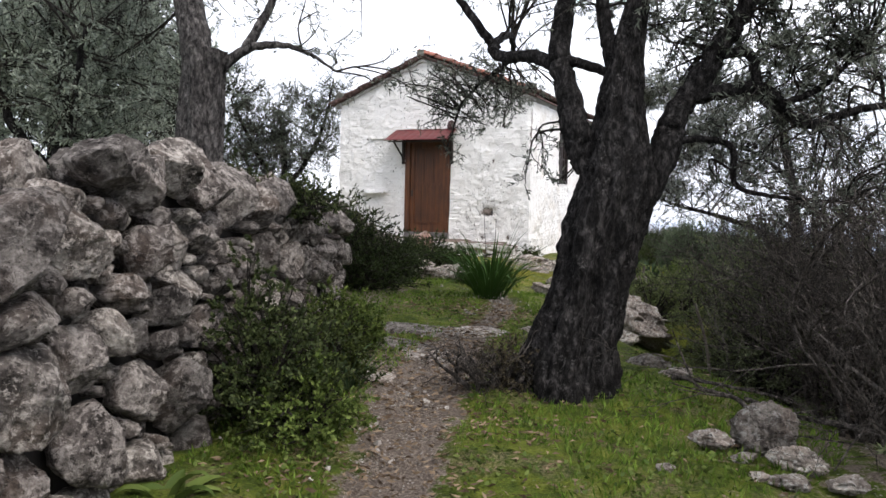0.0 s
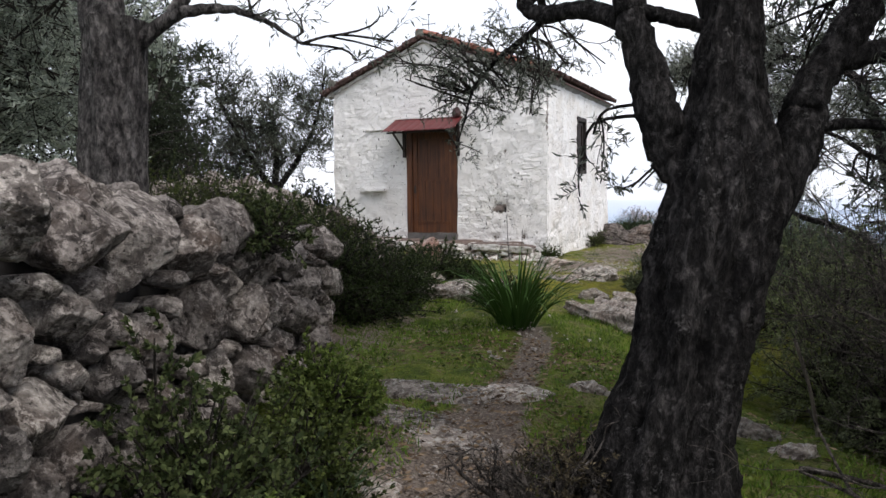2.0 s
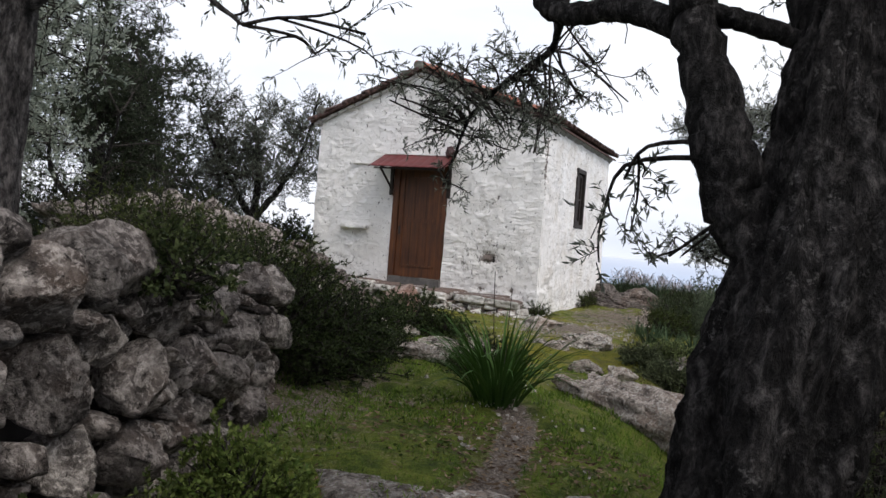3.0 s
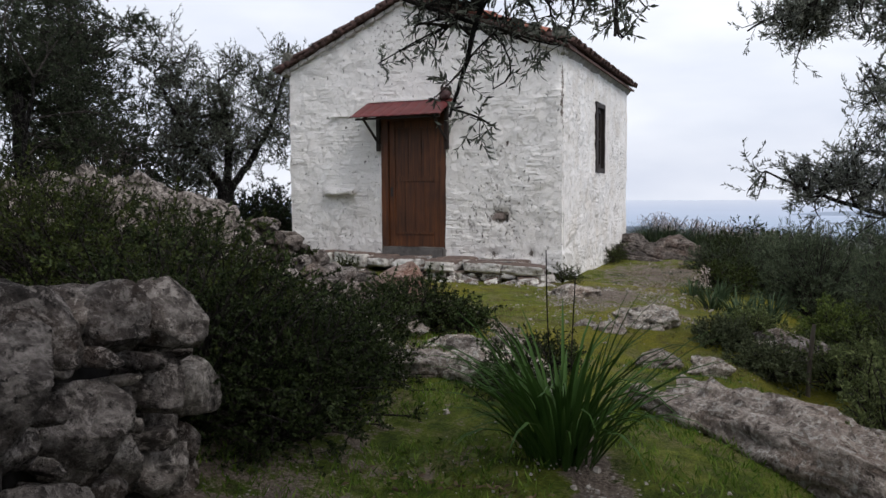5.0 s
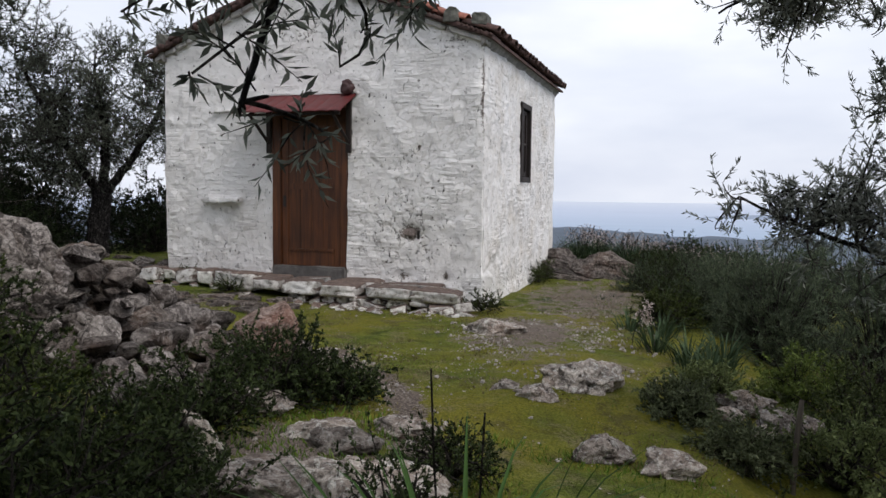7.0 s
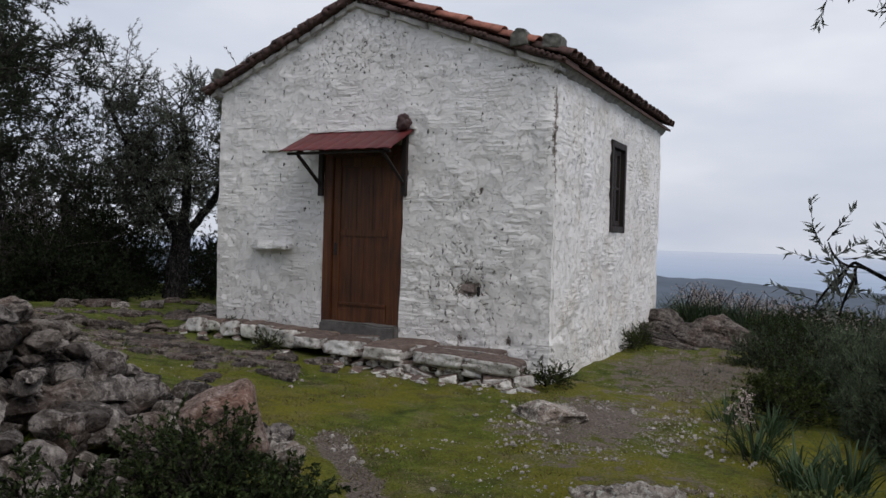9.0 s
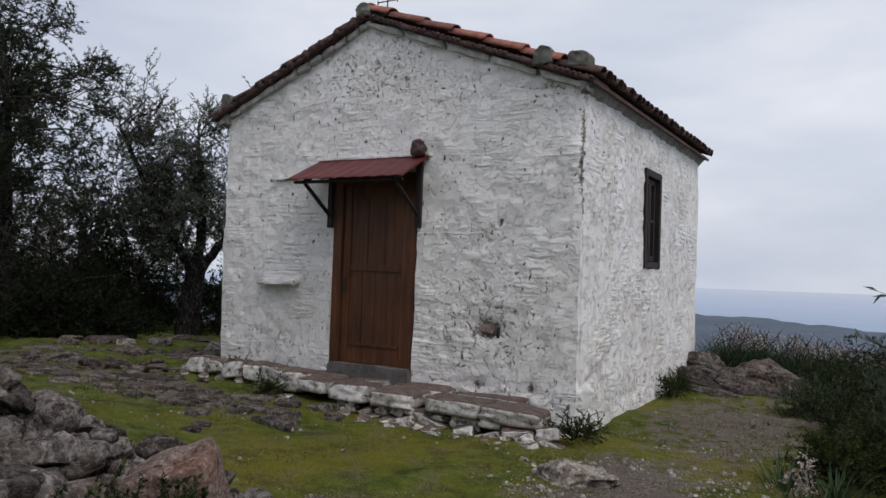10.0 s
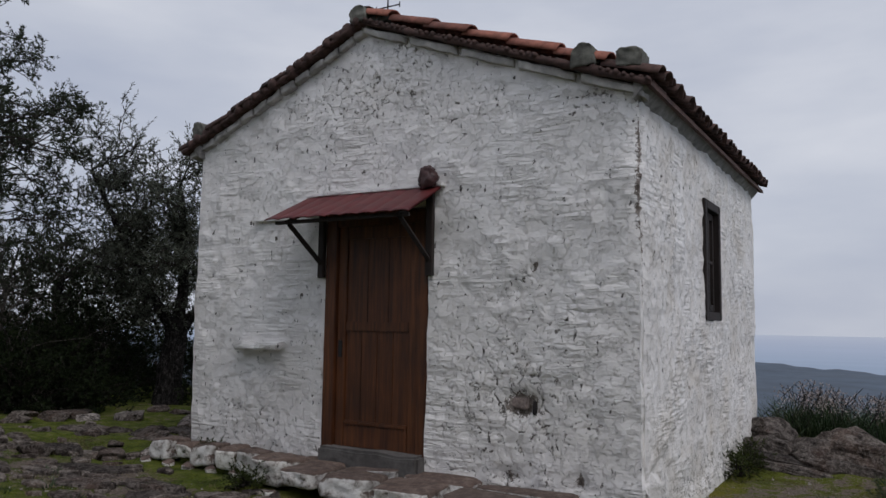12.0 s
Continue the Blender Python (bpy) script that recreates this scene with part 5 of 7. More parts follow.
def build_rocks():
    big = outcrop("rock_outcrop", 61, PALE_ROCK, (1.85, 0.75, 0.55))
    loose_rock("long pale limestone slab pitted and lichened in grass", (2.82, -5.98, -0.04), (1.9, 0.48, 0.46), radians(-31), big, (0.05, 0.12), "rock_slab")
    loose_rock("big grey whaleback outcrop above dark shrubs", (-2.85, -4.85, 0.3), (3.2, 1.2, 1.08), radians(3), outcrop("rock_outcrop", 63, LIMESTONE, (3.2, 1.2, 1.08), 6, 0.09), (0, 0.14), "rock_outcrop")
    loose_rock("large angular reddish boulder at the edge of the grass", (-0.42, -4.05, 0.24), (0.44, 0.4, 0.42), 0.75, block_mesh("boulder", 66, RED_ROCK), (0.18, -0.3), "boulder")
    loose_rock("grey lichened round boulder beside bare shrubs", (4.64, -10.35, 0.08), (0.24, 0.23, 0.24), 0.2, rock_mesh("boulder", 66, PALE_ROCK, 5, 9, 0.13), (0, 0), "boulder")
    for x, y, up, sx, sy, sz, a, k in ((2.08, -8.95, -0.045, 1.0, 0.5, 0.12, 0.1, 0), (1.98, -9.3, -0.045, 1.05, 0.42, 0.11, 0.05, 1), (2.35, -9.5, -0.045, 0.7, 0.3, 0.09, -0.05, 2), (2.45, -8.8, -0.035, 0.5, 0.35, 0.1, 0.2, 2)):
        loose_rock("flat worn limestone slab across the path", (x, y, up), (sx, sy, sz), a, STEP_SLABS[k], (0.05, 0.02), "step_slab", "slabs across the path")
    loose_rock("low bedrock strip along the path", (2.25, -10.2, -0.02), (0.5, 0.26, 0.1), 0.7, STEP_SLABS[1], (0, 0.05), "step_slab")
    spots = [(4.4, -10.5, 0.05, 0.16), (4.8, -10.6, 0.03, 0.2), (4.98, -10.8, 0.04, 0.14), (4.22, -10.92, 0.0, 0.08), (4.62, -10.82, 0.0, 0.08), (4.74, -10.85, 0.02, 0.13), (4.55, -10.55, 0.0, 0.11),
             (1.4, -3.85, 0.0, 0.26), (1.68, -3.45, 0.05, 0.45), (1.2, -3.75, 0.0, 0.16), (1.95, -4.6, 0.02, 0.27), (2.28, -4.7, 0.02, 0.26), (2.75, -3.75, 0.05, 0.26), (2.6, -3.4, 0.03, 0.2), (2.75, -3.1, 0.08, 0.34), (2.95, -3.45, 0.1, 0.36)]
    rest = [(0.5, -5.95, 0.03, 0.52), (1.05, -5.85, 0.04, 0.62), (0.55, -5.2, 0.02, 0.3), (0.9, -4.9, 0.02, 0.26), (0.75, -5.35, 0.0, 0.32), (0.55, -1.5, 0.0, 0.46),
            (-0.15, -3.85, 0.06, 0.3), (0.1, -4.9, 0.04, 0.24), (-0.1, -5.0, 0.08, 0.26), (3.7, -8.5, 0.0, 0.3), (3.95, -8.75, 0.0, 0.24), (2.85, -8.6, 0.0, 0.22), (3.3, -7.6, 0.0, 0.35)]
    rng = random.Random(3)
    for x, y, up, k in spots + rest:
        loose_rock("grey weathered limestone rock bedded in grass", (x, y, up), (k, k * rng.uniform(0.6, 0.85), k * rng.uniform(0.4, 0.55)), rng.uniform(-0.6, 0.6), rng.choice(ROCKS), (rng.uniform(-0.15, 0.15), rng.uniform(-0.15, 0.15)), "rock", "rocks along the path")
    # tumbled stones below the outcrop
    for _ in range(290):
        x, y = rng.uniform(-2.1, -0.3), rng.uniform(-5.4, -3.4)
        k = rng.uniform(0.1, 0.28)
        rise = 0.12 + 0.5 * max(0, min(1, (-0.5 - x) / 0.9)) * max(0, 1 - abs(y + 4.7) / 1.5)
        loose_rock("tumbled grey field stone in a heap", (x, y, rise * rng.uniform(0.1, 1)), (k, k * 0.8, k * 0.6), rng.uniform(0, 6), rng.choice(HEAP), (rng.uniform(-0.4, 0.4), rng.uniform(-0.4, 0.4)), "field_stone", "tumbled stones below the outcrop")
    # bedrock strata beside the chapel
    strata = [rock_mesh("bedrock", 168 + k, DARK_ROCK, 5, 13, 0.09) for k in range(3)]
    top_slab = rock_mesh("bedrock", 173, BEDROCK, 5, 13, 0.08)
    loose_rock("pale-topped bedrock slab beside the chapel", (1.15, 3.75, 0.16), (0.75, 0.5, 0.3), -0.15, top_slab, (0.12, 0.22), "bedrock", "bedrock beside the chapel")
    for k, (x, y, up, sx, sy, sz, a) in enumerate(((0.3, 3.75, 0.05, 0.55, 0.5, 0.3, 0.1), (0.75, 3.7, 0.08, 0.6, 0.5, 0.34, -0.1), (1.3, 3.95, 0.02, 0.7, 0.5, 0.3, 0.3), (0.7, 3.25, -0.02, 1.1, 0.3, 0.14, -0.15), (0.2, 4.3, 0.12, 0.45, 0.4, 0.3, 0.5), (0.5, 3.45, 0.0, 0.8, 0.26, 0.2, 0.05), (1.05, 3.45, 0.0, 0.7, 0.26, 0.2, 0.2))):
        loose_rock("dark layered bedrock breaking the ground", (x, y, up), (sx, sy, sz), a, strata[k % 3], (0.0, 0.14), "bedrock", "bedrock beside the chapel")
    for x, y, sx, sy, a in ((-4.6, -0.9, 1.0, 0.34, 0.12), (-3.7, -1.0, 0.9, 0.3, -0.08), (-5.5, -0.6, 0.7, 0.4, 0.2), (-3.0, -0.95, 0.6, 0.26, 0.0), (-5.9, -1.0, 0.6, 0.35, 0.4), (-6.3, 0.3, 0.7, 0.5, 0.1), (-5.4, 0.9, 0.9, 0.5, 0.2), (-6.6, -0.7, 0.5, 0.4, 0.7), (-5.0, -1.6, 0.5, 0.3, 0.2), (-4.1, -1.35, 0.8, 0.3, 0.1), (-2.4, -1.2, 0.6, 0.3, -0.1)):
        loose_rock("flat grey bedrock strip in moss", (x, y, -0.012), (sx, sy, 0.09), a, rng.choice(FLAGS), (rng.uniform(-0.04, 0.04), rng.uniform(-0.05, 0.05)), "bedrock", "bedrock in front of the chapel")
    for _ in range(26):
        x, y = rng.uniform(-7.5, -4.6), rng.uniform(-1.4, 2.2)
        k = rng.uniform(0.12, 0.4)
        loose_rock("grey stone on the ground beside the chapel", (x, y, 0.02), (k, k * 0.8, k * 0.45), rng.uniform(0, 6), rng.choice(HEAP), (0.1, -0.1), "rock", "stones beside the chapel")
    for k in range(175):
        x, y = (rng.uniform(-6.4, -2.0), min(-0.6, rng.gauss(-1.25, 0.42))) if k < 120 else (rng.uniform(-6.8, -4.5), rng.uniform(-2.0, 0.6))
        k = rng.uniform(0.12, 0.36)
        loose_rock("flat dark stone bedded in moss before the chapel", (x, y, rng.uniform(-0.015, 0.008)), (k, k * rng.uniform(0.5, 0.85), 0.06), rng.uniform(-0.5, 0.5), rng.choice(FLAGS), (rng.uniform(-0.12, 0.12), rng.uniform(-0.12, 0.12)), "flat_stone", "flat stones before the chapel")
    # small standing slab
    loose_rock("thin pale stone slab leaning among shrubs", (0.36, -5.92, 0.16), (0.1, 0.07, 0.4), 0.5, rng.choice(ROCKS), (0.1, -0.45), "leaning_slab")


build_rocks()


def build_bench():
    b = thing("stone_bench", (-2.2, -0.4, -0.4), "low stone bench of half-whitewashed slabs along the wall", "stone bench")
    rng = random.Random(8)
    # whitewashed kerb stones beside the door
    for x, w_, y, h_ in ((-4.42, 0.36, -0.18, 0.2), (-4.13, 0.2, -0.17, 0.16), (-3.86, 0.32, -0.2, 0.2), (-3.55, 0.26, -0.22, 0.2), (-3.27, 0.3, -0.25, 0.22)):
        set_stone(rng.choice(BLOCKS), (x, y, -0.14), (w_ * 0.9, 0.32, h_), (rng.uniform(-0.08, 0.08), rng.uniform(-0.12, 0.12), rng.uniform(-0.2, 0.2)), b)
    for x in (-4.24, -3.98, -3.7, -3.4, -4.55, -3.05):
        set_stone(rng.choice(BLOCKS), (x, -0.34, -0.26), (0.11, 0.1, 0.08), (0.2, 0.1, rng.uniform(-0.6, 0.6)), b)
    # slabs of the platform, butted against one another
    for x, y, w_, d_, z, h_ in ((-2.93, -0.32, 0.4, 0.46, -0.16, 0.25), (-2.55, -0.34, 0.42, 0.48, -0.17, 0.15), (-2.1, -0.36, 0.52, 0.5, -0.18, 0.19), (-1.58, -0.37, 0.56, 0.5, -0.19, 0.18), (-0.98, -0.34, 0.68, 0.46, -0.21, 0.16), (-0.4, -0.33, 0.62, 0.44, -0.22, 0.15),
                               (-2.62, -0.08, 0.56, 0.3, -0.13, 0.11), (-2.1, -0.08, 0.56, 0.3, -0.14, 0.11), (-1.5, -0.08, 0.66, 0.3, -0.15, 0.11), (-0.8, -0.06, 0.8, 0.26, -0.17, 0.1)):
        set_stone(rng.choice(BLOCKS), (x, y, z), (w_ * 0.955, d_, h_), (rng.uniform(-0.05, 0.05), rng.uniform(-0.05, 0.05), rng.uniform(-0.08, 0.08)), b)
    # dry-laid rubble below the slabs
    for row, z in enumerate((-0.31, -0.39)):
        x = -2.3 + row * 0.6
        while x < -0.12:
            w_ = rng.uniform(0.09, 0.3)
            set_stone(rng.choice(BLOCKS), (x + w_ / 2, -0.4 - 0.05 * row + rng.uniform(-0.04, 0.04), z - 0.02 * (x + 3) / 3 + rng.uniform(-0.02, 0.02)), (w_, 0.24, rng.uniform(0.06, 0.13)), (rng.uniform(-0.25, 0.25), rng.uniform(-0.4, 0.4), rng.uniform(-0.4, 0.4)), b)
            x += w_ * rng.uniform(0.85, 1.15)
    for _ in range(22):
        x = rng.uniform(-2.8, -0.1)
        k = rng.uniform(0.05, 0.14)
        set_stone(rng.choice(BLOCKS), (x, rng.uniform(-0.78, -0.5), height(x, -0.65) + 0.01), (k, k * 0.8, k * 0.45), (rng.uniform(-0.3, 0.3), rng.uniform(-0.3, 0.3), rng.uniform(0, 6)), b)
    # paving behind the kerb
    for _ in range(22):
        x = rng.uniform(-4.4, -2.95)
        k = rng.uniform(0.14, 0.26)
        set_stone(rng.choice(BLOCKS), (x, rng.uniform(-0.2, -0.04), -0.17), (k, k * 0.8, 0.14), (rng.uniform(-0.1, 0.1), rng.uniform(-0.1, 0.1), rng.uniform(0, 6)), b)


build_bench()


# ---- trees and shrubs ----
def cloud_of(rng, centre, radii, n, hollow=0.0):
    d = unit(rng.normal(size=(n, 3)))
    r = (hollow + (1 - hollow) * rng.uniform(0, 1, (n, 1)) ** 0.5)
    return np.asarray(centre) + d * r * np.asarray(radii)


def twigs(rng, wood, green, starts, length, per, leaf, droop=0.5, spread=None, thick=0.003, sides=3):
    """Leafy twigs that start at the given places; spread gives each one a direction."""
    s = np.asarray(starts, float).reshape(-1, 3)
    c, n = len(s), 5
    if c == 0:
        return
    d = unit(rng.normal(size=(c, 3)) + (0, 0, 0.2)) if spread is None else unit(rng.normal(size=(c, 3)) * 0.7 + spread)
    l = length * rng.uniform(0.6, 1.3, (c, 1))
    p = [s]
    for _ in range(n - 1):
        d = unit(d + (0, 0, -droop * 0.35) + rng.normal(size=(c, 3)) * 0.14)
        p.append(p[-1] + d * l / (n - 1))
    p = np.stack(p, 1)
    wood.add(*tubes(p, np.broadcast_to(np.linspace(thick, thick * 0.3, n), (c, n)), sides))
    t = rng.uniform(0.12, 1.0, (c, per)) * (n - 1)
    i = np.clip(t.astype(int), 0, n - 2)
    u = (t - i)[..., None]
    row = np.arange(c)[:, None]
    at = p[row, i] * (1 - u) + p[row, i + 1] * u
    along = unit(p[row, i + 1] - p[row, i])
    way = along * 0.8 + unit(rng.normal(size=(c, per, 3))) * 0.75 + (0, 0, -0.15 * droop)
    green.add(*leaves(rng, at.reshape(-1, 3), way.reshape(-1, 3), leaf[0], leaf[1]))


def nearest(lines, p):
    best, at = 1e9, None
    for line in lines:
        d = np.linalg.norm(line - p, axis=1)
        i = int(d.argmin())
        if d[i] < best:
            best, at = d[i], line[i]
    return at


def tree(name, label, base, trunk, radii, limbs, clumps, seed, leaf=(0.055, 0.012), per=16, twig=0.32, droop=0.6, leaf_mat=None, wood_mat=None, category="olive tree", wob=0.22, twig_thick=0.0032, old=None):
    """Trunk and limbs through their keys; each clump (place, radius, twigs) hangs on a branch from the nearest limb."""
    rng = np.random.default_rng(seed)
    t = thing(name, base, label, category)
    q = Quads()
    n = len(trunk) * 7
    line = curve_points(trunk, n)
    if old:
        n = len(trunk) * 14
        line = curve_points(trunk, n)
        q.add(*gnarled(line, np.interp(np.linspace(0, 1, n), np.linspace(0, 1, len(radii)), radii), 72, seed, *old))
    else:
        q.add(*tube(line, np.interp(np.linspace(0, 1, n), np.linspace(0, 1, len(radii)), radii), 22, wob))
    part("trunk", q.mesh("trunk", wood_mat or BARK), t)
    lines = [line[n // 2:]]
    for keys, r0, r1 in limbs:
        q = Quads()
        m = max(8, len(keys) * (9 if old else 6))
        l = curve_points(keys, m)
        l[1:-1] += rng.normal(size=(m - 2, 3)) * r0 * (0.06 if old else 0.12)
        q.add(*tube(l, np.linspace(r0, r1, m), 20 if old else 12, wob * 0.5))
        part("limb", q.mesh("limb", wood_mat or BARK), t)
        lines.append(l)
    wood, green = Quads(), Quads()
    budding = []
    for c, r, k in clumps:
        c = np.array(c, float)
        a = nearest(lines, c)
        mid = (a + c) / 2 + rng.normal(size=3) * 0.12 * np.linalg.norm(c - a) + (0, 0, 0.1 * np.linalg.norm(c - a))
        l = curve_points([a, mid, c], 9)
        far = np.linalg.norm(c - a)
        wood.add(*tube(l, np.linspace(0.005 + 0.008 * min(1.5, far), 0.005, 9), 6, 0.15))
        m = max(2, k // 7)
        e = c + rng.normal(size=(m, 3)) * r * 0.6
        root, bow, u = l[rng.integers(3, 8, m)], (c + e) / 2 + rng.normal(size=(m, 3)) * r * 0.2, np.linspace(0, 1, 6)[:, None]
        b = root[:, None] * (1 - u) ** 2 + bow[:, None] * 2 * u * (1 - u) + e[:, None] * u ** 2
        wood.add(*tubes(b, np.broadcast_to(np.linspace(0.006, 0.003, 6), (m, 6)), 4))
        starts = list(b[np.repeat(np.arange(m), 7), rng.integers(2, 6, 7 * m)] + rng.normal(size=(7 * m, 3)) * 0.01)
        budding += starts[:k]
    twigs(rng, wood, green, budding, twig, per, leaf, droop, None, twig_thick)
    part("branchwork", wood.mesh("branchwork", TWIG), t)["kind"] = "stuff"
    part("crown", green.mesh("crown", leaf_mat or OLIVE_LEAF), t)["kind"] = "stuff"
    return t


def clump_list(rng, centre, radii, n, r, k):
    return [(tuple(p), r * rng.uniform(0.7, 1.3), k) for p in cloud_of(rng, centre, radii, n)]


def build_main_olive():
    rng = np.random.default_rng(21)
    left_limb = [(3.62, -9.72, 0.62), (3.47, -9.75, 0.95), (3.38, -9.72, 1.25), (3.3, -9.68, 1.6), (3.34, -9.65, 2.1), (3.25, -9.5, 2.7)]
    over = [(3.36, -9.7, 1.42), (3.08, -9.55, 1.56), (2.8, -9.42, 1.6), (2.68, -9.26, 1.72), (2.5, -8.4, 1.98), (2.2, -7.5, 1.98), (1.85, -7.15, 1.85)]
    hang = [(2.2, -7.5, 1.96), (1.85, -7.3, 1.82), (1.6, -7.28, 1.58), (1.52, -7.32, 1.3), (1.46, -7.34, 1.1)]
    right_limb = [(3.72, -9.72, 0.4), (3.94, -9.62, 0.85), (4.03, -9.55, 1.15), (4.22, -9.48, 1.5), (4.42, -9.42, 1.85), (4.75, -9.3, 2.5)]
    cross_limb = [(3.34, -9.7, 1.5), (3.5, -9.7, 1.45), (3.68, -9.66, 1.38)]
    second = [(3.7, -9.66, 1.25), (3.6, -9.62, 1.6), (3.52, -9.58, 2.0), (3.4, -9.5, 2.7)]
    crook = [(4.2, -9.48, 1.5), (4.42, -9.45, 1.52), (4.5, -9.42, 1.3), (4.62, -9.4, 1.22), (4.85, -9.35, 1.32), (5.05, -9.3, 1.55)]
    low_bough = [(3.95, -9.6, 0.95), (4.15, -9.5, 1.0), (4.35, -9.45, 0.95), (4.38, -9.42, 0.72), (4.6, -9.4, 0.65), (5.0, -9.3, 0.62)]
    low_right = [(4.1, -9.52, 1.25), (4.5, -9.45, 1.3), (4.75, -9.3, 1.1), (5.1, -9.2, 1.2), (5.6, -9.0, 1.25)]
    up_left = [(2.75, -9.36, 1.66), (2.5, -9.45, 2.0), (2.2, -9.3, 2.4), (2.0, -9.0, 2.7)]
    clumps = [((1.6, -7.25, 1.62), 0.3, 22), ((1.5, -7.3, 1.3), 0.22, 20), ((1.35, -7.2, 1.45), 0.25, 16), ((1.75, -7.2, 1.4), 0.2, 10), ((1.95, -7.2, 1.75), 0.25, 10), ((1.2, -7.25, 1.7), 0.25, 16),
              ((2.25, -7.6, 1.55), 0.25, 6), ((2.2, -7.7, 1.3), 0.12, 7), ((2.6, -8.0, 1.75), 0.3, 5), ((2.1, -6.9, 2.15), 0.35, 10), ((1.6, -6.9, 2.15), 0.35, 16), ((2.5, -7.4, 2.3), 0.4, 6),
              ((3.1, -9.5, 1.0), 0.2, 12), ((3.0, -9.35, 0.85), 0.15, 9), ((3.25, -9.35, 0.75), 0.12, 7), ((1.45, -7.3, 1.12), 0.1, 8)]
    clumps += clump_list(rng, (1.75, -7.3, 1.76), (0.95, 0.5, 0.42), 54, 0.16, 6)
    clumps += clump_list(rng, (5.1, -8.7, 2.4), (1.3, 1.1, 0.9), 60, 0.3, 18)
    clumps += clump_list(rng, (4.6, -9.4, 2.1), (0.8, 0.6, 0.8), 44, 0.26, 18)
    clumps += clump_list(rng, (4.85, -9.0, 1.5), (0.95, 1.0, 0.75), 40, 0.26, 16)
    clumps += clump_list(rng, (3.7, -9.1, 2.0), (0.7, 0.8, 0.5), 20, 0.28, 16)
    clumps += clump_list(rng, (4.95, -9.0, 1.05), (0.85, 0.8, 0.6), 34, 0.24, 14) + clump_list(rng, (4.35, -9.2, 1.75), (0.7, 0.5, 0.5), 16, 0.24, 14)
    clumps += clump_list(rng, (3.4, -9.4, 3.0), (2.0, 1.9, 0.7), 90, 0.4, 24)
    clumps += clump_list(rng, (2.3, -8.7, 2.7), (0.9, 1.3, 0.4), 18, 0.35, 14)
    tree("olive_tree", "gnarled old olive tree with dark leaning trunk beside the path", (3.45, -9.86, -0.6),
         [(3.43, -9.9, -0.95), (3.44, -9.88, -0.6), (3.47, -9.86, -0.35), (3.56, -9.82, 0.0), (3.63, -9.77, 0.4), (3.7, -9.72, 0.75), (3.7, -9.69, 1.1), (3.73, -9.66, 1.5), (3.78, -9.6, 1.9), (3.86, -9.5, 2.6)],
         [0.4, 0.31, 0.275, 0.225, 0.235, 0.225, 0.15, 0.1, 0.062, 0.045],
         [(left_limb, 0.11, 0.042), (over, 0.05, 0.016), (hang, 0.02, 0.005), (right_limb, 0.11, 0.045), (low_right, 0.05, 0.015), (up_left, 0.035, 0.012), (cross_limb, 0.035, 0.03), (second, 0.06, 0.03), (crook, 0.034, 0.014), (low_bough, 0.026, 0.01)],
         clumps, 4, (0.043, 0.01), 12, 0.15, 0.15, SILVER_LEAF, None, "olive tree", 0.3, 0.0026, (0.2, 0.19, ((-1.05, 0.02, 0.2, 0.13, 0.3), (-2.3, 0.3, 0.16, 0.25, 0.14))))


build_main_olive()


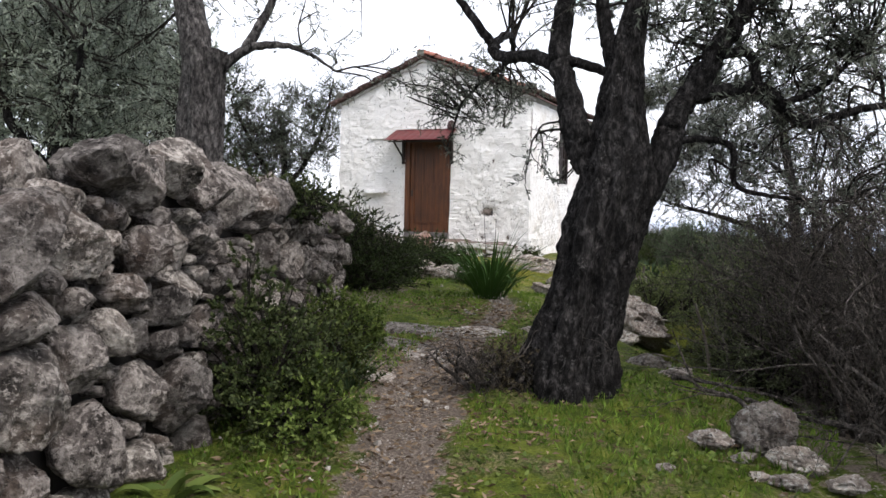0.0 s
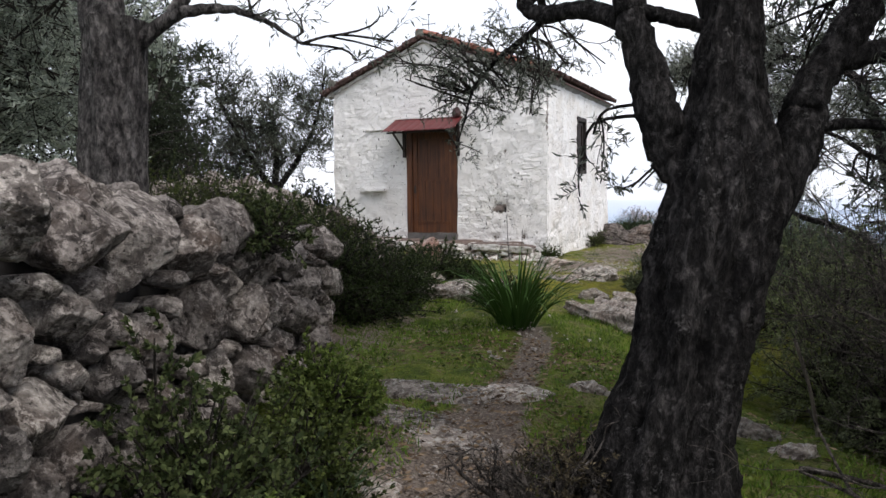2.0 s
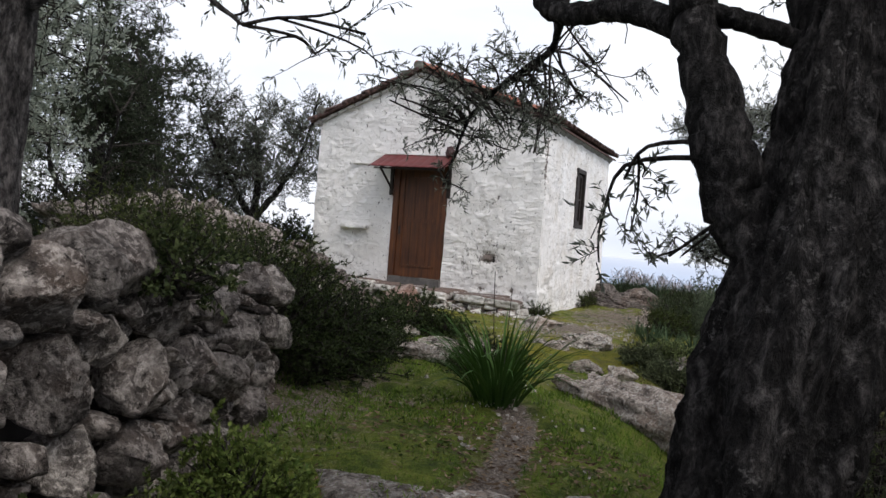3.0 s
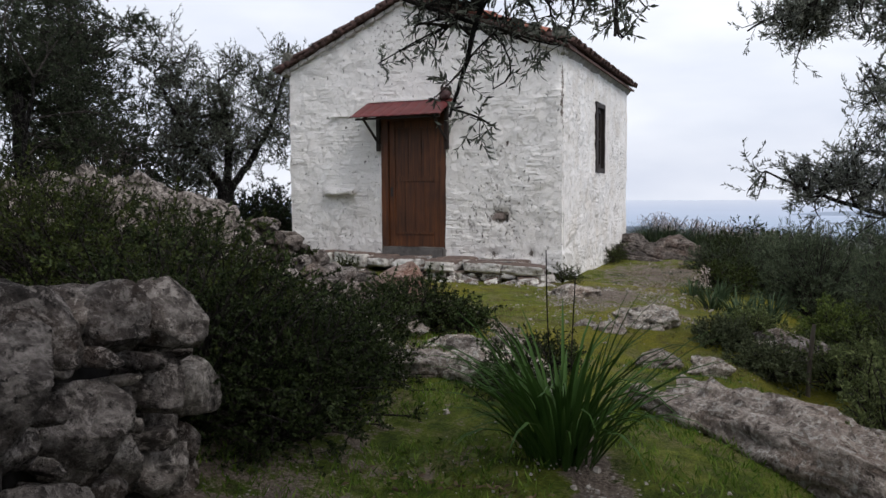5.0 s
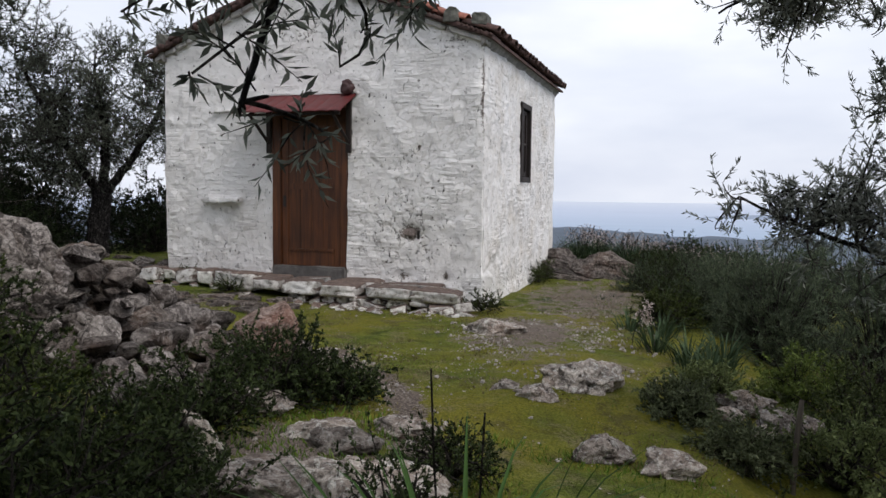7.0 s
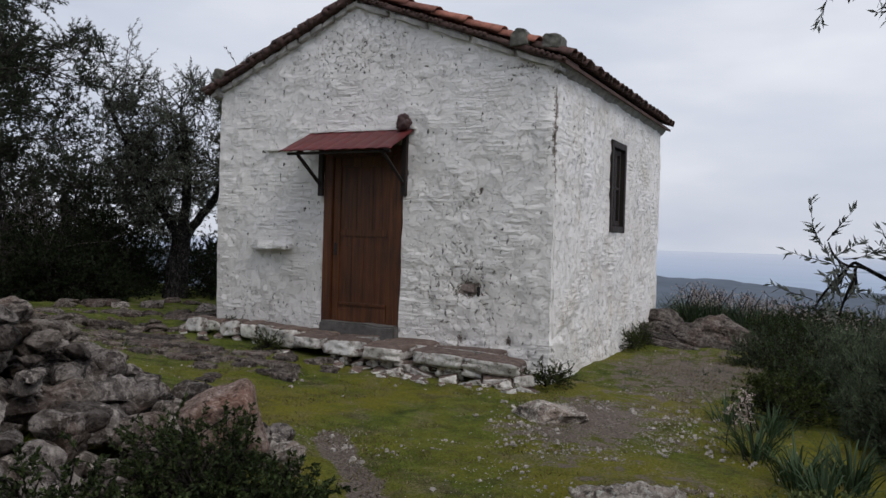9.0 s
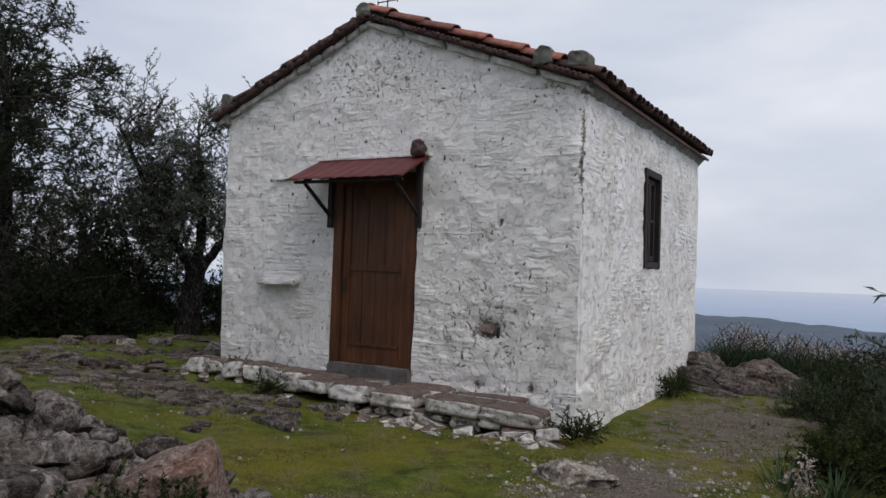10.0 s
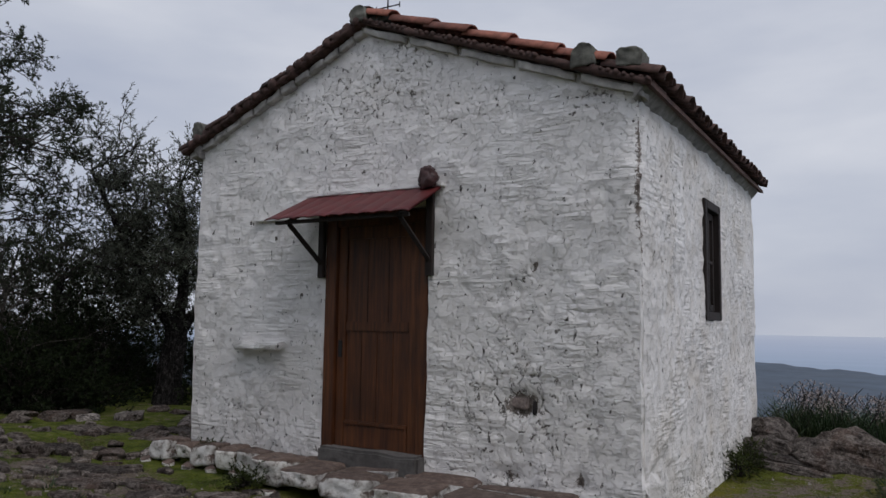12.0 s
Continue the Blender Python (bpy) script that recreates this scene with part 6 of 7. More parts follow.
def build_other_trees():
    rng = np.random.default_rng(33)
    # olive behind the wall
    clumps = clump_list(rng, (0.4, -9.9, 3.1), (1.4, 1.3, 0.7), 30, 0.4, 16) + clump_list(rng, (1.2, -9.5, 2.4), (0.7, 0.7, 0.4), 10, 0.3, 12) + clump_list(rng, (-0.6, -9.6, 2.2), (0.8, 0.8, 0.7), 14, 0.35, 16)
    tree("olive_tree", "grey-barked olive tree standing behind the field wall", (0.88, -10.28, -0.2),
         [(0.9, -10.3, -0.5), (0.88, -10.28, 0.1), (0.85, -10.25, 0.7), (0.84, -10.22, 1.2), (0.88, -10.24, 1.6)], [0.26, 0.19, 0.16, 0.16, 0.15],
         [([(0.86, -10.24, 1.4), (0.72, -10.2, 1.9), (0.5, -10.1, 2.6), (0.3, -10, 3.2)], 0.13, 0.05), ([(0.9, -10.22, 1.4), (1.1, -10.12, 1.6), (1.3, -10.02, 1.66), (1.5, -9.92, 1.62), (1.72, -9.85, 1.48)], 0.045, 0.006), ([(1.12, -10.1, 1.62), (1.25, -9.95, 2.0), (1.3, -9.8, 2.5)], 0.04, 0.015)],
         clumps + [((1.45, -9.95, 1.62), 0.2, 10), ((1.7, -9.8, 1.55), 0.2, 10), ((1.95, -9.7, 1.4), 0.2, 9), ((2.1, -9.6, 1.5), 0.2, 8), ((1.6, -9.9, 1.9), 0.25, 10), ((1.2, -10.0, 1.9), 0.25, 10)], 5, (0.042, 0.0095), 9, 0.24, 0.3, SILVER_LEAF, GREY_BARK, "olive tree", 0.22, 0.0024, (0.16, 0.05, ()))
    # olive on the slope to the right of the path
    clumps = clump_list(rng, (2.95, -4.1, 0.9), (0.5, 0.35, 0.22), 26, 0.13, 10) + clump_list(rng, (3.6, -4.4, 0.85), (0.6, 0.5, 0.4), 26, 0.17, 12) + clump_list(rng, (3.55, -4.45, 1.4), (0.4, 0.5, 0.5), 34, 0.18, 16)
    clumps += clump_list(rng, (2.85, -4.1, 2.05), (0.55, 0.4, 0.27), 38, 0.14, 12) + clump_list(rng, (3.7, -4.4, 1.9), (0.7, 0.5, 0.6), 60, 0.2, 16) + clump_list(rng, (4.5, -4.8, 1.6), (0.8, 0.8, 0.9), 46, 0.26, 18)
    tree("olive_tree", "olive tree with low grey-green boughs on the slope", (4.9, -5.6, -1.5),
         [(4.95, -5.6, -1.9), (4.9, -5.6, -1.3), (4.85, -5.5, -0.6), (4.76, -5.4, 0.0)], [0.2, 0.15, 0.13, 0.1],
         [([(4.76, -5.4, -0.1), (4.5, -5.1, 0.3), (3.9, -4.6, 0.5), (3.2, -4.2, 0.68), (2.6, -3.95, 0.95)], 0.045, 0.006), ([(4.76, -5.4, -0.05), (4.7, -5.2, 0.9), (4.4, -5.0, 1.8), (3.6, -4.4, 2.1), (2.9, -4.1, 2.15), (2.45, -3.92, 2.0)], 0.06, 0.006), ([(4.6, -5.1, 1.0), (4.2, -4.7, 1.3), (3.5, -4.3, 1.45)], 0.025, 0.008)],
         clumps, 6, (0.042, 0.0095), 17, 0.17, -0.15, PALE_OLIVE_LEAF, None, "olive tree", 0.22, 0.0025)
    # olive beyond the chapel
    far = (0.056, 0.014)
    clumps = clump_list(rng, (-8.1, 2.9, 2.25), (1.7, 1.35, 1.5), 130, 0.28, 22) + clump_list(rng, (-8.7, 2.1, 3.3), (0.7, 0.7, 0.9), 18, 0.26, 16) + clump_list(rng, (-7.0, 3.6, 3.4), (0.5, 0.5, 0.9), 16, 0.28, 18)
    tree("olive_tree", "spreading olive tree behind the chapel's corner", (-8.0, 2.8, -0.2),
         [(-8.0, 2.8, -0.5), (-8.0, 2.8, 0.2), (-7.95, 2.85, 0.9)], [0.26, 0.19, 0.16],
         [([(-7.95, 2.85, 0.8), (-8.3, 2.6, 1.5), (-8.7, 2.3, 2.4), (-9.0, 2.0, 3.3)], 0.1, 0.02), ([(-7.95, 2.85, 0.8), (-7.9, 2.9, 1.8), (-8.1, 3.0, 2.7), (-8.2, 3, 3.2)], 0.1, 0.02), ([(-7.95, 2.85, 0.8), (-7.5, 3.2, 1.6), (-7.1, 3.5, 2.6), (-6.9, 3.7, 4.0)], 0.09, 0.02)],
         clumps, 7, far, 20, 0.34, -0.3, OLIVE_LEAF, None, "olive tree", 0.2, 0.005)
    # evergreens that close the view behind the wall and to the west; the one at (4, -21) is unseen, added to block
    # skylight
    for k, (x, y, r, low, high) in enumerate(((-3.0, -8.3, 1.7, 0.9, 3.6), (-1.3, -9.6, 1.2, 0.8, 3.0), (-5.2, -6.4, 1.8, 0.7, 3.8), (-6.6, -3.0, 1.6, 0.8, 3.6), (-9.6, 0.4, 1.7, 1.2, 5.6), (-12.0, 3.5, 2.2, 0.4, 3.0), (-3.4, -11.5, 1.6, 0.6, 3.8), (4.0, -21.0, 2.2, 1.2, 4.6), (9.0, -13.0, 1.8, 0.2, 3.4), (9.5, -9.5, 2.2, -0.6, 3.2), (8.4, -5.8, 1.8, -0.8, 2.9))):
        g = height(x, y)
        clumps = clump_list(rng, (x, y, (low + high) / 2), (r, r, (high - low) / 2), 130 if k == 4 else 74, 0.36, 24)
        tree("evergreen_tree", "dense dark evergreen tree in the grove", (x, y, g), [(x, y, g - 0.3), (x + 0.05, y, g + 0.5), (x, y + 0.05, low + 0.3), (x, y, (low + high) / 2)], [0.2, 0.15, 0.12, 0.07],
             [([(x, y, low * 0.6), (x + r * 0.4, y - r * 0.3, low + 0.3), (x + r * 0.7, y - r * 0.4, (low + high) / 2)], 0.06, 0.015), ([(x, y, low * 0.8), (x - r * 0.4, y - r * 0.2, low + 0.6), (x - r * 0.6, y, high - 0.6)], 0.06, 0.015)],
             clumps, 50 + k, (0.046, 0.014) if k in (0, 1, 2, 6) else (0.06, 0.018), 30 if k in (0, 1, 2, 6) else 20, 0.3, -0.25, HAZE_PALED_LEAF if k in (0, 1, 2, 6) else PINE_LEAF, None, "evergreen tree", 0.2, 0.005)


build_other_trees()


def shrub(name, label, at, radii, seed, stems=70, per=26, leaf=(0.028, 0.014), mat=None, group="", category="shrub", hollow=0.35, droop=0.1, sink=0.0, wood_mat=None):
    """A rounded, uneven shrub: many stems from one root, leafy towards their tips."""
    rng = np.random.default_rng(seed)
    base = np.array((at[0], at[1], height(at[0], at[1]) - sink))
    t = thing(name, tuple(base), label, category, group)
    wood, green = Quads(), Quads()
    size = np.array(radii, float)
    d = unit(rng.normal(size=(stems, 3)))
    d[:, 2] = np.abs(d[:, 2]) * 0.95
    lump = np.array([1 + 0.34 * noise.noise(Vector(v * 2.2) + Vector((seed, 0, 0))) + 0.16 * noise.noise(Vector(v * 5.5) + Vector((0, seed, 0))) for v in d])[:, None]
    tip = base + d * size * lump * (hollow + (1 - hollow) * rng.uniform(0.3, 1.0, (stems, 1)) ** 0.5)
    root = base + rng.normal(size=(stems, 3)) * (0.06 * size[0], 0.06 * size[1], 0.01)
    bow = (root + tip) / 2 + rng.normal(size=(stems, 3)) * 0.14 * size[0] + (0, 0, 0.12 * size[2])
    u = np.linspace(0, 1, 7)[:, None]
    p = root[:, None] * (1 - u) ** 2 + bow[:, None] * 2 * u * (1 - u) + tip[:, None] * u ** 2
    wood.add(*tubes(p, np.broadcast_to(np.linspace(0.009, 0.003, 7), (stems, 7)), 4))
    row = np.repeat(np.arange(stems), 5)
    starts = p[row, rng.integers(3, 7, 5 * stems)] + rng.normal(size=(5 * stems, 3)) * 0.035
    twigs(rng, wood, green, starts, 0.15 * (0.6 + radii[0] * 0.6), per, leaf, droop, d[row] * 0.7 + (0, 0, 0.2), 0.0025)
    part("stemwork", wood.mesh("stemwork", wood_mat or TWIG), t)["kind"] = "stuff"
    part("foliage", green.mesh("foliage", mat or SHRUB_LEAF), t)["kind"] = "stuff"
    return t


def bare_shrub(name, label, at, spread, tall, seed, stems=9, mat=None, group="", lean=(0, 0)):
    """A leafless shrub of forking grey stems, level by level."""
    rng = np.random.default_rng(seed)
    base = np.array((at[0], at[1], height(at[0], at[1]) - 0.05))
    t = thing(name, tuple(base), label, "shrub", group)
    wood = Quads()
    a = rng.uniform(0, 2 * math.pi, stems)
    d = unit(np.stack([np.cos(a) * spread * 0.5 + lean[0], np.sin(a) * spread * 0.5 + lean[1], np.full(stems, tall)], 1) + rng.normal(size=(stems, 3)) * 0.12)
    p = base + rng.normal(size=(stems, 3)) * (0.08 * spread, 0.08 * spread, 0)
    l, r = tall * rng.uniform(0.5, 0.7, stems), 0.016 * rng.uniform(0.6, 1.3, stems)
    n = 5
    for level in range(5):
        line = [p]
        for _ in range(n - 1):
            d = unit(d + rng.normal(size=d.shape) * 0.2 + (0, 0, 0.03))
            line.append(line[-1] + d * (l / (n - 1))[:, None])
        line = np.stack(line, 1)
        if level == 0:
            for one, thick in zip(line, r):
                q = Quads()
                q.add(*tube(one, thick * np.linspace(1, 0.55, n), 6))
                part("stem", q.mesh("stem", mat or GREY_TWIG), t)
        else:
            wood.add(*tubes(line, r[:, None] * np.linspace(1, 0.55, n), 5 if level < 2 else 3))
        row = np.repeat(np.arange(len(p)), 3 if level < 3 else 4)
        p = line[row, rng.integers(1, n, len(row))]
        d = unit(d[row] + rng.normal(size=(len(row), 3)) * 0.6)
        l, r = l[row] * rng.uniform(0.5, 0.75, len(row)), r[row] * 0.55
    part("twigwork", wood.mesh("twigwork", mat or GREY_TWIG), t)["kind"] = "stuff"
    return t


def blades(name, label, at, seed, count, length, width, mat, spread=0.5, radius=0.08, category="plant clump", group="", stalks=0, flowers=0, single=False):
    """A clump of long arching blades, with flower stalks where it has them."""
    rng = np.random.default_rng(seed)
    g = height(at[0], at[1])
    t = thing(name, (at[0], at[1], g), label, category, group)
    q = Quads()
    n = 7
    for _ in range(count):
        a = rng.uniform(0, 2 * math.pi)
        out_ = np.array((math.cos(a), math.sin(a), 0))
        s = np.array((at[0], at[1], g - 0.02)) + out_ * radius * rng.uniform(0, 1)
        l, w = length * rng.uniform(0.55, 1.15), width * rng.uniform(0.7, 1.2)
        tilt, bend = rng.uniform(0.05, spread), rng.uniform(0.3, 2.3)
        side = np.array((-out_[1], out_[0], 0))
        p, ang, pts = s, tilt, [s]
        for k in range(n - 1):
            p = p + (out_ * math.sin(ang) + np.array((0, 0, math.cos(ang)))) * l / (n - 1)
            ang += bend * 0.28 * (k / n + 0.25)
            pts.append(p)
        pts = np.array(pts)
        ws = w * np.array([0.7, 1, 1, 0.9, 0.7, 0.4, 0.05])[:, None]
        dip = np.array((0, 0, -0.25)) * ws
        v = np.stack([pts - side * ws / 2, pts + dip + out_ * ws * 0.15, pts + side * ws / 2], 1).reshape(-1, 3)
        f = [(3 * k + j, 3 * k + j + 1, 3 * k + j + 4, 3 * k + j + 3) for k in range(n - 1) for j in range(2)]
        if single:
            one = Quads()
            one.add(v, f)
            part("leaf", one.mesh("leaf", mat), t)
        else:
            q.add(v, f)
    if not single:
        part("tuft", q.mesh("tuft", mat), t)["kind"] = "stuff"
    if stalks:
        w, fl = Quads(), Quads()
        for _ in range(stalks):
            top = np.array((at[0], at[1], g)) + np.array((rng.normal() * 0.12, rng.normal() * 0.12, length * rng.uniform(0.9, 1.25)))
            s = np.array((at[0] + rng.normal() * radius, at[1] + rng.normal() * radius, g))
            l = curve_points([s, (s + top) / 2 + rng.normal(size=3) * 0.03, top], 8)
            w.add(*tube(l, np.linspace(0.005, 0.003, 8), 4))
            if flowers:
                at_ = top - np.array((0, 0, 1)) * rng.uniform(0, 0.2, (flowers, 1)) + rng.normal(size=(flowers, 3)) * (0.025, 0.025, 0.01)
                for _k in range(4):
                    fl.add(*leaves(rng, at_, rng.normal(size=(flowers, 3)), 0.022, 0.01))
        part("stalkwork", w.mesh("stalkwork", TWIG), t)["kind"] = "stuff"
        if flowers:
            part("blossom", fl.mesh("blossom", PETAL), t, "white flower spikes")["kind"] = "stuff"
    return t


def build_plants():
    rng = np.random.default_rng(71)
    # evergreen shrubs at the end of the wall and up to the outcrop
    dark = "dense dark evergreen shrub at the end of the wall"
    for k, (x, y, rx, ry, rz, st) in enumerate(((0.2, -7.5, 0.8, 0.7, 0.98, 130), (0.5, -7.1, 0.6, 0.6, 0.76, 90), (-0.35, -7.1, 0.9, 0.8, 1.02, 130), (-0.5, -6.4, 0.7, 0.6, 0.68, 90), (0.15, -6.2, 0.5, 0.5, 0.5, 70), (-1.4, -6.8, 1.0, 0.8, 1.08, 120), (-1.4, -5.8, 0.75, 0.5, 0.95, 110), (-2.3, -5.7, 0.9, 0.5, 1.15, 120), (-2.4, -6.5, 0.9, 0.6, 1.15, 100), (0.62, -7.4, 0.42, 0.4, 0.45, 70), (0.45, -6.6, 0.55, 0.5, 0.62, 90), (-0.1, -6.75, 0.7, 0.6, 0.98, 110))):
        shrub("evergreen_shrub", dark, (x, y), (rx, ry, rz), 100 + k, st, 26, (0.024, 0.012), (SHRUB_LEAF, SHRUB_LEAF, OAK_LEAF)[k % 3], "shrubs at the wall's end")
    shrub("evergreen_shrub", "small leafy evergreen shrub among rocks", (-0.05, -5.35), (0.42, 0.4, 0.42), 110, 60, 24, (0.026, 0.012), SHRUB_LEAF)
    shrub("evergreen_shrub", "leafy shrub in front of the reddish boulder", (-0.02, -4.62), (0.5, 0.36, 0.5), 111, 80, 24, (0.026, 0.013), SHRUB_LEAF)
    shrub("evergreen_shrub", "small leafy shrub in front of the reddish boulder", (0.36, -4.5), (0.24, 0.22, 0.28), 1111, 40, 22, (0.026, 0.013), SHRUB_LEAF)
    shrub("oak_bush", "small bright green bush at the wall's foot", (2.42, -11.25), (0.34, 0.3, 0.34), 1112, 50, 22, (0.028, 0.018), FRESH_LEAF)
    shrub("oak_bush", "low prickly oak bush against the field wall", (2.12, -11.1), (0.42, 0.42, 0.85), 112, 110, 26, (0.026, 0.016), TANGLE_LEAF)
    shrub("oak_bush", "low prickly oak bush against the field wall", (2.0, -10.45), (0.4, 0.36, 0.5), 113, 70, 24, (0.026, 0.015), OAK_LEAF)
    shrub("oak_bush", "small green bush at the foot of the wall", (1.62, -9.55), (0.34, 0.3, 0.36), 114, 60, 24, (0.028, 0.016), FRESH_LEAF)
    shrub("creeper", "pale leafy creeper growing from the wall", (1.42, -9.75), (0.22, 0.22, 0.28), 115, 30, 16, (0.028, 0.017), TANGLE_LEAF, sink=-0.95)
    bare_shrub("dry_bush", "dry twiggy bush at the olive's foot", (3.08, -10.12), 0.6, 0.42, 116, 10)
    shrub("dry_bush", "brown withered weeds at the olive's foot", (3.12, -10.05), (0.26, 0.22, 0.36), 1161, 34, 16, (0.024, 0.009), DRY_LEAF)
    blades("grass_clump", "arching tuft of long grass at the wall's foot", (2.25, -10.5), 117, 46, 0.42, 0.012, GREY_BLADE, 0.9, 0.06)
    blades("broad_leaved_weed", "low weed with broad green leaves at the wall's foot", (2.38, -12.15), 1171, 9, 0.24, 0.085, FRESH_LEAF, 1.1, 0.04)
    # tall clump in the middle of the path's bend
    blades("lily_clump", "tall clump of long strap-like green leaves", (1.84, -6.95), 118, 170, 0.78, 0.021, BLADE, 0.74, 0.16, stalks=2, single=True)
    shrub("low_bush", "small shrub behind the strap-leaved clump", (1.35, -6.2), (0.26, 0.24, 0.32), 119, 36, 20, (0.022, 0.01), SHRUB_LEAF)
    shrub("low_bush", "small leafy shrub among rocks", (1.3, -5.3), (0.3, 0.26, 0.22), 120, 36, 20, (0.022, 0.01), SHRUB_LEAF)
    # slope to the right of the grass
    blades("asphodel_clump", "blue-green clump of blades with white flower spikes", (2.05, -1.5), 121, 60, 0.4, 0.016, GREY_BLADE, 0.7, 0.12, stalks=5, flowers=16)
    for k, (x, y, n, l) in enumerate(((2.35, -1.95, 80, 0.4), (2.65, -1.6, 80, 0.42), (1.75, -0.55, 50, 0.28), (2.5, -2.3, 70, 0.36), (2.1, -0.7, 50, 0.3))):
        blades("asphodel_clump", "blue-green clump of narrow upright blades", (x, y), 122 + k, n, l, 0.015, GREY_BLADE, 0.55, 0.14, group="clumps beside the grass")
    shrub("spurge_bush", "yellow-green rounded spurge bush", (3.15, -2.3), (0.32, 0.32, 0.42), 130, 70, 24, (0.04, 0.008), FRESH_LEAF)
    shrub("low_bush", "leafy green shrub beside white flowers", (2.1, -0.2), (0.45, 0.4, 0.4), 131, 50, 24, (0.03, 0.012), OAK_LEAF)
    for k, (x, y, r, h) in enumerate(((2.95, -0.15, 0.4, 1.0), (2.85, 0.5, 0.42, 0.95), (2.7, 1.1, 0.4, 0.75), (3.1, -0.6, 0.5, 1.25), (3.5, 0.4, 0.6, 1.35), (3.9, -1.4, 0.6, 1.6), (4.4, -0.4, 0.7, 1.6), (3.0, 1.5, 0.5, 0.9), (3.9, 2.2, 0.7, 1.3))):
        shrub("broom_bush", "dark green upright broom bush on the slope", (x, y), (r, r, h), 140 + k, 120, 22, (0.06, 0.006), BROOM_LEAF, "brooms on the slope", hollow=0.5, droop=-0.6)
    for k, (x, y, r, h) in enumerate(((2.65, -4.1, 0.26, 0.22), (2.3, -3.6, 0.22, 0.18), (2.5, -3.0, 0.28, 0.25), (3.2, -3.9, 0.42, 0.45), (3.6, -4.8, 0.6, 0.7), (3.5, -3.0, 0.5, 0.6), (3.3, -5.7, 0.5, 0.6), (4.1, -4.0, 0.7, 0.9), (4.2, -6.4, 0.42, 0.6), (4.55, -7.2, 0.45, 0.6))):
        shrub("slope_bush", "tangled green shrub on the slope", (x, y), (r, r, h), 150 + k, 60, 22, (0.03, 0.013), (THICKET_LEAF, THICKET_LEAF, BANK_LEAF, BANK_LEAF, BANK_LEAF, TANGLE_LEAF, BANK_LEAF, THICKET_LEAF, BANK_LEAF, THICKET_LEAF)[k], "shrubs on the slope")
    for k, (x, y) in enumerate(((4.3, -6.5), (4.8, -5.9), (4.4, -5.2), (5.2, -5.1), (5.7, -6.2), (5.1, -7.0), (4.7, -7.4), (5.4, -7.9))):
        shrub("slope_bush", "tall tangled dark shrub on the slope", (x, y), (0.75, 0.75, (1.7, 2.4, 1.7, 2.6, 2.7, 2.4, 2.1, 2.5)[k]), 1600 + k, 60, 20, (0.035, 0.013), THICKET_LEAF, "shrubs on the slope")
    for k, (x, y, r, h) in enumerate(((1.7, 2.7, 0.35, 0.4), (2.05, 1.9, 0.4, 0.45), (2.3, 2.9, 0.45, 0.6), (1.95, 3.5, 0.4, 0.45), (2.4, 1.1, 0.4, 0.5), (2.25, 0.45, 0.35, 0.42), (2.6, 2.1, 0.45, 0.6), (1.7, 4.0, 0.35, 0.5))):
        shrub("low_bush", "low dark heath bush at the edge of the grass", (x, y), (r, r, h), 1800 + k, 60, 20, (0.03, 0.008), (BROOM_LEAF, SHRUB_LEAF)[k % 2], "heath at the grass edge", hollow=0.45, droop=-0.3)
    # leafless thicket to the right of the first olive
    for k, (x, y, s, h) in enumerate(((5.1, -9.6, 0.9, 1.7), (5.5, -8.7, 1.0, 2.0), (5.0, -8.0, 0.9, 1.8), (5.9, -9.7, 1.0, 2.0), (5.8, -7.4, 1.0, 2.1), (5.3, -6.8, 0.9, 1.8), (6.4, -8.6, 1.1, 2.4), (5.5, -10.5, 0.8, 1.5), (6.3, -6.8, 1.1, 2.4), (6.8, -10.0, 1.0, 2.4), (7.2, -8.0, 1.2, 2.6), (5.2, -9.0, 1.0, 2.0), (5.6, -8.1, 1.0, 2.3), (6.0, -9.0, 1.0, 2.5), (5.4, -9.9, 0.9, 1.9), (6.1, -7.9, 1.1, 2.6), (6.6, -7.5, 1.1, 2.8), (4.9, -7.0, 0.9, 2.7), (5.2, -7.6, 1.0, 2.9))):
        bare_shrub("bare_shrub", "leafless grey-brown shrub in a thicket", (x, y), s, h, 170 + k, 7, group="thicket beside the olive", lean=(-0.12, -0.05))
    for k, (x, y) in enumerate(((6.5, -5.5), (7.4, -9.2), (6.2, -11.2), (7.0, -6.8), (8.0, -8.0), (6.9, -8.4), (7.6, -7.0))):
        shrub("thicket_bush", "dull green bush deep in the thicket", (x, y), (1.1, 1.1, 2.6), 190 + k, 80, 18, (0.045, 0.016), THICKET_LEAF, "bushes in the thicket")
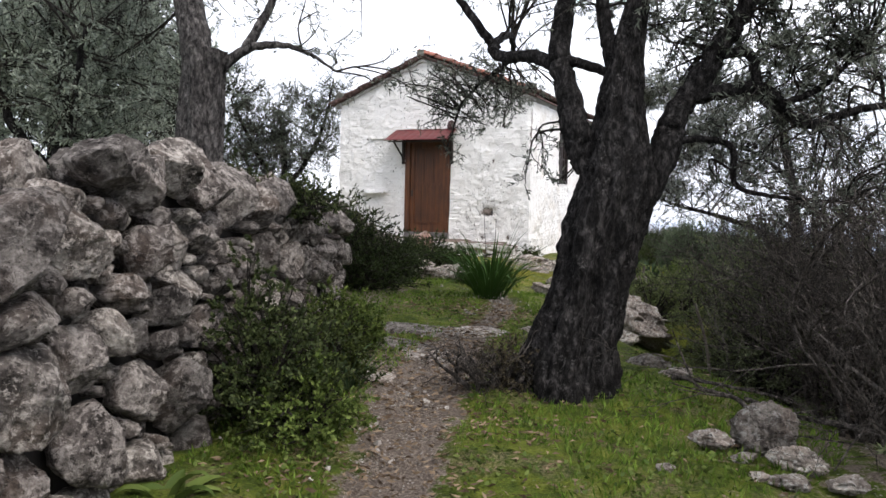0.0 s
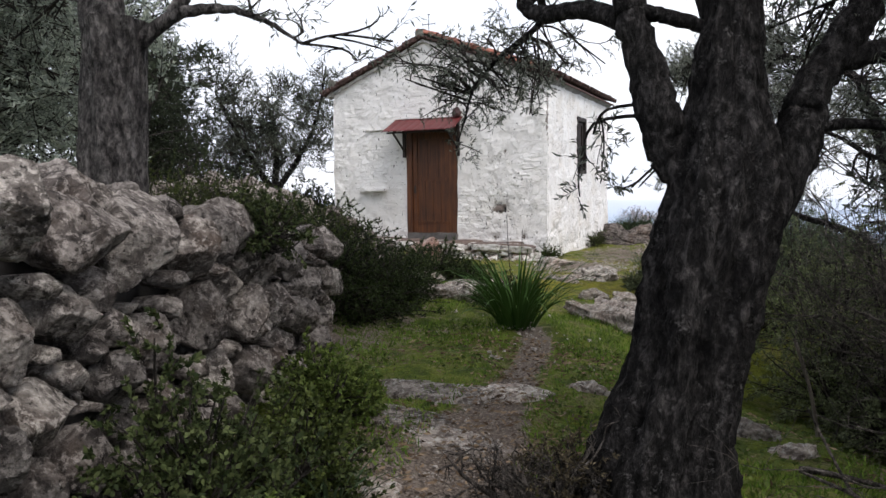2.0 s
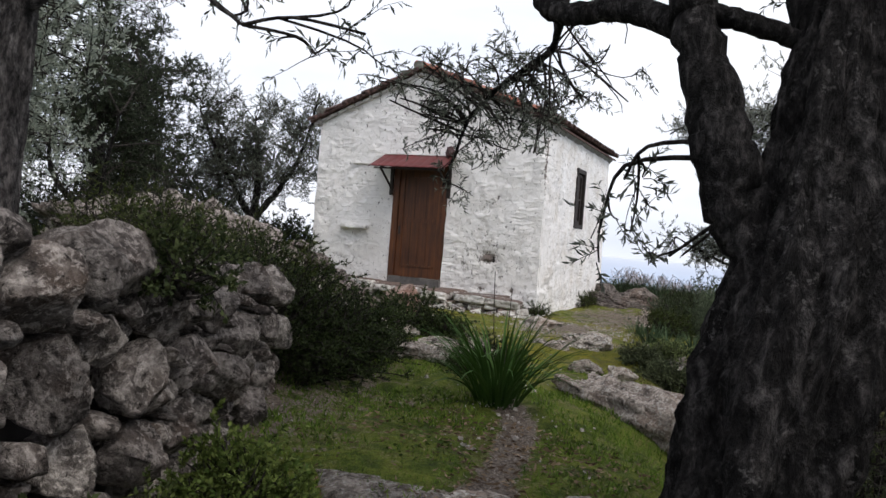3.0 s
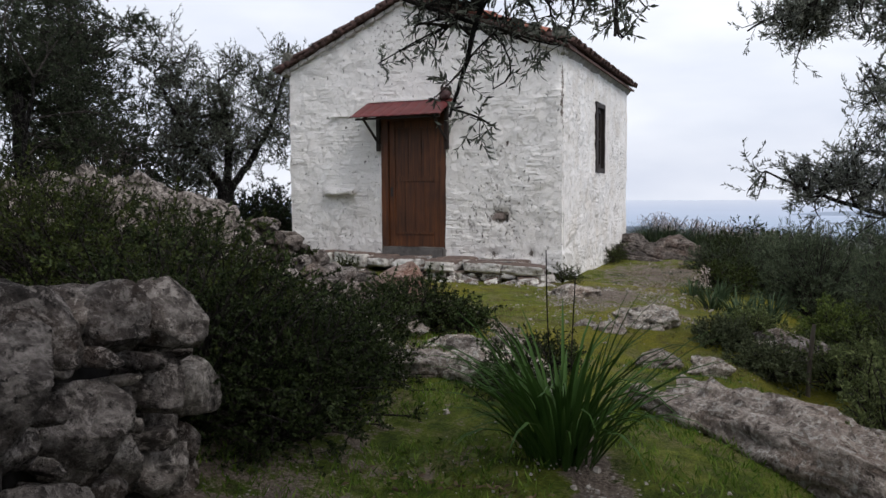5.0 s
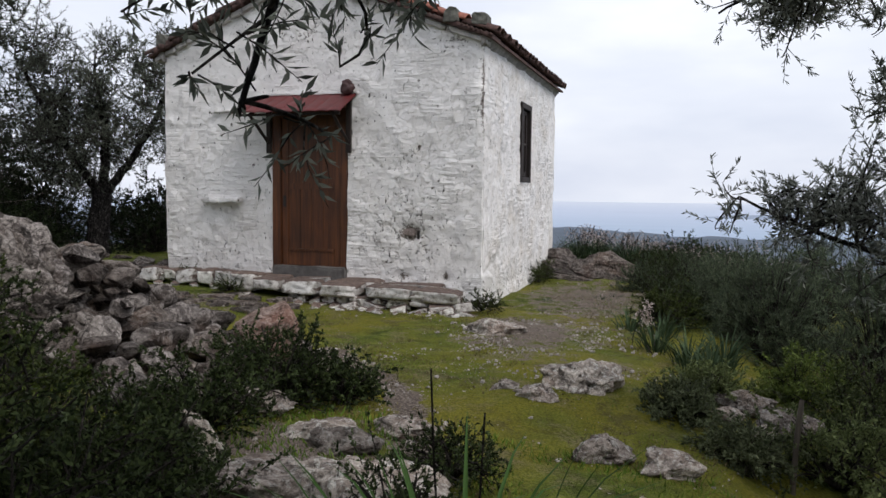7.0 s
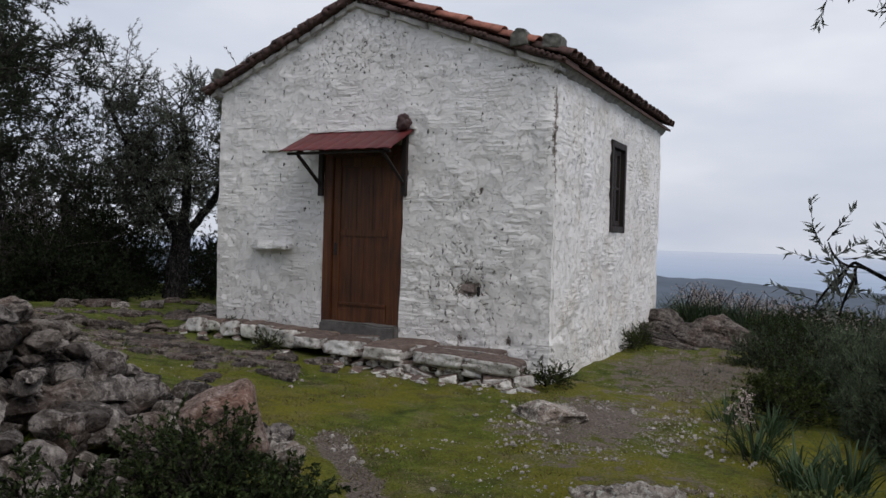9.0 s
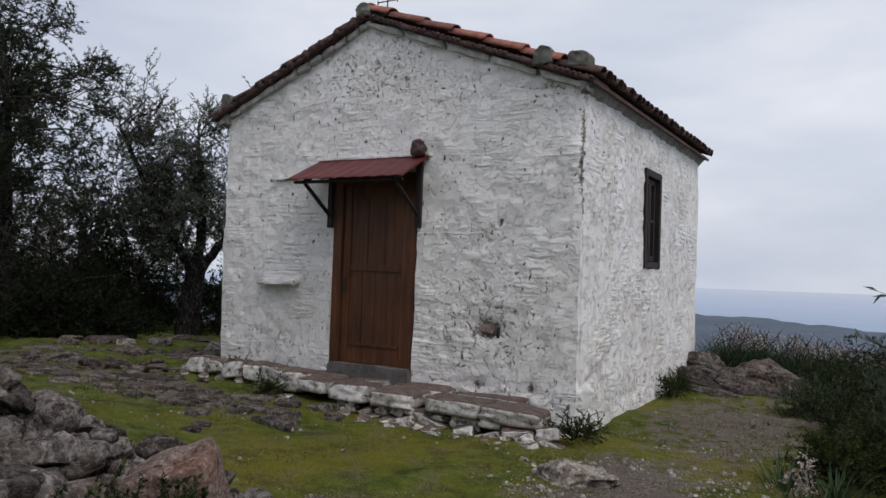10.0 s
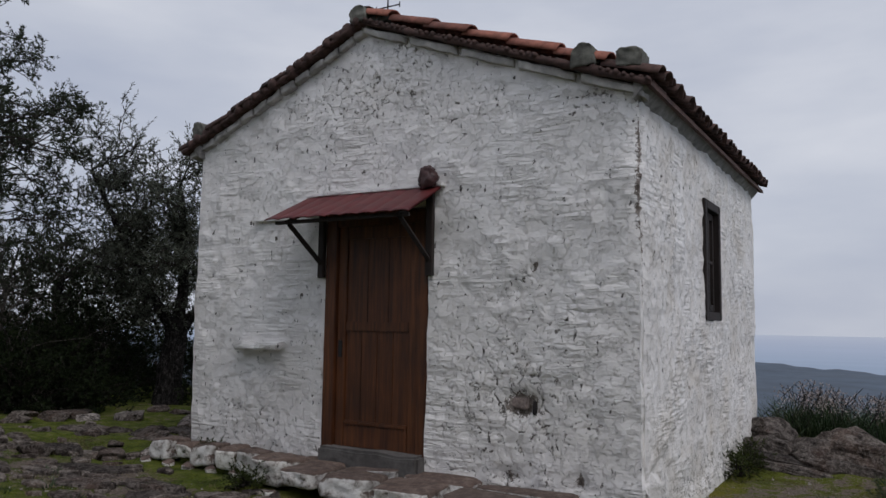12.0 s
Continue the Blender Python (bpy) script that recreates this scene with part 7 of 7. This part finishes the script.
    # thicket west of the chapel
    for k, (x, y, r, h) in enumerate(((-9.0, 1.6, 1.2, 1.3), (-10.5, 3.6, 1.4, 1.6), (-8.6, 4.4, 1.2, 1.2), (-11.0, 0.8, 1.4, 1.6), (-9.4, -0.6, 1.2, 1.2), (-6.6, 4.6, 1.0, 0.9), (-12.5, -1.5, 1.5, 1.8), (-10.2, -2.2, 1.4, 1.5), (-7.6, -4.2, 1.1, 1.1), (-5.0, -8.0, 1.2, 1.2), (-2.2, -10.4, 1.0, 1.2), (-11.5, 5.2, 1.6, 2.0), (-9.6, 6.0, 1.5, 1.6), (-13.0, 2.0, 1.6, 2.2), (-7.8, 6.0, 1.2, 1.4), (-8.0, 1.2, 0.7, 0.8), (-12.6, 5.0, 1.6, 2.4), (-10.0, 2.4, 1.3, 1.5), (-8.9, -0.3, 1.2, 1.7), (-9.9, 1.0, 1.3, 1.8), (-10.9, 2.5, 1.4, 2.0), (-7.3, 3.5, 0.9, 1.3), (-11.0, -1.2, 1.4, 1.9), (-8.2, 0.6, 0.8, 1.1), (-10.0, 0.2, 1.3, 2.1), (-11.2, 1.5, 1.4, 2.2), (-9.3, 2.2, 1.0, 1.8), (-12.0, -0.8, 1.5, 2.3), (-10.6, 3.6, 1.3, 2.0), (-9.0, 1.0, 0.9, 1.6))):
        shrub("thicket_bush", "bush at the grove's edge, shade painted into its leaves", (x, y), (r, r, h), 210 + k, 90, 20, (0.05, 0.022), SHADED_SHRUB_LEAF, "bushes west of the chapel")
    for k, (x, y) in enumerate(((-9.8, -0.2), (-10.6, 1.4), (-8.9, 0.6), (-7.4, -1.9), (-6.4, -2.6))):
        bare_shrub("bare_shrub", "leafless reddish-grey shrub at the grove's edge", (x, y), 1.1, 2.3, 230 + k, 7, GREY_TWIG, "bare shrubs west of the chapel")
    # flowering weeds on the skyline behind the chapel
    for k in range(54):
        x, y = rng.uniform(0.3, 5.5), rng.uniform(4.7, 7.2)
        blades("asphodel_clump", "tall weeds with pale flower spikes on the brow", (x, y), 2500 + k, 60, 0.56, 0.013, GREY_BLADE, 0.85, 0.3, "plant clump", "weeds on the brow", 4, 4 if k % 3 else 9)
    for k in range(26):
        x, y = 0.35 + 3.4 * rng.uniform(0, 1) ** 1.3, rng.uniform(4.8, 6.0)
        blades("asphodel_clump", "tall weeds with pale flower spikes on the brow", (x, y), 2600 + k, 50, 0.5, 0.01, (GREY_BLADE, STRAW)[k % 4 == 0], 0.7, 0.25, "plant clump", "weeds on the brow", 5, 5)
    for k in range(22):
        x, y = rng.uniform(0.2, 1.9), rng.uniform(4.85, 5.5)
        blades("grass_clump", "tall rank grass on the brow behind the chapel", (x, y), 2700 + k, 90, 0.55, 0.009, (GREY_BLADE, BROOM_LEAF)[k % 2], 0.8, 0.3, "grass tuft", "grass on the brow", 3, 6)
    for k in range(14):
        shrub("brow_bush", "low grey-green bush on the brow", (rng.uniform(1.5, 6.5), rng.uniform(4.2, 8)), (0.6, 0.5, rng.uniform(0.5, 0.85)), 2900 + k, 40, 16, (0.04, 0.014), SHRUB_LEAF, "bushes on the brow")
    for k in range(26):
        x, y = (rng.uniform(0.5, 2.4), rng.uniform(0.2, 3.4)) if k < 14 else (rng.uniform(-6.0, -2.8), rng.uniform(-2.4, -0.8))
        blades("grass_tuft", "short ragged tuft of dull green grass", (x, y), 3300 + k, 40, 0.1, 0.007, GREY_BLADE, 1.0, 0.09, "grass tuft", "tufts around the chapel")
    # tufts at the foot of the walls
    for k, (x, y, l) in enumerate(((0.1, -0.3, 0.16), (0.12, -0.05, 0.14), (0.12, 3.0, 0.2), (0.2, 3.2, 0.24), (0.15, 2.7, 0.16), (-3.0, -0.62, 0.1), (-4.0, -0.15, 0.1))):
        shrub("wall_tuft", "small green tuft at the wall's foot", (x, y), (0.14, 0.14, l), 310 + k, 16, 16, (0.02, 0.009), OAK_LEAF, "tufts along the chapel", sink=-0.05)


build_plants()


def build_posts():
    for x, y, h, tilt in ((2.92, -4.14, 0.52, 0.06), (4.15, -7.6, 0.7, -0.25)):
        g = height(x, y)
        q = Quads()
        l = curve_points([(x, y, g - 0.1), (x + tilt * h * 0.4, y, g + h * 0.5), (x + tilt * h, y, g + h)], 9)
        q.add(*tube(l, np.array([0.03, 0.032, 0.03, 0.03, 0.028, 0.028, 0.027, 0.026, 0.02]) * (0.6 if x < 3.5 else 0.45), 8, 0.2))
        tagged(new("fence_post", q.mesh("fence_post", POST_WOOD)), "thin weathered wooden fence post without wire", "fence post")


build_posts()


def build_fallen_branches():
    rng = np.random.default_rng(77)
    for x, y, a, l in ((4.0, -9.15, -0.5, 0.9), (4.5, -9.5, -0.7, 1.1), (4.65, -9.9, 2.6, 0.7), (4.9, -9.7, -0.2, 0.9)):
        q = Quads()
        way = np.array((math.cos(a), math.sin(a)))
        keys = []
        for u in np.linspace(0, 1, 6):
            p = np.array((x, y)) + way * l * u + rng.normal(size=2) * 0.03
            keys.append((p[0], p[1], height(p[0], p[1]) + 0.03 + 0.06 * u + rng.uniform(0, 0.02)))
        line = curve_points(keys, 24)
        q.add(*tube(line, np.linspace(0.018, 0.006, 24), 7, 0.3))
        for k in range(5):
            i = int(rng.integers(6, 22))
            d = unit(np.array((way[0], way[1], 0.25)) + rng.normal(size=3) * (0.6, 0.6, 0.2))
            u = np.linspace(0, 1, 7)[:, None]
            q.add(*tube(line[i] + d * u * rng.uniform(0.15, 0.4) + (0, 0, 0.03) * u * u, np.linspace(0.008, 0.003, 7), 5, 0.2))
        tagged(new("fallen_branch", q.mesh("fallen_branch", GREY_TWIG)), "dead grey branch fallen on the grass", "branch", "branches under the olive")


build_fallen_branches()


# ---- grass, dead leaves, stones on the ground ----
def scatter(rng, n, lo, hi):
    p = rng.uniform(lo, hi, (n, 2))
    return p, lie(p[:, 0], p[:, 1])


def build_grass():
    rng = np.random.default_rng(91)
    p, z = scatter(rng, 190000, (-5.5, -15.0), (5.0, 3.0))
    td = track_distance(p[:, 0], p[:, 1])
    patch = np.array([noise.noise((x * 1.3, y * 1.3, 0)) for x, y in p])
    inside = (p[:, 0] > -4.45) & (p[:, 0] < 0.05) & (p[:, 1] > -0.6)
    near_wall = (p - WALL_FROM) @ WALL_OUT
    keep = (td > np.interp(p[:, 1], [-11.5, -9.6, -8.5], [0.3, 0.26, 0.14]) + 0.12 * patch) & (patch > -0.25) & ~inside & ((near_wall > 0.0) | (p[:, 1] > -8)) & ((p[:, 0] < 3.2) | (p[:, 1] < -8.6))
    lawn = (p[:, 1] > -4.6)
    keep &= ~(lawn & (rng.uniform(size=len(p)) < 0.4))
    p, z, lawn = p[keep], z[keep], lawn[keep]
    at = np.stack([p[:, 0], p[:, 1], z - 0.01], 1)
    up = np.stack([rng.normal(size=len(p)) * 0.55, rng.normal(size=len(p)) * 0.55, np.ones(len(p))], 1)
    q = Quads()
    short = np.where(lawn, 0.4, 1.0)[:, None]
    v, f = leaves(rng, at, up, 0.055, 0.008)
    v = v.reshape(-1, 4, 3)
    v = at[:, None, :] + (v - at[:, None, :]) * short[:, None, :]
    q.add(v.reshape(-1, 3), f)
    tagged(new("grass", q.mesh("grass", GRASS)), "short green grass beside the path", "grass", kind="stuff")
    # dry blades and moss tips over the lawn
    p, z = scatter(rng, 60000, (-6.0, -5.5), (2.6, 3.5))
    patch = np.array([noise.noise((x * 1.7, y * 1.7, 3)) + 0.6 * noise.noise((x * 6, y * 6, 8)) for x, y in p])
    keep = (patch > 0.05) & ~((p[:, 0] > -4.45) & (p[:, 0] < 0.05) & (p[:, 1] > -0.6))
    at = np.stack([p[keep, 0], p[keep, 1], z[keep] - 0.006], 1)
    q = Quads()
    q.add(*leaves(rng, at, np.stack([rng.normal(size=len(at)), rng.normal(size=len(at)), np.full(len(at), 0.9)], 1), 0.034, 0.006))
    tagged(new("dry_grass", q.mesh("dry_grass", STRAW)), "thin dry straw-coloured grass over the moss", "grass", kind="stuff")
    # broad-leaved weeds in the grass
    p, z = scatter(rng, 9000, (1.2, -13.5), (4.6, -7.0))
    td = track_distance(p[:, 0], p[:, 1])
    keep = (td > 0.3) & (((p - WALL_FROM) @ WALL_OUT) > 0.05) & (np.array([noise.noise((x * 2, y * 2, 5)) for x, y in p]) > 0.0)
    at = np.stack([p[keep, 0], p[keep, 1], z[keep] + 0.015], 1)
    q = Quads()
    q.add(*leaves(rng, at, np.stack([rng.normal(size=len(at)), rng.normal(size=len(at)), rng.uniform(0.1, 0.6, len(at))], 1), 0.035, 0.02))
    tagged(new("ground_weeds", q.mesh("ground_weeds", FRESH_LEAF)), "small broad-leaved weeds in the grass", "weeds", kind="stuff")
    # dead leaves
    p, z = scatter(rng, 17000, (1.0, -15.0), (4.8, -7.4))
    td = track_distance(p[:, 0], p[:, 1])
    keep = (rng.uniform(size=len(p)) < np.clip(1.1 - td * 0.9, 0.12, 1)) & (((p - WALL_FROM) @ WALL_OUT) > 0.05)
    at = np.stack([p[keep, 0], p[keep, 1], z[keep] + 0.012], 1)
    q = Quads()
    q.add(*leaves(rng, at, np.stack([rng.normal(size=len(at)), rng.normal(size=len(at)), rng.normal(size=len(at)) * 0.15], 1), 0.05, 0.014, 0.4))
    tagged(new("leaf_litter", q.mesh("leaf_litter", LITTER)), "brown dead olive leaves strewn along the path", "dead leaves", kind="stuff")


build_grass()


def build_gravel():
    rng = np.random.default_rng(93)
    p, z = scatter(rng, 130000, (-5.0, -12.5), (3.0, 3.2))
    td = track_distance(p[:, 0], p[:, 1])
    yard = np.exp(-((p[:, 0] - 1.0) / 0.9) ** 2 - ((p[:, 1] + 1.6) / 1.5) ** 2)
    keep = (rng.uniform(size=len(p)) < np.maximum(yard * 1.1, np.clip(0.5 - td * 1.2, 0.06, 1))) & ~((p[:, 0] < 0.05) & (p[:, 1] > -0.7))
    keep &= np.array([noise.noise((x * 1.6, y * 1.6, 2)) + 0.5 * noise.noise((x * 5, y * 5, 9)) for x, y in p]) > -0.02
    p, z = p[keep], z[keep]
    n = len(p)
    corners = np.array([(-1, -1, -1), (1, -1, -1), (1, 1, -1), (-1, 1, -1), (-0.7, -0.7, 1), (0.7, -0.7, 1), (0.7, 0.7, 1), (-0.7, 0.7, 1)], float)
    size = 0.003 + 0.013 * rng.uniform(0, 1, (n, 1, 1)) ** 9
    v = corners[None] * size * (1, 1, 0.6) + rng.normal(size=(n, 8, 3)) * size * 0.25
    a = rng.uniform(0, 6.3, n)
    c, s = np.cos(a)[:, None], np.sin(a)[:, None]
    v = np.stack([v[..., 0] * c - v[..., 1] * s + p[:, :1], v[..., 0] * s + v[..., 1] * c + p[:, 1:], v[..., 2] + z[:, None] + 0.008], 2)
    f = np.array([(4, 5, 6, 7), (0, 1, 5, 4), (1, 2, 6, 5), (2, 3, 7, 6), (3, 0, 4, 7)])
    q = Quads()
    q.add(v.reshape(-1, 3), (f[None] + np.arange(n)[:, None, None] * 8).reshape(-1, 4))
    tagged(new("gravel", q.mesh("gravel", GRAVEL, False)), "small pale stones strewn on the earth", "gravel", kind="stuff")


build_gravel()
